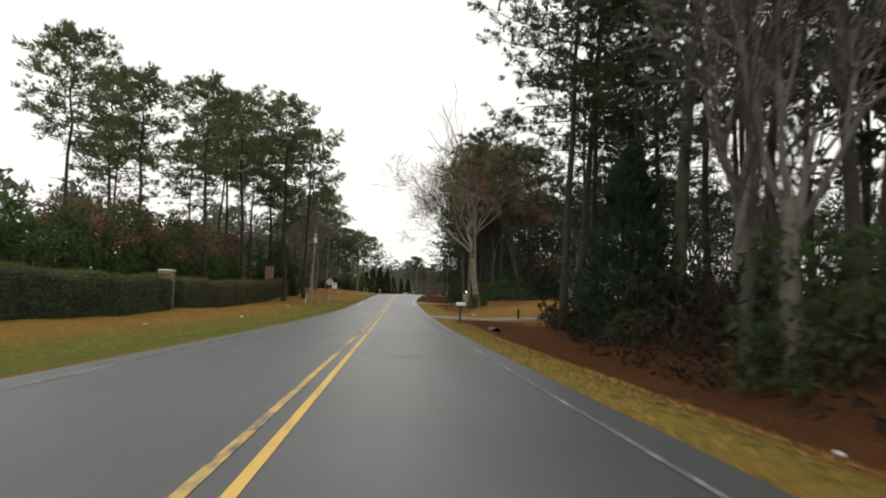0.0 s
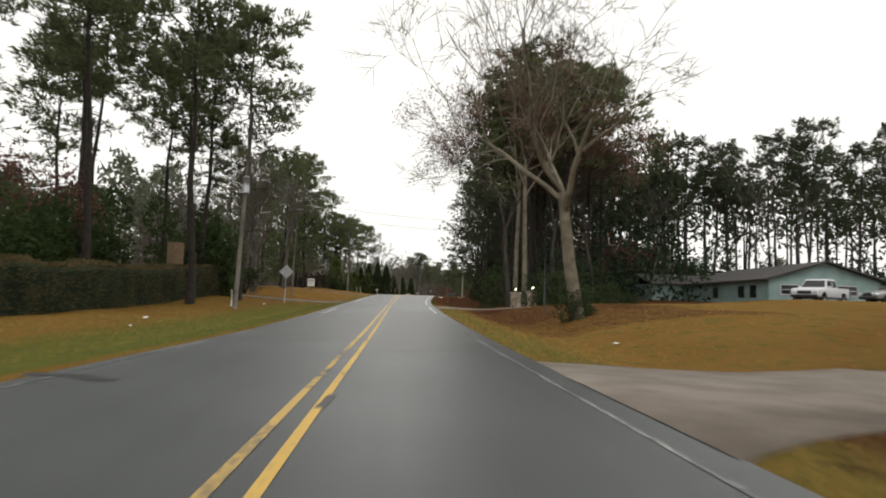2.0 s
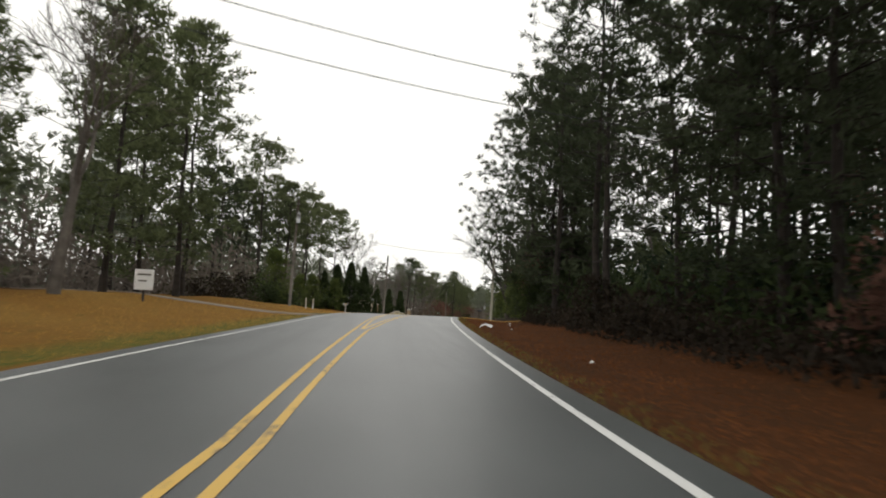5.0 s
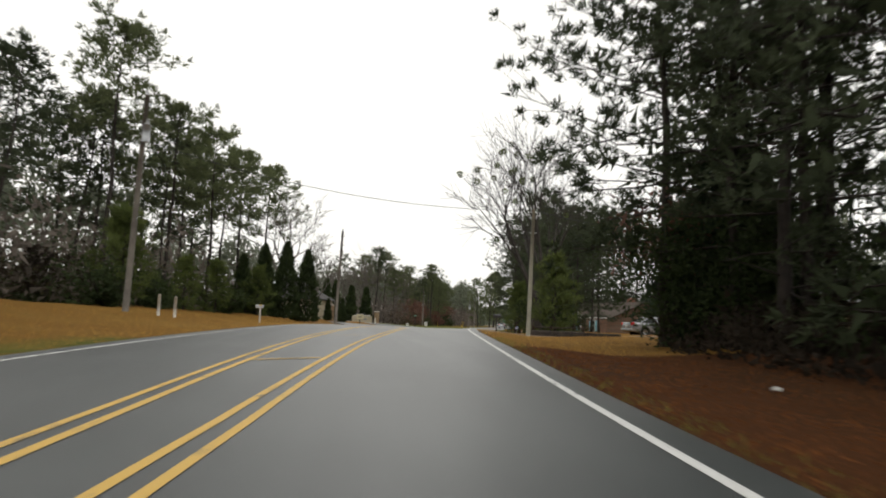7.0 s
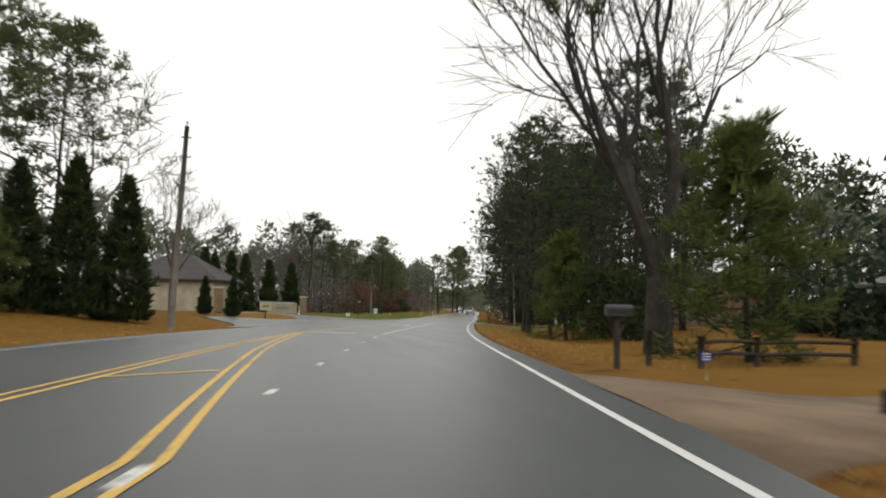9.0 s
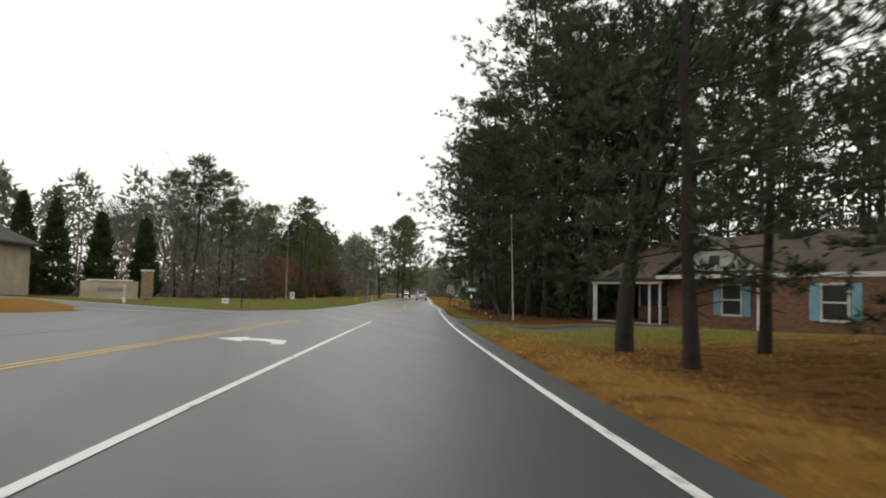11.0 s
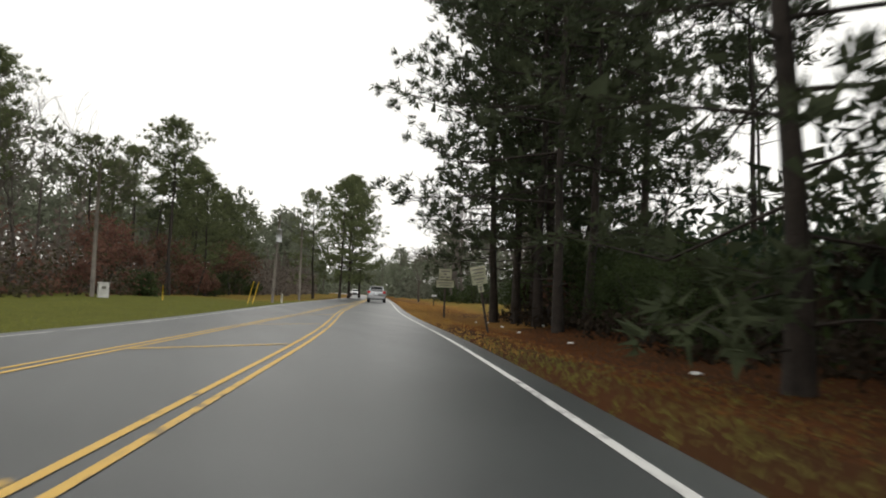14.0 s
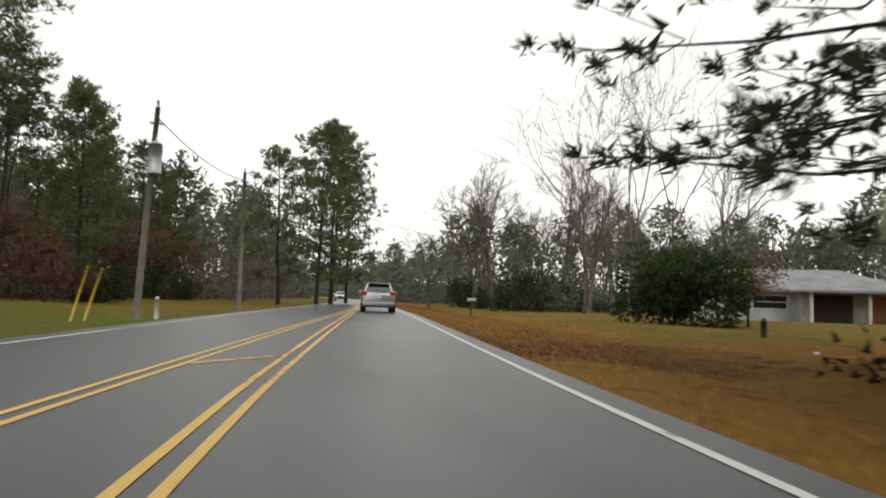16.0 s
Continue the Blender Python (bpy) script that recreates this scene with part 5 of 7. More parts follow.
def hedge(name, label, s0, u0, s1, u1, wide, tall, leaf, seed):
    """A clipped hedge: a dark core and a skin of small leaves."""
    rng = np.random.default_rng(seed)
    n = int((s1 - s0) / 2) + 2
    k = np.linspace(0, 1, n)
    s, u = s0 + (s1 - s0) * k, u0 + (u1 - u0) * k
    top = tall + .08 * np.sin(s * .7) + .05 * np.sin(s * 1.9 + 1)
    core = Geo()
    rings = []
    for off, f in ((.1, 0), (.08, .92), (.3, 1.0), (wide - .3, 1.0), (wide - .08, .92), (wide - .1, 0)):
        x, y = at(s, u - off)
        rings.append(np.stack([x, y, land(s, u - off) - .1 + (top - .1) * f], 1))
    v = np.stack(rings, 1).reshape(-1, 3)
    core.add(v, [[i * 6 + j, i * 6 + j + 1, (i + 1) * 6 + j + 1, (i + 1) * 6 + j] for i in range(n - 1) for j in range(5)])
    core.f += [[0, 1, 2, 3, 4, 5], [(n - 1) * 6 + j for j in range(5, -1, -1)]]
    core.m += [0, 0]
    m = int((s1 - s0) * 230)
    q = rng.uniform(0, 1, m)
    ss_ = s0 + (s1 - s0) * q
    face = rng.uniform(0, 1, m) < .55
    tt = tall + .08 * np.sin(ss_ * .7) + .05 * np.sin(ss_ * 1.9 + 1)
    lump = .07 * np.sin(ss_ * 2.3) * np.sin(ss_ * .9 + 2)
    off = np.where(face, rng.normal(0, .05, m) + lump, rng.uniform(0, wide, m))
    zf = np.where(face, rng.uniform(.02, 1, m), 1 + rng.normal(0, .02, m))
    uu = u0 + (u1 - u0) * q - off
    x, y = at(ss_, uu)
    p = np.stack([x, y, land(ss_, uu) + tt * zf - .05], 1)
    d = rng.normal(size=(m, 3)) * .8 + np.where(face[:, None], np.array([.6, 0, .3]), np.array([0, 0, .9]))
    d /= np.linalg.norm(d, axis=1)[:, None]
    skin = Geo().blades(p, d, .13, .075, rng)
    ob = new(name)
    part("core", core.mesh("core", CEDAR), ob)
    part("leaf_skin", skin.mesh("leaf_skin", leaf), ob)
    return tagged(ob, label, "hedge")


hedge("clipped_hedge", "long clipped dark green hedge beside the verge", -8, -16.6, 48.2, -14.6, 1.6, 2.2, HEDGE_LEAF, 1)
hedge("clipped_hedge", "clipped hedge browned along its face", 51.2, -14.8, 94, -13.9, 1.5, 2.15, HEDGE_BROWN, 2)


def stone_pillar(label, x, y, rz, wide, tall, mat, course=.16, lamp=False, cap=True, name="gate_pillar"):
    """A pillar laid in courses of single stones, with a slab on top and perhaps a lit lamp."""
    p = thing(name, label, "pillar", x, y, rz=rz, group="gate pillars")
    part("core", soft_box("core", -wide / 2 + .03, wide / 2 - .03, -wide / 2 + .03, wide / 2 - .03, -.2, tall, MORTAR, .01), p)
    rng_ = random.Random(int(x * 100))
    z, row = 0.0, 0
    while z < tall - .05:
        h = min(course * rng_.uniform(.8, 1.2), tall - z)
        for side in range(4):
            a = -wide / 2 + (0 if row % 2 else .0)
            while a < wide / 2 - .04:
                L = min(rng_.uniform(.22, .42), wide / 2 - a)
                b = Geo().box(a + .012, a + L - .012, -wide / 2 - rng_.uniform(0, .045), -wide / 2 + .05, z + .012, z + h - .012, m=Matrix.Rotation(side * math.pi / 2, 4, "Z"))
                part("stone", b.mesh("stone", mat), p)
                a += L
        z += h
        row += 1
    if cap:
        part("cap", soft_box("cap", -wide / 2 - .07, wide / 2 + .07, -wide / 2 - .07, wide / 2 + .07, tall, tall + .12, CAP if not lamp else mat, .03), p)
    if lamp:
        part("lamp_stem", rod("lamp_stem", [(0, 0, tall + .1), (0, 0, tall + .28)], .03, DARK_METAL), p)
        part("lamp_glass", soft_box("lamp_glass", -.055, .055, -.055, .055, tall + .28, tall + .41, LAMP_GLOW, .02), p, "lit lamp glass")
        part("lamp_hood", Geo().add([(-.1, -.1, tall + .41), (.1, -.1, tall + .41), (.1, .1, tall + .41), (-.1, .1, tall + .41), (0, 0, tall + .5)],
                                    [(0, 1, 4), (1, 2, 4), (2, 3, 4), (3, 0, 4), (3, 2, 1, 0)]).mesh("lamp_hood", DARK_METAL), p)
    return p


stone_pillar("tan brick gate pillar with a white cap", *map(float, at(49.7, -15.6)), 0, .8, 2.55, TAN_BRICK, .12)
stone_pillar("tall tan brick pillar behind a hedge", *map(float, at(87.5, -15.6)), 0, .85, 3.7, TAN_BRICK, .13, cap=False)
stone_pillar("stacked fieldstone gate pillar with a lit lamp", 9.85, 93.3, 10, .62, 1.05, STONE, lamp=True)
stone_pillar("stacked fieldstone gate pillar with a lit lamp", 10.85, 91.4, 10, .64, 1.1, STONE, lamp=True)


def utility_pole(label, x, y, tall, r=.14, lean=(0, 0), arm=False, can=None, mat=None):
    p = thing("utility_pole", label, "utility pole", x, y, group="utility poles")
    tip = (lean[0], lean[1], tall)
    part("pole", rod("pole", [(0, 0, -.3), (lean[0] * .5, lean[1] * .5, tall * .5), tip], [r, r * .85, r * .66], mat or POLE_WOOD, 10), p)
    part("insulator", rod("insulator", [(tip[0], tip[1], tall - .02), (tip[0], tip[1], tall + .22)], .045, GREY_METAL), p)
    for k in range(2 if r > .08 else 0):
        part("bracket", soft_box("bracket", -.22 + tip[0], .22 + tip[0], tip[1] - .03, tip[1] + .03, tall - .55 - k * .9, tall - .47 - k * .9, GREY_METAL, .01), p)
    if can:
        cx, cz = can
        t = part("transformer", rod("transformer", [(cx, -.05, cz - .5), (cx, -.05, cz + .42)], .2, GREY_METAL, 14), p, "pale grey transformer can")
        part("transformer_lid", rod("transformer_lid", [(cx, -.05, cz + .42), (cx, -.05, cz + .5)], [.21, .1], GREY_METAL, 14), t)
        part("bushing", rod("bushing", [(cx, -.05, cz + .48), (cx, -.05, cz + .75)], .035, GREY_METAL), t)
        part("hanger", soft_box("hanger", min(0, cx), max(0, cx), -.04, .04, cz - .1, cz, GREY_METAL, .01), p)
    return p


utility_pole("leaning wooden utility pole with a white transformer", -8.9, 79.3, 11.5, lean=(.5, 0), can=(.32, 7.2))
utility_pole("slender wooden pole at a driveway", -10.3, 112.4, 10.4, .1, lean=(.3, 0))
utility_pole("tall wooden utility pole on a grass bank", -8.1, 169.4, 11.2, .16, lean=(.25, 0), can=(.34, 9.2))
utility_pole("wooden utility pole beside cypresses", 1.8, 201.4, 9.2, .15, lean=(.3, 0))
utility_pole("pale grey wooden pole at a timber border", 13.4, 172.2, 7.45, .13, lean=(.2, .1), mat=PALE_POLE)
utility_pole("wooden utility pole on a green lawn", 20.2, 297.0, 8.4, .14)
utility_pole("thin pale pole at a wood's edge", 31.05, 244.45, 6.6, .055, lean=(-.25, 0), mat=PALE_POLE)
utility_pole("wooden utility pole with a grey transformer", 31.7, 301.5, 6.6, .115, lean=(.3, 0), can=(.3, 5.0))
utility_pole("wooden utility pole at a distant wood's edge", 36.2, 318.5, 7.6, .13)


def cable(label, a, b, sag, r=.018):
    k = np.linspace(0, 1, 17)[:, None]
    p = np.array(a) * (1 - k) + np.array(b) * k
    p[:, 2] -= sag * 4 * (k * (1 - k))[:, 0]
    c = tagged(new("overhead_cable", rod("overhead_cable", p, r, CABLE, 5)), label, "cable")
    return c


cable("black overhead cable sagging across the road", (-8.1 + .2, 169.4, 11.75), (13.6, 172.3, 9.7), .95)
cable("black overhead cable running to a house", (13.6, 172.3, 9.7), (39, 185, 9.3), .35)
cable("black overhead cable sagging across the road", (-10.0, 112.4, 11.5), (12.5, 121, 11.0), .5)
cable("black overhead cable sagging across the road", (-10.0, 112.4, 10.4), (12.5, 121, 9.8), .5)
cable("black overhead cable between utility poles", (-8.4, 79.3, 11.9), (-10.0, 112.4, 11.5), .9)
cable("black overhead cable between utility poles", (32.0, 301.5, 7.9), (36.2, 318.5, 8.8), .4)
cable("black overhead cable crossing the far road", (36.2, 318.5, 9.2), (62, 345, 8.2), .6)


def sign_back(x, y, rz):
    """A diamond warning sign, seen from behind."""
    p = thing("road_sign", "grey back of a diamond road sign on a post", "road sign", x, y, rz=rz)
    part("post", rod("post", [(0, 0, -.2), (.05, 0, 2.75)], .035, GREY_METAL, 6), p)
    g = soft_box("plate", -.38, .38, -.004, .004, -.38, .38, GREY_METAL, .003)
    part("plate", g, p, m=Matrix.Translation((.05, -.05, 2.35)) @ Matrix.Rotation(radians(45), 4, "Y"))
    part("brace", soft_box("brace", .02, .08, -.045, -.02, 2.1, 2.7, DARK_METAL, .005), p)


sign_back(-8.0, 92.2, 8)


def board_sign(name, label, x, y, rz, foot, plates, lean=0, post=(.05, POST_WOOD), category="road sign"):
    """A post that carries flat plates: (half width, bottom, top, sheet, ink rows)."""
    p = thing(name, label, category, x, y, rz=rz)
    if lean:
        p.matrix_basis = p.matrix_basis @ Matrix.Rotation(radians(lean), 4, "Y")
    part("post", soft_box("post", -post[0], post[0], -post[0], post[0], -.4, foot, post[1], .008), p)
    for hw, z0, z1, sheet_, rows_ in plates:
        pl = part("plate", soft_box("plate", -hw, hw, -post[0] - .02, -post[0] - .004, z0, z1, sheet_, .003), p)
        for r, (a, b, c, d, ink) in enumerate(rows_):
            part("text_bar", soft_box("text_bar", hw * a, hw * b, -post[0] - .026, -post[0] - .021, z0 + (z1 - z0) * c, z0 + (z1 - z0) * d, ink, 0), pl)
    return p


bars = [(-.7, .7, .72, .84, SIGN_INK), (-.2, .2, .42, .58, SIGN_INK), (-.75, -.1, .14, .28, SIGN_INK), (.1, .75, .14, .28, SIGN_INK)]
board_sign("street_sign", "green street name sign with white lettering bars", 28.0, 243.9, heading(247), 1.5,
           [(.35, 1.5, 1.74, SIGN_GREEN, [(-.62, .08, .3, .72, SIGN_WHITE), (.2, .62, .3, .72, SIGN_WHITE), (-.96, .96, .93, .97, SIGN_WHITE), (-.96, .96, .03, .07, SIGN_WHITE)]), (.05, 1.1, 1.32, SIGN_WHITE, [])], post=(.03, POST_WOOD))
board_sign("road_sign", "leaning cream road sign with arrow plate", 34.35, 267.75, heading(271), 2.05,
           [(.235, 1.76, 2.03, SIGN_CREAM, [(-.8, .8, .6, .72, SIGN_INK), (-.6, .6, .2, .35, SIGN_INK)]), (.235, 1.48, 1.745, SIGN_CREAM, [(-.7, .7, .55, .7, SIGN_INK), (-.5, .4, .2, .3, SIGN_INK)]),
            (.085, 1.24, 1.47, SIGN_CREAM, [(-.35, .35, .1, .62, SIGN_INK), (-.7, .7, .62, .78, SIGN_INK)])], lean=-11, post=(.035, POST_WOOD))
board_sign("road_sign", "pale weathered road sign on a wooden post", 37.9, 281.4, heading(288), 2.3,
           [(.32, 1.9, 2.42, SIGN_CREAM, bars), (.44, 1.5, 1.85, SIGN_CREAM, [(-.85, .85, .6, .72, SIGN_INK), (-.7, .7, .25, .36, SIGN_INK)])], post=(.045, POST_WOOD))
board_sign("board_sign", "white notice board on two short posts", -10.4, 130.6, 4, 1.0, [(.45, .55, 1.55, SIGN_WHITE, [(-.7, .7, .7, .8, SIGN_INK), (-.6, .3, .4, .48, SIGN_INK)])])
board_sign("yard_sign", "small white yard sign on wet turf", 13.2, 254.9, 15, .35, [(.24, .2, .55, SIGN_WHITE, [(-.6, .5, .4, .62, SIGN_INK)])], post=(.012, GREY_METAL), category="sign")
board_sign("street_sign", "street name blades on a dark post", 14.3, 252.6, 40, 2.15, [(.35, 1.95, 2.13, SIGN_GREEN, [(-.6, .6, .35, .65, SIGN_WHITE)])], post=(.035, DARK_METAL))


def mailbox(label, x, y, rz, body, tall=1.15, arm=True, post_mat=None):
    """A rounded rural mailbox on a timber post."""
    p = thing("mailbox", label, "mailbox", x, y, rz=rz, group="roadside mailboxes")
    post_mat = post_mat or POST_WOOD
    part("post", soft_box("post", -.05, .05, -.05, .05, -.4, tall - .16, post_mat, .008), p)
    part("shelf", soft_box("shelf", -.11, .11, -.3, .22, tall - .18, tall - .14, post_mat, .005), p)
    if arm:
        part("strut", rod("strut", [(0, -.04, tall - .5), (0, -.24, tall - .18)], .025, post_mat, 5), p)
    th = np.linspace(0, np.pi, 9)
    sec = np.r_[[[-.09, 0]], np.stack([-np.cos(th) * .09, .1 + np.sin(th) * .09], 1), [[.09, 0]]]
    g = Geo()
    v = np.array([(a, yy, tall - .14 + c) for yy in (-.3, .22) for a, c in sec])
    n = len(sec)
    g.add(v, [[i, (i + 1) % n, n + (i + 1) % n, n + i] for i in range(n)])
    g.f += [list(range(n))[::-1], list(range(n, 2 * n))]
    g.m += [0, 0]
    b = part("box", g.mesh("box", body, flat=True), p)
    part("door", Geo().add([(a * 1.04, -.31, tall - .14 + c * 1.02) for a, c in sec], [list(range(n))]).mesh("door", body), b)
    part("flag", soft_box("flag", .095, .105, -.1, .1, tall - .02, tall + .04, YELLOW_PLASTIC, 0), b, "raised signal flag")
    return p


mailbox("white metal mailbox on a timber post", 4.05, 41.5, 90, WHITE_METAL, 1.1)
mailbox("dark mailbox on a post by stone pillars", 4.7, 92.9, 90, DARK_METAL, 1.0)
mailbox("dark mailbox on a thick post", 13.3, 180.7, 80, DARK_METAL, 1.15)
mailbox("pale mailbox on a stout masonry post", *map(float, at(179.5, -12.0)), -80, GREY_METAL, 1.15, False, CAP)
mailbox("pale mailbox across a lawn drive", 50.6, 319.6, 75, GREY_METAL, 1.15)
mailbox("dark mailbox behind a street sign", 30.4, 249.8, 75, DARK_METAL, .9)


def stake(name, label, x, y, tall, r, mat, lean=(0, 0), category="post", n=8):
    p = thing(name, label, category, x, y)
    part("shaft", rod("shaft", [(0, 0, -.2), (lean[0], lean[1], tall)], r, mat, n), p)
    part("tip", rod("tip", [(lean[0], lean[1], tall), (lean[0] * 1.02, lean[1] * 1.02, tall + r)], [r, r * .4], mat, n), p)
    return p


stake("metal_post", "thin grey metal pole at a lawn's edge", 8.25, 75.3, 5.2, .035, DARK_METAL)
stake("marker_post", "short white marker post in turf", -9.7, 82.0, .95, .05, WHITE_METAL)
stake("timber_post", "short dark timber post by a drive", 8.6, 47.6, .62, .08, POST_WOOD)
stake("timber_post", "dark timber gate post by a drive", 11.2, 47.9, 1.15, .09, POST_WOOD)
stake("timber_post", "slender pale post in undergrowth", 10.7, 101.6, 1.35, .06, POLE_WOOD)
stake("timber_post", "slender pale post in undergrowth", 9.2, 103.5, 1.2, .05, POLE_WOOD)
stake("marker_post", "pale marker post on a grass bank", -6.4, 169.0, 1.0, .07, CAP)
stake("marker_post", "pale marker post on a grass bank", -5.7, 169.4, 1.0, .07, CAP)
stake("marker_post", "yellow marker post at the lawn's edge", 24.2, 300.6, 1.0, .045, YELLOW_PLASTIC)
stake("marker_post", "short white marker post by a utility pole", 32.3, 300.7, .6, .07, CAP)
stake("guy_guard", "leaning yellow guy wire guard", 29.9, 301.3, 1.6, .04, YELLOW_PLASTIC, (.42, .1))
stake("guy_guard", "leaning yellow guy wire guard", 30.25, 301.4, 1.55, .04, YELLOW_PLASTIC, (.45, .1))
stake("hydrant_post", "white post at the street corner", 7.4, 248.8, .95, .09, WHITE_METAL)

cab = thing("utility_cabinet", "white utility cabinet beside a wooden pole", "utility box", 20.9, 296.2, rz=15)
part("body", soft_box("body", -.3, .3, -.2, .2, -.05, .85, WHITE_METAL, .03), cab)
part("lid", soft_box("lid", -.33, .33, -.23, .23, .85, .92, WHITE_METAL, .02), cab)
part("label_plate", soft_box("label_plate", -.12, .12, -.206, -.201, .5, .68, SIGN_INK, 0), cab)

stake("dead_sapling", "broken leaning trunk among rust-brown leaves", 31.0, 246.2, 2.3, .09, GREY_BARK, (-1.0, .4), "tree")
stake("dead_sapling", "thin bare leaning sapling at a wood's edge", 31.8, 247.4, 3.4, .035, GREY_BARK, (.7, .3), "tree")

# split-rail fence by the mailbox
fence = thing("rail_fence", "low weathered split-rail fence on brown turf", "fence", 15.3, 183.3, rz=-7)
fx = (0.0, 1.25, 2.6, 5.0)
for i, a in enumerate(fx):
    part("post", rod("post", [(a, 0, -.5), (a + .03, 0, .68 if i else .8)], .075, POST_WOOD, 7), fence)
for i in range(1, 3):
    for zz in (.28, .56):
        part("rail", rod("rail", [(fx[i] - .1, .02, zz - .03), ((fx[i] + fx[i + 1]) / 2, 0, zz + .02), (fx[i + 1] + .1, -.02, zz)], .05, POST_WOOD, 6), fence)

timber = thing("timber_border", "low dark timber border along a gravel drive", "border", 14.4, 175.6, rz=-60)
for i in range(3):
    for z in (-.04, .13, .3):
        part("beam", soft_box("beam", i * 2.35 + .05 * z, i * 2.35 + 2.3, -.1 - .02 * (i % 2), .1, z - .14, z + .03, POST_WOOD, .015), timber)
part("beam", soft_box("beam", 7.0, 9.2, -.12, .1, -.16, .1, POST_WOOD, .015), timber)

rail1 = thing("timber_rail", "low dark timber rail beside a drive", "fence", 9.2, 41.8, rz=5)
for a in (0, 2.2):
    part("post", rod("post", [(a, 0, -.5), (a, 0, .75)], .07, POST_WOOD, 6), rail1)
part("rail", rod("rail", [(-.2, 0, .55), (1.2, .03, .6), (2.5, 0, .55)], .06, POST_WOOD, 6), rail1)

pipe = thing("culvert_pipe", "black drain pipe mouth in a ditch", "pipe", 6.0, 39.9, ground(6.0, 39.9) - .16, rz=8)
th = np.linspace(0, 2 * np.pi, 17)[:-1]
ring = lambda r, yy: np.stack([np.cos(th) * r, th * 0 + yy, np.sin(th) * r + .12], 1)
tubeg = Geo()
tubeg.add(np.concatenate([ring(.27, 1.2), ring(.27, 0), ring(.22, 0), ring(.22, 1.1)]), [[k * 16 + i, k * 16 + (i + 1) % 16, k * 16 + 16 + (i + 1) % 16, k * 16 + 16 + i] for k in range(3) for i in range(16)])
part("barrel", tubeg.mesh("barrel", DARK_METAL, flat=False), pipe)

lamp = thing("street_lamp", "grey wooden lamp pole with a short metal arm", "street lamp", 27.7, 208.6)
part("pole", rod("pole", [(0, 0, -.3), (.04, 0, 3.4), (.06, 0, 6.9)], [.13, .11, .085], POLE_WOOD, 8), lamp)
arm = part("arm", rod("arm", [(.06, 0, 6.6), (.35, -.05, 6.85), (.8, -.1, 6.9)], .03, GREY_METAL, 6), lamp)
part("lamp_head", soft_box("lamp_head", .72, 1.15, -.2, .0, 6.82, 6.95, GREY_METAL, .04), arm, "unlit grey lamp head")
part("bracket", soft_box("bracket", -.06, .12, -.08, .08, 6.5, 6.66, GREY_METAL, .01), lamp)

SIGN_BLUE = plain("blue_sign_sheeting", (0.02, 0.06, 0.32), 0.4)
ys = thing("yard_sign", "small round blue yard sign on a thin stake", "sign", 14.5, 179.6, rz=heading(181))
part("stake", rod("stake", [(0, 0, -.15), (0, 0, .42)], .008, GREY_METAL, 6), ys)
face_plate = part("plate", rod("plate", [(0, -.012, .42), (0, .0, .42)], .115, SIGN_BLUE, 8), ys)
for z0 in (.45, .40, .35):
    part("text_bar", soft_box("text_bar", -.07, .07, -.016, -.0125, z0, z0 + .025, SIGN_WHITE, 0), face_plate)

# entry sign and pillars at the side street
es = thing("entry_sign", "long beige entrance sign wall with raised lettering bars", "sign", 5.4, 256.2, rz=28)
part("wall", soft_box("wall", -1.9, 1.9, -.2, .2, -.2, 1.25, BEIGE_WALL, .03), es)
part("coping", soft_box("coping", -1.5, 1.5, -.25, .25, 1.25, 1.36, CAP, .02), es)
part("text_bar", soft_box("text_bar", -.9, .8, -.222, -.205, .55, .8, ROOF_GREY, .0), es)
stone_pillar("stone entrance pillar with a white cap", 7.9, 255.6, 28, .6, 1.95, TAN_BRICK, .14, name="entry_pillar")
stone_pillar("stone entrance pillar with a white cap", .6, 231.2, 28, .6, 2.0, TAN_BRICK, .14, name="entry_pillar")
board_sign("board_sign", "small pale notice board by cypresses", 4.6, 229.6, 20, .9, [(.5, .6, 1.3, CREAM_WALL, [(-.6, .6, .4, .6, SIGN_INK)]), (.62, 1.3, 1.38, ROOF_GREY, [])])


# ---- houses ----
def window(parent, x0, x1, z0, z1, y, shutters=None, frame_mat=None):
    """A framed window on the wall plane y, with a mid rail."""
    fm = frame_mat or TRIM
    w = part("window", soft_box("pane", x0, x1, y - .03, y - .012, z0, z1, GLASS, 0), parent, "dark glass pane in a pale frame")
    for a, b, c, d in ((x0 - .07, x0, z0 - .07, z1 + .07), (x1, x1 + .07, z0 - .07, z1 + .07), (x0, x1, z0 - .07, z0), (x0, x1, z1, z1 + .07), (x0, x1, (z0 + z1) / 2 - .025, (z0 + z1) / 2 + .025)):
        part("frame", soft_box("frame", a, b, y - .07, y + .0, c, d, fm, .006), w)
    if shutters:
        for a, b in ((x0 - .5, x0 - .09), (x1 + .09, x1 + .5)):
            part("shutter", soft_box("shutter", a, b, y - .06, y - .01, z0 - .06, z1 + .06, shutters, .008), parent, "faded blue shutter")


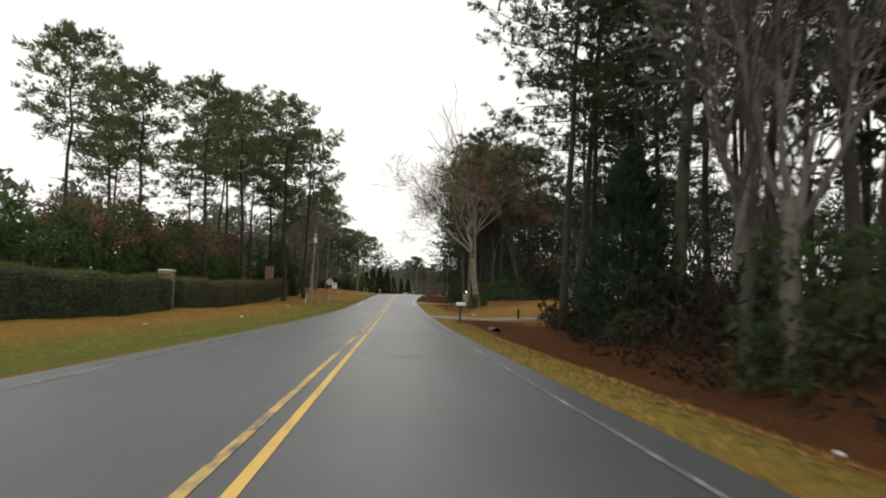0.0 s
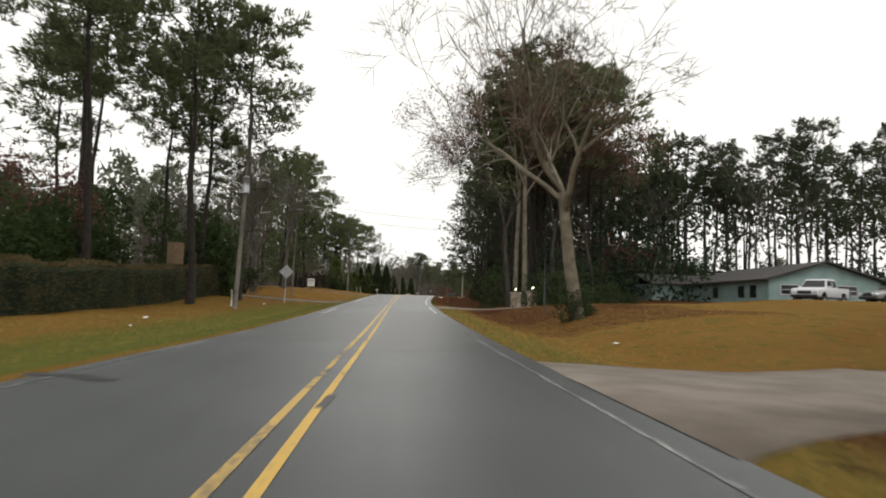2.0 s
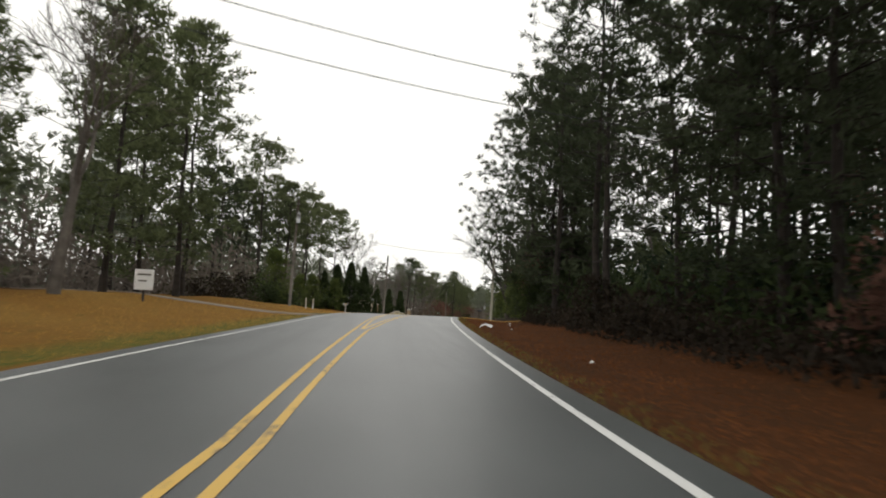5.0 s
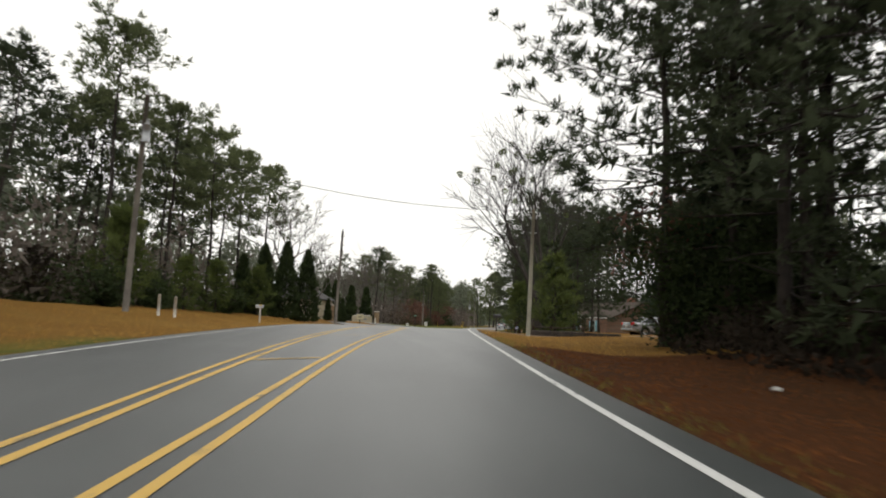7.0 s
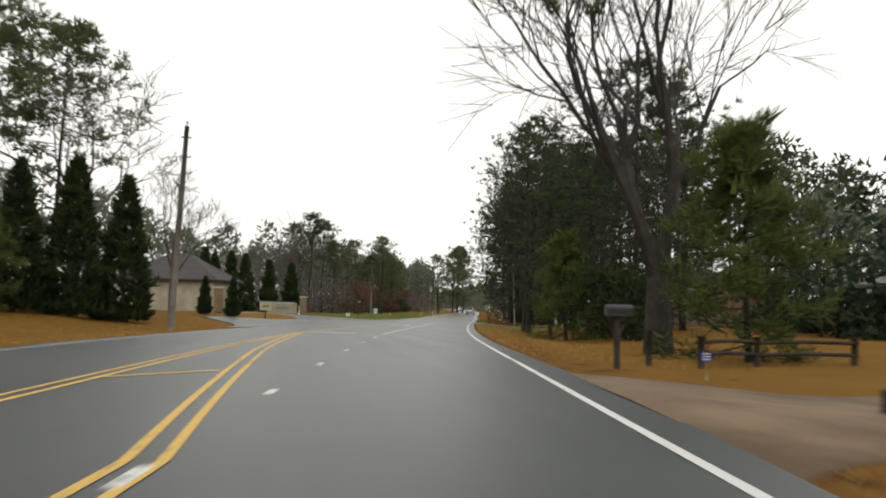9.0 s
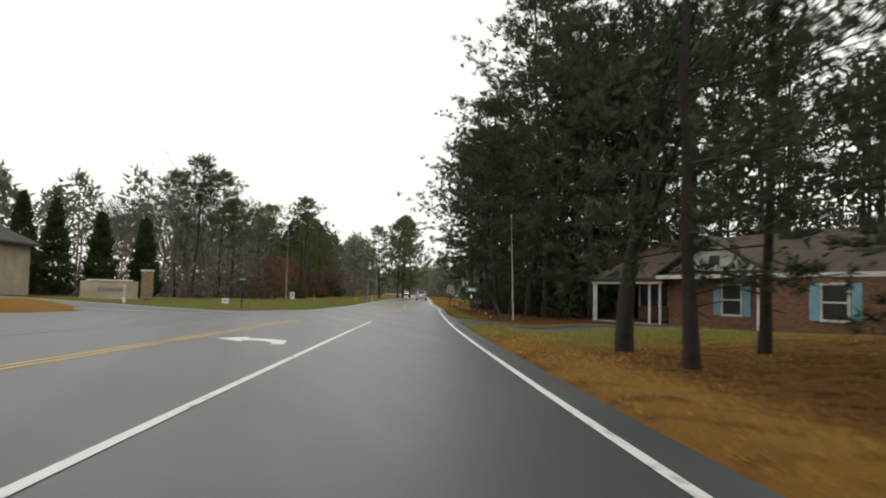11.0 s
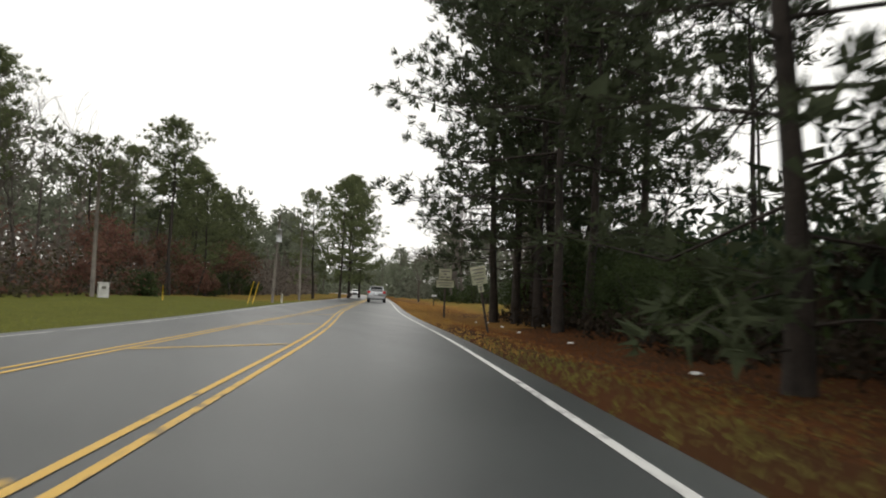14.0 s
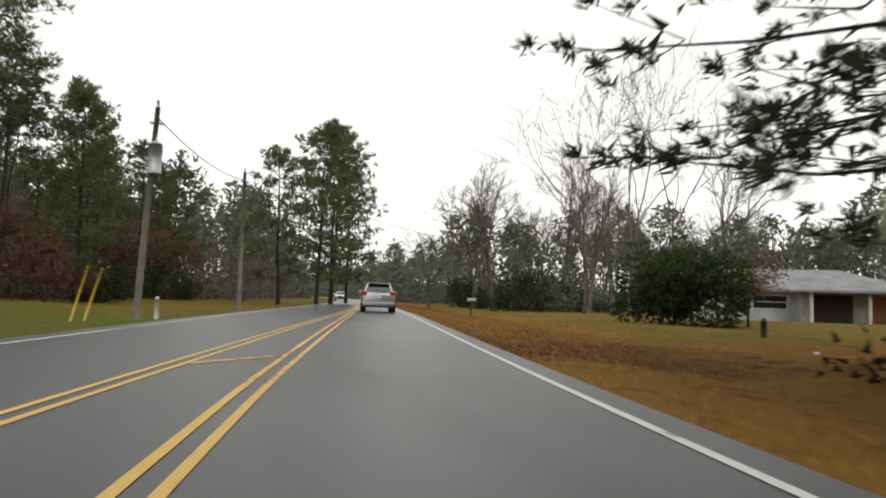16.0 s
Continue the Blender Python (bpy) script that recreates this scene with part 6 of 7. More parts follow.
def gable_roof(L0, L1, W0, W1, eave, ridge, mat, over=.4, thick=.12):
    """A gabled roof with its ridge along x."""
    a, b, c, d, m = L0 - over, L1 + over, W0 - over, W1 + over, (W0 + W1) / 2
    dz = (ridge - eave) / (m - W0) * over
    g = Geo()
    v = [(a, c, eave - dz), (b, c, eave - dz), (b, m, ridge), (a, m, ridge), (a, d, eave - dz), (b, d, eave - dz)]
    v += [(x, y, z + thick) for x, y, z in v]
    g.add(v, [(6, 7, 8, 9), (9, 8, 11, 10), (3, 2, 1, 0), (4, 5, 2, 3), (0, 1, 7, 6), (5, 4, 10, 11), (0, 6, 9, 3), (3, 9, 10, 4), (1, 2, 8, 7), (2, 5, 11, 8)])
    return g.mesh("roof", mat)


def hip_roof(L0, L1, W0, W1, eave, ridge, mat, over=.45):
    a, b, c, d, m = L0 - over, L1 + over, W0 - over, W1 + over, (W0 + W1) / 2
    h = m - c
    v = [(a, c, eave), (b, c, eave), (b, d, eave), (a, d, eave), (a + h, m, ridge), (b - h, m, ridge)]
    v += [(x, y, eave - .16) for x, y, z in v[:4]]
    return Geo().add(v, [(0, 1, 5, 4), (2, 3, 4, 5)]).add(v, [(1, 2, 5), (3, 0, 4)]).add(v, [(0, 6, 7, 1), (1, 7, 8, 2), (2, 8, 9, 3), (3, 9, 6, 0), (9, 8, 7, 6)]).mesh("roof", mat)


def gable_wall(L, W0, W1, eave, ridge, mat, thick=.12):
    m = (W0 + W1) / 2
    v = [(L, W0, eave), (L, W1, eave), (L, m, ridge)]
    v += [(x + thick, y, z) for x, y, z in v]
    return Geo().add(v, [(0, 1, 4, 3), (1, 2, 5, 4), (2, 0, 3, 5)]).add(v, [(2, 1, 0), (3, 4, 5)]).mesh("gable", mat)


def siding(parent, x0, x1, z0, z1, y, mat, step=.22):
    """Lapped boards on a wall."""
    z = z0
    while z < z1 - .02:
        b = Geo().add([(x0, y - .03, z), (x1, y - .03, z), (x1, y - .008, min(z + step, z1)), (x0, y - .008, min(z + step, z1)), (x0, y, z), (x1, y, z)], [(0, 1, 2, 3), (4, 5, 1, 0)])
        part("board", b.mesh("board", mat), parent)
        z += step


# pale green ranch house beyond the brown lawn: one long side and a broad gable
ranch = thing("ranch_house", "low pale green ranch house with a dark roof", "house", 30.1, 92.4, 1.35, rz=-2)
part("wall", soft_box("wall", 0, 9.2, 0, 17, -.5, 2.5, SIDING, .01), ranch)
r_roof = gable_roof(0, 17, 0, 9.2, 2.5, 3.9, ROOF_DARK, .5)
part("roof", r_roof, ranch, m=Matrix.Translation((9.2, 0, 0)) @ Matrix.Rotation(radians(90), 4, "Z"))
gw = part("gable", gable_wall(0, 0, 9.2, 2.5, 3.85, SIDING), ranch, m=Matrix.Translation((9.2, .02, 0)) @ Matrix.Rotation(radians(90), 4, "Z"))
window(ranch, 1.0, 2.4, 1.3, 2.0, -.02)
window(ranch, 5.6, 7.2, 1.3, 2.0, -.02)
siding(ranch, 0, 9.2, .1, 2.45, -.01, SIDING, .3)
for a in (2.0, 4.2, 9.5):
    part("side_window", soft_box("side_window", -.05, -.01, a, a + 1.1, 1.0, 2.0, GLASS, .005), ranch, "dark window on the long wall")
sw = thing("porch_wing", "pale green house wing with dark windows", "house", 31.2, 109.8, 1.55, rz=0)
part("wall", soft_box("wall", -4, 8.5, .2, 8, -.5, 2.3, SIDING, .01), sw)
part("roof", gable_roof(-4, 8.5, .2, 8, 2.3, 3.3, ROOF_DARK, .4), sw)

# cream house behind the timber border
h2 = thing("cream_house", "low cream and dark brown house with grey roof", "house", 33.0, 190.8, 2.5, rz=-20)
part("wall", soft_box("wall", 0, 15, .6, 9, -.4, 2.45, DARK_WALL, .01), h2)
for a in (.35, 2.6, 4.5, 8.2, 9.4, 12):
    part("wall_panel", soft_box("wall_panel", a, a + .9, .52, .6, -.3, 2.4, CREAM_WALL, .01), h2)
for a in (3.55, 5.6, 10.4):
    window(h2, a, a + .85, .7, 2.1, .6, frame_mat=DARK_WALL)
part("roof", hip_roof(0, 15, 0, 9, 2.5, 4.6, ROOF_GREY, .6), h2)
part("porch_roof", gable_roof(8, 15, -2.6, 2.6, 2.35, 3.4, ROOF_GREY, .3), h2)
for a in (8.2, 11.5, 14.8):
    part("porch_post", soft_box("porch_post", a - .12, a + .12, -2.5, -2.26, -.4, 2.4, CREAM_WALL, .01), h2)

# brick house with a long porch
bh = thing("brick_house", "red brick house with blue shutters and long porch", "house", 35.86, 219.56, 1.75, rz=97.8)
for x0, x1, y0 in ((0, 7.2, 0.0), (7.2, 13.6, 0.9), (13.6, 19.0, 3.4)):
    part("wall", soft_box("wall", x0, x1, -10, -y0, -.4, 2.5, BRICK, .005), bh)
part("roof", gable_roof(-.2, 18.6, -10, -.6, 2.5, 4.6, ROOF_BROWN, .5), bh)
for a in (0, 18.4):
    part("gable", gable_wall(a, -10, -.6, 2.5, 4.57, BRICK), bh, "red brick gable end")
face = part("front_trim", soft_box("front_trim", 0, 13.5, -.05, .03, 2.32, 2.5, TRIM, .01), bh)
for x0, yy in ((3.2, 0.0), (9.0, -.9)):
    w = part("window_bay", soft_box("window_bay", x0 - .05, x0 + 1.05, yy, yy + .02, .75, 2.0, GLASS, 0), bh, "dark sash window")
    for a, b, c, d in ((x0 - .12, x0 - .02, .65, 2.1), (x0 + 1.02, x0 + 1.12, .65, 2.1), (x0 - .12, x0 + 1.12, .62, .72), (x0 - .12, x0 + 1.12, 2.02, 2.12), (x0, x0 + 1.0, 1.33, 1.4)):
        part("frame", soft_box("frame", a, b, yy, yy + .06, c, d, TRIM, .008), w)
    for a in (x0 - .58, x0 + 1.16):
        part("shutter", soft_box("shutter", a, a + .42, yy, yy + .05, .65, 2.1, SHUTTER, .01), bh, "faded blue shutter")
gb = Geo().add([(6.9, -.75, 2.5), (13.9, -.75, 2.5), (10.4, -.75, 4.1), (6.9, -.9, 2.5), (13.9, -.9, 2.5), (10.4, -.9, 4.1)], [(0, 2, 5, 3), (2, 1, 4, 5), (1, 0, 3, 4)])
gb.add([(6.9, -.75, 2.5), (13.9, -.75, 2.5), (10.4, -.75, 4.1)], [(2, 1, 0)])
part("gable", gb.mesh("gable", TRIM), bh, "white boarded gable")
part("gable_vent", soft_box("gable_vent", 10.1, 10.7, -.76, -.7, 2.95, 3.4, DARK_METAL, .01), bh)
cross = gable_roof(-6, .4, -3.5, 3.5, 2.5, 4.15, ROOF_BROWN, .25)
part("gable_roof", cross, bh, m=Matrix.Translation((10.4, -.9, .02)) @ Matrix.Rotation(radians(90), 4, "Z"))
por = Geo().add([(13.3, -.2, 2.35), (19.3, -.2, 2.35), (19.3, -4.5, 3.1), (13.3, -4.5, 3.1), (13.3, -.2, 2.22), (19.3, -.2, 2.22), (19.3, -4.5, 2.9), (13.3, -4.5, 2.9)],
                [(3, 2, 1, 0), (4, 5, 6, 7), (0, 1, 5, 4), (1, 2, 6, 5), (2, 3, 7, 6), (3, 0, 4, 7)])
part("porch_roof", por.mesh("porch_roof", ROOF_BROWN), bh, "low brown porch roof")
part("porch_beam", soft_box("porch_beam", 13.4, 19.2, -.42, -.26, 2.08, 2.24, TRIM, .01), bh)
part("porch_floor", soft_box("porch_floor", 13.6, 19.1, -3.4, -.2, -.4, .06, CONCRETE, .02), bh)
for a in (13.6, 14.4, 16.4, 18.9, 19.1):
    part("porch_post", soft_box("porch_post", a - .05, a + .05, -.4, -.3, 0, 2.1, TRIM, .01), bh)
d = part("front_door", soft_box("front_door", 14.6, 15.5, -3.4, -3.34, .06, 2.1, TRIM, .01), bh, "white panelled door")
part("door_glass", soft_box("door_glass", 14.75, 15.35, -3.34, -3.325, 1.1, 1.9, GLASS, 0), d)
w = part("window_bay", soft_box("window_bay", 16.4, 18.8, -3.4, -3.37, .95, 1.9, GLASS, 0), bh, "triple dark porch window")
for a in (16.4, 17.2, 18.0, 18.8):
    part("frame", soft_box("frame", a - .05, a + .05, -3.4, -3.33, .85, 2.0, TRIM, .008), w)
part("downpipe", rod("downpipe", [(7.15, .1, 0), (7.15, .1, 2.4)], .05, TRIM, 6), bh)
part("chimney", soft_box("chimney", 3.4, 4.5, -6.2, -5.4, 3, 5.3, BRICK, .01), bh)

# white house past the woods
wh = thing("white_house", "weathered white bungalow with pale grey roof", "house", 67.5, 320.5, 1.45, rz=-34)
part("wall", soft_box("wall", 0, 8, 0, 8, -.4, 2.3, WHITE_SIDING, .01), wh)
part("wall", soft_box("wall", 8, 16, -1.6, 8, -.4, 2.2, WHITE_SIDING, .01), wh)
siding(wh, 0, 8, 0, 2.25, -.005, WHITE_SIDING)
part("roof", hip_roof(0, 16, 0, 8, 2.35, 4.0, ROOF_GREY, .5), wh)
part("porch_roof", hip_roof(7.8, 16, -3.6, 4, 2.3, 3.4, ROOF_GREY, .3), wh)
for a, b in ((.8, 1.8), (3.4, 4.4), (5.2, 7.4)):
    window(wh, a, b, 1.0, 1.9, -.02)
# Flat dark slab on the wall, drawn for the shade inside the porch
part("porch_opening", soft_box("porch_opening", 8.6, 11.2, -1.68, -1.6, .1, 2.0, DARK_WALL, 0), wh, "dark panel painted as the shaded open porch")
part("door", soft_box("door", 12.2, 14.6, -1.68, -1.6, -.1, 2.0, DOOR, .01), wh, "orange-brown garage door")
for a in (8.2, 11.7):
    part("porch_post", soft_box("porch_post", a - .1, a + .1, -3.4, -3.2, -.4, 2.3, TRIM, .01), wh)

# beige house behind the cypresses
lh = thing("beige_house", "two-storey beige house with dark hip roof", "house", -12.5, 250.5, 2.4, rz=-12)
part("wall", soft_box("wall", 0, 11, 0, 9, -.5, 3.4, BEIGE_WALL, .01), lh)
part("roof", hip_roof(0, 11, 0, 9, 3.5, 6.6, ROOF_DARK, .5), lh)
window(lh, 2.5, 3.6, 1.2, 2.6, 0)


# ---- vehicles ----
CAR_SILVER = plain("silver_car_paint", (0.36, 0.37, 0.38), 0.25, 0.5)
CAR_WHITE = plain("white_car_paint", (0.68, 0.69, 0.70), 0.3)
CAR_GLASS = plain("tinted_car_glass", (0.012, 0.014, 0.016), 0.06)
TYRE = plain("tyre_rubber", (0.02, 0.02, 0.021), 0.85)
RIM = plain("alloy_rim", (0.45, 0.46, 0.47), 0.35, 0.8)
TAIL = plain("red_tail_lamp", (0.42, 0.02, 0.02), 0.2)
HEADLAMP = plain("clear_headlamp", (0.6, 0.62, 0.64), 0.1)
BUMPER = plain("black_bumper_plastic", (0.02, 0.02, 0.022), 0.6)
PLATE = plain("pale_number_plate", (0.6, 0.62, 0.64), 0.5)


def loft(sections, mat, name, closed=True):
    """A skin through cross-sections of equal counts."""
    n = len(sections[0])
    g = Geo().add(np.concatenate(sections), [[k * n + i, k * n + (i + 1) % n, (k + 1) * n + (i + 1) % n, (k + 1) * n + i] for k in range(len(sections) - 1) for i in range(n)])
    g.f += [list(range(n))[::-1], [(len(sections) - 1) * n + i for i in range(n)]]
    g.m += [0, 0]
    return g.mesh(name, mat, flat=False)


def slab(y, w, z0, z1, r=.16, n=4):
    """A rounded cross-section at y."""
    pts = []
    for cx, cz, a0 in ((w - r, z1 - r, 0), (-w + r, z1 - r, 90), (-w + r, z0 + r, 180), (w - r, z0 + r, 270)):
        for k in range(n):
            a = radians(a0 + 90 * k / (n - 1))
            pts.append((cx + r * math.cos(a), y, cz + r * math.sin(a)))
    return np.array(pts)


def quad_pane(name, pts, mat, parent, label=""):
    return part(name, Geo().add(pts, [list(range(len(pts)))]).mesh(name, mat), parent, label)


def vehicle(name, label, x, y, rz, paint, body, cabin, wheels, wide, wheel_r=.31, belt=.9, lamp_z=.8, doors=(), z=None):
    """Body rows (y, half width, bottom, top); cabin (rear base, rear roof, front roof, front base, half width at belt and roof, roof height)."""
    v = thing(name, label, "car" if name != "pickup_truck" else "truck", x, y, z, rz)
    tail_y, nose_y = body[0][0], body[-1][0]
    part("body", loft([slab(a, w, b, t, min(.14, (t - b) * .45)) for a, w, b, t in body], paint, "body"), v)
    y0, y1, y2, y3, wb, wr, zr = cabin
    low = belt - .04
    half = lambda zz: wb + (wr - wb) * (zz - low) / (zr - low)
    bm = bmesh.new()
    mid = (y1 + y2) / 2
    prof_ = [(y0, low), (y1, zr - .04), (mid, zr), (y2, zr - .03), (y3, low)]
    lf, rt = ([bm.verts.new((sg * (half(zz) if zz < zr - .1 else wr), yy, zz)) for yy, zz in prof_] for sg in (-1, 1))
    for i in range(4):
        bm.faces.new((lf[i], lf[i + 1], rt[i + 1], rt[i]))
    bm.faces.new(lf[::-1])
    bm.faces.new(rt)
    bm.faces.new((lf[4], lf[0], rt[0], rt[4]))
    bmesh.ops.bevel(bm, geom=bm.edges[:], offset=.05, segments=2, affect="EDGES", profile=.5)
    bmesh.ops.recalc_face_normals(bm, faces=bm.faces[:])
    me = bpy.data.meshes.new("cabin")
    bm.to_mesh(me)
    bm.free()
    me.materials.append(paint)
    part("cabin", me, v)
    back = lambda k: y0 + (y1 - y0) * k
    fore = lambda k: y3 + (y2 - y3) * k
    hh = lambda k: low + (zr - .035 - low) * k
    lo_k, hi_k = .16, .86
    o = .012
    quad_pane("rear_window", [(-half(hh(lo_k)) + .1, back(lo_k) - o, hh(lo_k) + o), (half(hh(lo_k)) - .1, back(lo_k) - o, hh(lo_k) + o), (wr - .07, back(hi_k) - o, hh(hi_k) + o), (-wr + .07, back(hi_k) - o, hh(hi_k) + o)], CAR_GLASS, v, "tinted rear window")
    quad_pane("windscreen", [(half(hh(lo_k)) - .08, fore(lo_k) + o, hh(lo_k) + o), (-half(hh(lo_k)) + .08, fore(lo_k) + o, hh(lo_k) + o), (-wr + .06, fore(hi_k) + o, hh(hi_k) + o), (wr - .06, fore(hi_k) + o, hh(hi_k) + o)], CAR_GLASS, v, "tinted windscreen")
    cuts = [back(lo_k) + .16] + [d_ for d_ in doors] + [fore(lo_k) - .14]
    tops = [back(hi_k) + .1] + [d_ for d_ in doors] + [fore(hi_k) - .06]
    for sg in (-1, 1):
        for i in range(len(cuts) - 1):
            pts = [(sg * (half(hh(lo_k)) + .008), cuts[i] + .03, hh(lo_k)), (sg * (half(hh(lo_k)) + .008), cuts[i + 1] - .03, hh(lo_k)),
                   (sg * (half(hh(hi_k)) + .008), tops[i + 1] - .03, hh(hi_k)), (sg * (half(hh(hi_k)) + .008), tops[i] + .03, hh(hi_k))]
            quad_pane("side_window", pts if sg > 0 else pts[::-1], CAR_GLASS, v, "tinted side window")
        for d_ in doors:
            part("door_handle", soft_box("door_handle", min(sg * wide, sg * (wide + .025)), max(sg * wide, sg * (wide + .025)), d_ - .28, d_ - .1, belt - .16, belt - .13, paint, .008), v)
        part("sill", soft_box("sill", min(sg * (wide - .1), sg * (wide + .006)), max(sg * (wide - .1), sg * (wide + .006)), wheels[0] + .4, wheels[1] - .4, body[2][2] - .02, body[2][2] + .1, BUMPER, .02), v)
        part("mirror", soft_box("mirror", min(sg * (wide - .04), sg * (wide + .16)), max(sg * (wide - .04), sg * (wide + .16)), fore(.1) - .35, fore(.1) - .23, belt, belt + .14, paint, .03), v)
        for a in wheels:
            part("wheel_arch", rod("wheel_arch", [(sg * (wide - .25), a, wheel_r + .02), (sg * (wide + .004), a, wheel_r + .02)], wheel_r * 1.17, BUMPER, 20), v)
            t = part("wheel", rod("wheel", [(sg * (wide - .2), a, wheel_r), (sg * (wide + .012), a, wheel_r)], wheel_r, TYRE, 18), v, "black tyre")
            part("rim", rod("rim", [(sg * (wide - .1), a, wheel_r), (sg * (wide + .025), a, wheel_r)], [wheel_r * .66, wheel_r * .55], RIM, 10), t)
        part("tail_light", soft_box("tail_light", min(sg * (wide - .3), sg * (wide - .03)), max(sg * (wide - .3), sg * (wide - .03)), tail_y - .02, tail_y + .2, lamp_z, lamp_z + .2, TAIL, .03), v, "red tail light")
        part("headlight", soft_box("headlight", min(sg * (wide - .42), sg * (wide - .06)), max(sg * (wide - .42), sg * (wide - .06)), nose_y - .22, nose_y + .01, lamp_z - .2, lamp_z - .03, HEADLAMP, .03), v, "clear headlight")
    part("rear_bumper", soft_box("rear_bumper", -wide + .05, wide - .05, tail_y - .07, tail_y + .1, body[1][2] + .04, body[1][2] + .24, paint if name != "pickup_truck" else GREY_METAL, .05), v)
    part("front_bumper", soft_box("front_bumper", -wide + .06, wide - .06, nose_y - .1, nose_y + .06, body[1][2] + .02, body[1][2] + .2, BUMPER, .04), v)
    part("grille", soft_box("grille", -wide * .5, wide * .5, nose_y - .05, nose_y + .02, lamp_z - .26, lamp_z - .02, BUMPER, .02), v)
    part("number_plate", soft_box("number_plate", -.16, .16, tail_y - .03, tail_y - .012, lamp_z - .12, lamp_z, PLATE, 0), v, "blank pale number plate")
    return v


hatch_body = [(-1.92, .76, .34, .9), (-1.86, .83, .28, .97), (-1.2, .85, .25, .97), (0, .86, .23, .95), (1.0, .85, .24, .93), (1.6, .8, .27, .84), (1.9, .66, .33, .7)]
lead = vehicle("hatchback_car", "silver hatchback with red tail lights on the road", *map(float, at(318.5, .75)), heading(318.5), CAR_SILVER, hatch_body, (-1.86, -1.5, .15, 1.1, .78, .58, 1.5), (-1.2, 1.2), .86, .3, .95, .84, (-.75, .1))
part("spoiler", soft_box("spoiler", -.52, .52, -1.74, -1.45, 1.43, 1.48, CAR_SILVER, .02), lead)
part("wiper", rod("wiper", [(-.05, -1.86, 1.06), (.3, -1.81, 1.12)], .012, BUMPER, 5), lead)
part("lower_valance", soft_box("lower_valance", -.55, .55, -2.0, -1.9, .26, .38, BUMPER, .03), lead)
sedan_body = [(-2.42, .72, .40, .94), (-2.36, .85, .32, 1.02), (-1.5, .9, .26, 1.0), (0, .91, .24, .95), (1.2, .9, .26, .92), (1.9, .84, .29, .84), (2.35, .66, .36, .7)]
sedan_cabin = (-1.95, -.95, .25, 1.3, .8, .58, 1.45)
def sedan(label, x, y, rz, paint):
    return vehicle("sedan_car", label, x, y, rz, paint, sedan_body, sedan_cabin, (-1.4, 1.4), .9, .33, .96, .8, (-.35,))


sedan("silver sedan parked on a gravel drive", 25.9, 182.6, -85, CAR_SILVER)
sedan("silver sedan parked beside a white pickup", 35.6, 85.2, 92, CAR_SILVER)
pick_body = [(-3.1, .9, .55, .85), (-3.0, .98, .5, .88), (-1.0, 1.0, .46, .9), (-.95, 1.0, .46, 1.2), (1.25, 1.0, .46, 1.2), (2.7, .97, .5, 1.17), (2.98, .9, .55, 1.08)]
truck = vehicle("pickup_truck", "white crew-cab pickup parked before a house", 32.0, 88.6, 128, CAR_WHITE, pick_body, (-1.0, -.86, .75, 1.4, .92, .74, 1.92), (-1.9, 1.9), 1.0, .42, 1.2, 1.0, (-.05,))
for x0, x1, y0_, y1_ in ((-1.0, -.9, -3.05, -.98), (.9, 1.0, -3.05, -.98), (-.9, .9, -3.08, -2.99)):
    part("bed_side" if x1 - x0 < .5 else "tailgate", soft_box("bed_side", x0, x1, y0_, y1_, .8, 1.26, CAR_WHITE, .03), truck)
far_x, far_y = at(395, -3.2)
sedan("white car far down the oncoming lane", float(far_x), float(far_y), heading(395) + 180, CAR_WHITE)


def bin_(x, y, rz):
    b = thing("wheeled_bin", "black wheeled bin standing by a drive", "bin", x, y, rz=rz, group="wheeled bins")
    part("tub", loft([slab(0, .26, 0, .01, .004)[:, [0, 2, 1]] * (1, 1, 0) + (0, 0, .04), np.stack([slab(0, .3, -.3, .3, .05)[:, 0], slab(0, .3, -.3, .3, .05)[:, 2], np.full(16, 1.0)], 1)], DARK_METAL, "tub"), b)
    part("lid", soft_box("lid", -.33, .33, -.36, .34, 1.0, 1.07, DARK_METAL, .03), b)
    part("handle", rod("handle", [(-.25, .36, .98), (.25, .36, .98)], .018, DARK_METAL), b)
    for sg in (-1, 1):
        part("wheel", rod("wheel", [(sg * .24, .28, .12), (sg * .3, .28, .12)], .12, TYRE, 12), b)
    part("emblem", soft_box("emblem", -.08, .08, -.315, -.3, .68, .84, SIGN_WHITE, 0), b)


bin_(25.9, 179.0, -20)
bin_(26.6, 178.4, -25)

# shaggy evergreen bush before the white house
bush = shrub_kind(350, "broad shaggy evergreen bush with a dark heart", EVERGREEN, r=3.2, h=3.9, count=5200, size=.3, name="evergreen_bush", group="", lumps=22)
bush.place(55.0, 305.5)
shrub_kind(352, "small round clipped shrub beside a house", EVERGREEN, r=.9, h=1.1, count=900, size=.12, name="round_shrub", group="").place(31.5, 182.2)
scatter(rust_trees, [(58.6, 304.5)], (.6, .6))
stake("timber_post", "old dark post stump in brown turf", 50.5, 295.5, .5, .1, POST_WOOD)

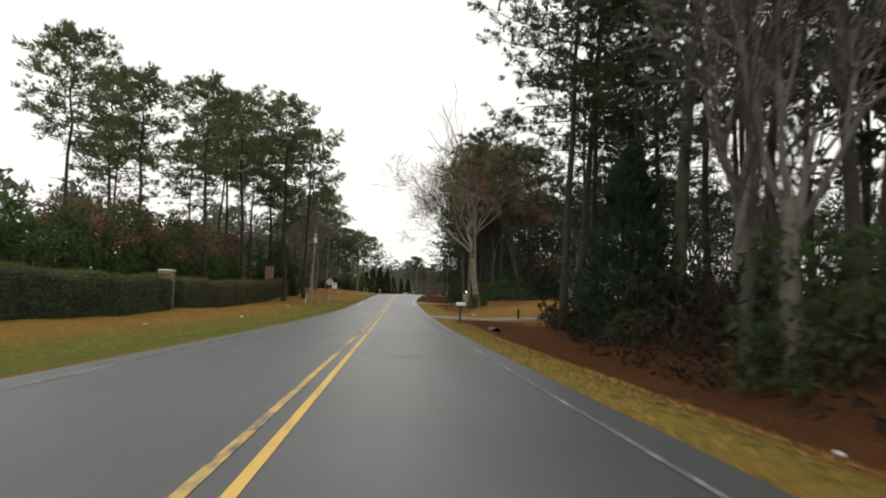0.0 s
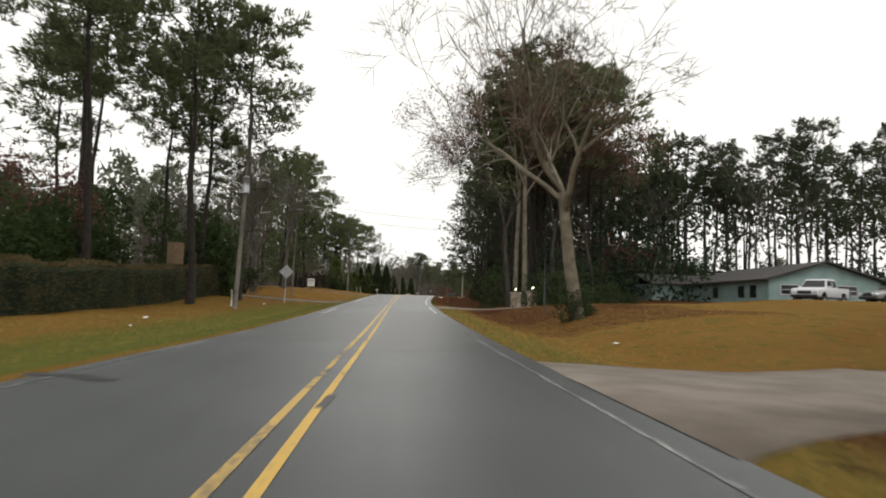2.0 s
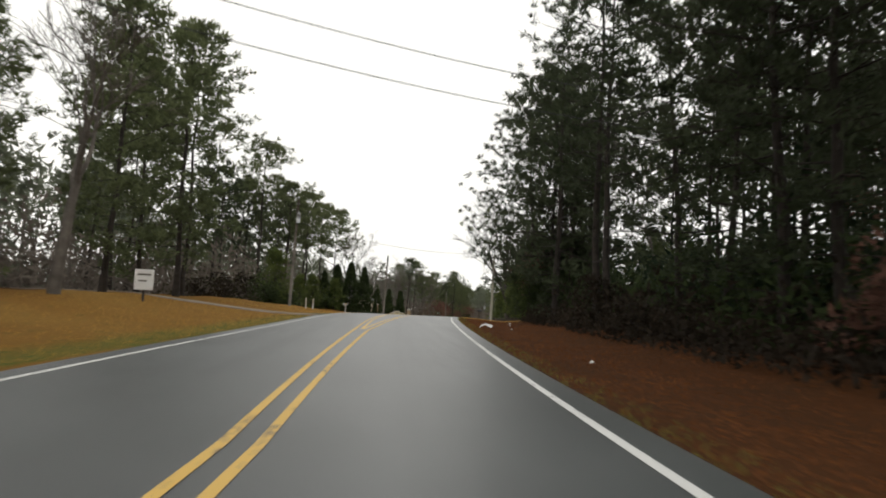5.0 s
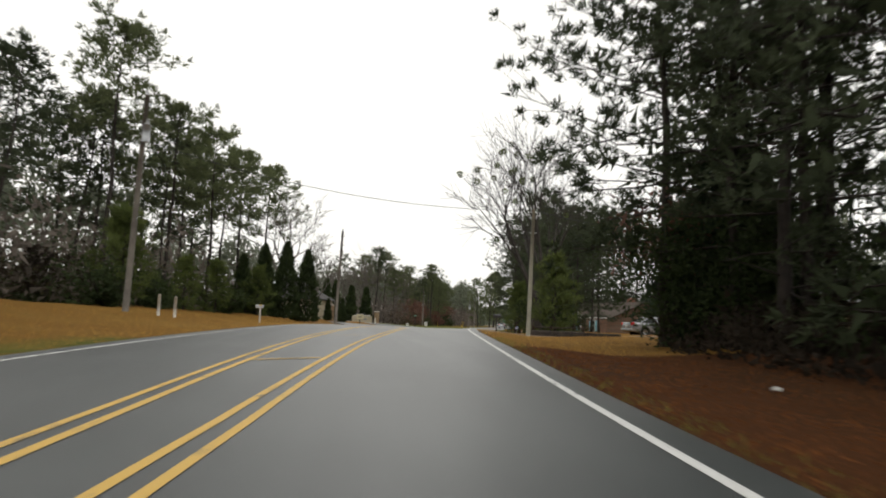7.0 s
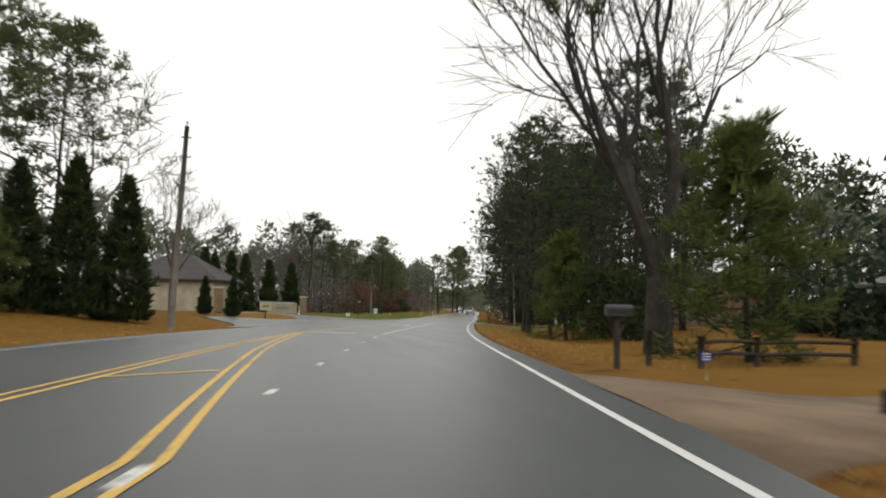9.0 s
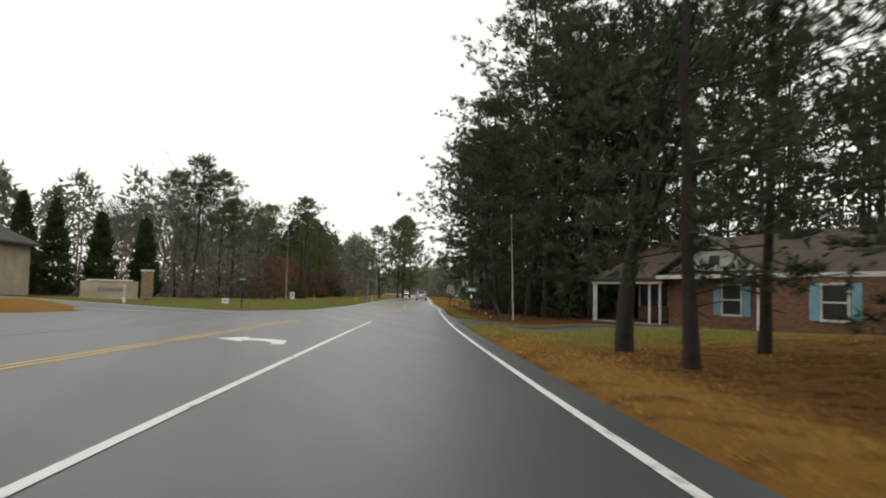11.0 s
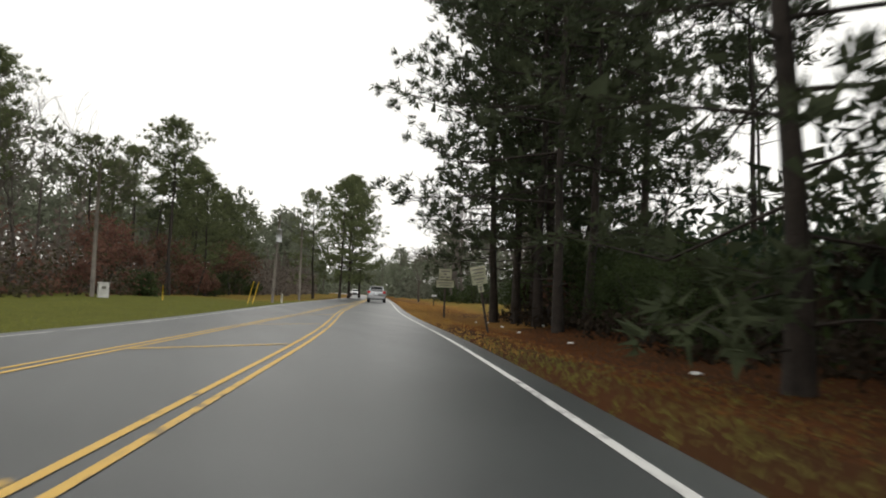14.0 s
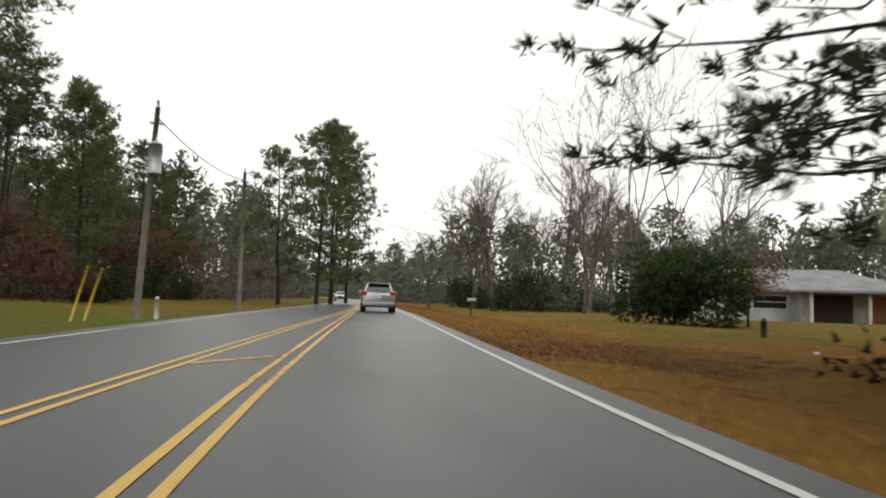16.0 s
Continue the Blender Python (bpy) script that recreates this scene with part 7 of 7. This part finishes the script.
# ---- litter and debris on the verges ----
for i, (x, y, r) in enumerate(((6.3, 128.8, .36), (10.1, 142.9, .16), (38.5, 278.7, .12), (38.3, 275.3, .12), (37.0, 271.0, .1), (40.6, 276.0, .14), (39.6, 279.8, .1), (6.9, 58.9, .12), (-8.6, 87.0, .14), (-9.4, 66.0, .12), (-7.9, 60.2, .1), (9.2, 138, .08),
                               (7.8, 130, .07), (30.6, 247.5, .1), (36.2, 266.0, .12), (34.0, 258.0, .16), (46.5, 290.0, .12), (5.8, 110, .1), (-8.2, 40.0, .12), (-9.5, 28.5, .14), (4.3, 6.6, .1))):
    rng = np.random.default_rng(i)
    g = Geo()
    a = np.linspace(0, 6.28, 8)[:-1]
    rr = r * rng.uniform(.6, 1.2, 7)
    v = np.r_[np.stack([np.cos(a) * rr, np.sin(a) * rr * .6, rng.uniform(0, max(.05, r * .45), 7)], 1), [[0, 0, max(.07, r * .55)]]]
    v = np.r_[v, v - (0, 0, .012)]
    g.add(v, [(k, (k + 1) % 7, 7) for k in range(7)] + [((k + 1) % 7 + 8, k + 8, 15) for k in range(7)])
    tagged(new("paper_litter", g.mesh("paper_litter", PAPER)), "crumpled white litter lying on the verge", "litter").matrix_basis = pose(x, y, ground(x, y) + .02, 0, 0, i * 47)
for x, y, L in ((23.9, 229.3, .5),):
    ob = tagged(new("fallen_branch", rod("fallen_branch", [(-L / 2, 0, .03), (0, .12, .08), (L / 2, -.05, .04)], [.024, .02, .008], POST_WOOD, 6)), "short black branch lying at the road's edge", "branch")
    ob.matrix_basis = pose(x, y, ground(x, y), 0, 0, x * 70)


# ---- grass and fallen needles, beyond counting ----
def turf(name, label, bands, seed, size, width, mat, upright=1.0, lift=-.03):
    rng = np.random.default_rng(seed)
    g = Geo()
    for s0, s1, side, a, b, per in bands:
        n = int((s1 - s0) * (b - a) * per)
        s = rng.uniform(s0, s1, n)
        off = a + (b - a) * rng.uniform(0, 1, n)**1.3
        u = asphalt_l(s) - off if side < 0 else asphalt_r(s) + off
        x, y = at(s, u)
        z = land(s, u) + lift
        d = rng.normal(size=(n, 3)) * (1, 1, .3) * .6 + (0, 0, upright)
        d /= np.linalg.norm(d, axis=1)[:, None]
        g.blades(np.stack([x, y, z], 1), d, size, width, rng)
    tagged(new(name, g.mesh(name, mat)), label, "grass", kind="stuff")


DRY_GRASS = leafy("dry_grass_blades", (0.52, 0.32, 0.09), (0.38, 0.22, 0.06), trans=.45, vary=.15)
GREEN_GRASS = leafy("green_grass_blades", (0.23, 0.24, 0.06), (0.16, 0.17, 0.04), trans=.45, vary=.15)
STRAW = leafy("fallen_needles", (0.20, 0.076, 0.024), (0.11, 0.042, 0.014), trans=.3, vary=.15)
turf("dry_grass", "dormant tan grass tufts on the verges", [(0, 96, -1, 1.2, 9, 16), (-2, 44, 1, .1, 2.4, 45), (50, 88, 1, .1, 12, 16), (102, 138, -1, .3, 11, 20), (145, 205, -1, .3, 9, 20), (152, 173, 1, .2, 8, 26), (184, 233, 1, .2, 10, 26), (290, 335, 1, .4, 12, 16), (262, 300, 1, .05, 1.8, 30), (296, 318, 1, .05, 4, 25)], 31, .075, .014, DRY_GRASS)
turf("green_grass", "damp green grass tufts on the verges", [(0, 96, -1, .05, 4.5, 50), (240, 320, -1, .1, 9, 22), (222, 262, 1, .3, 7, 22), (0, 42, 1, .05, 1.2, 30), (52, 60, 1, .05, 1.2, 30), (240, 268, 1, .02, 1.4, 40), (98, 160, 1, .02, .6, 50)], 32, .075, .014, GREEN_GRASS)
turf("pine_straw", "fallen red-brown needles and leaves on the verge", [(98, 152, 1, .15, 7, 55), (242, 278, 1, 1.1, 7, 55), (278, 296, 1, 1.1, 7, 6), (4, 44, 1, 2, 8, 40), (84, 98, 1, 2, 9, 30), (296, 330, 1, .2, 5, 30)], 33, .09, .016, STRAW, .12, -.02)
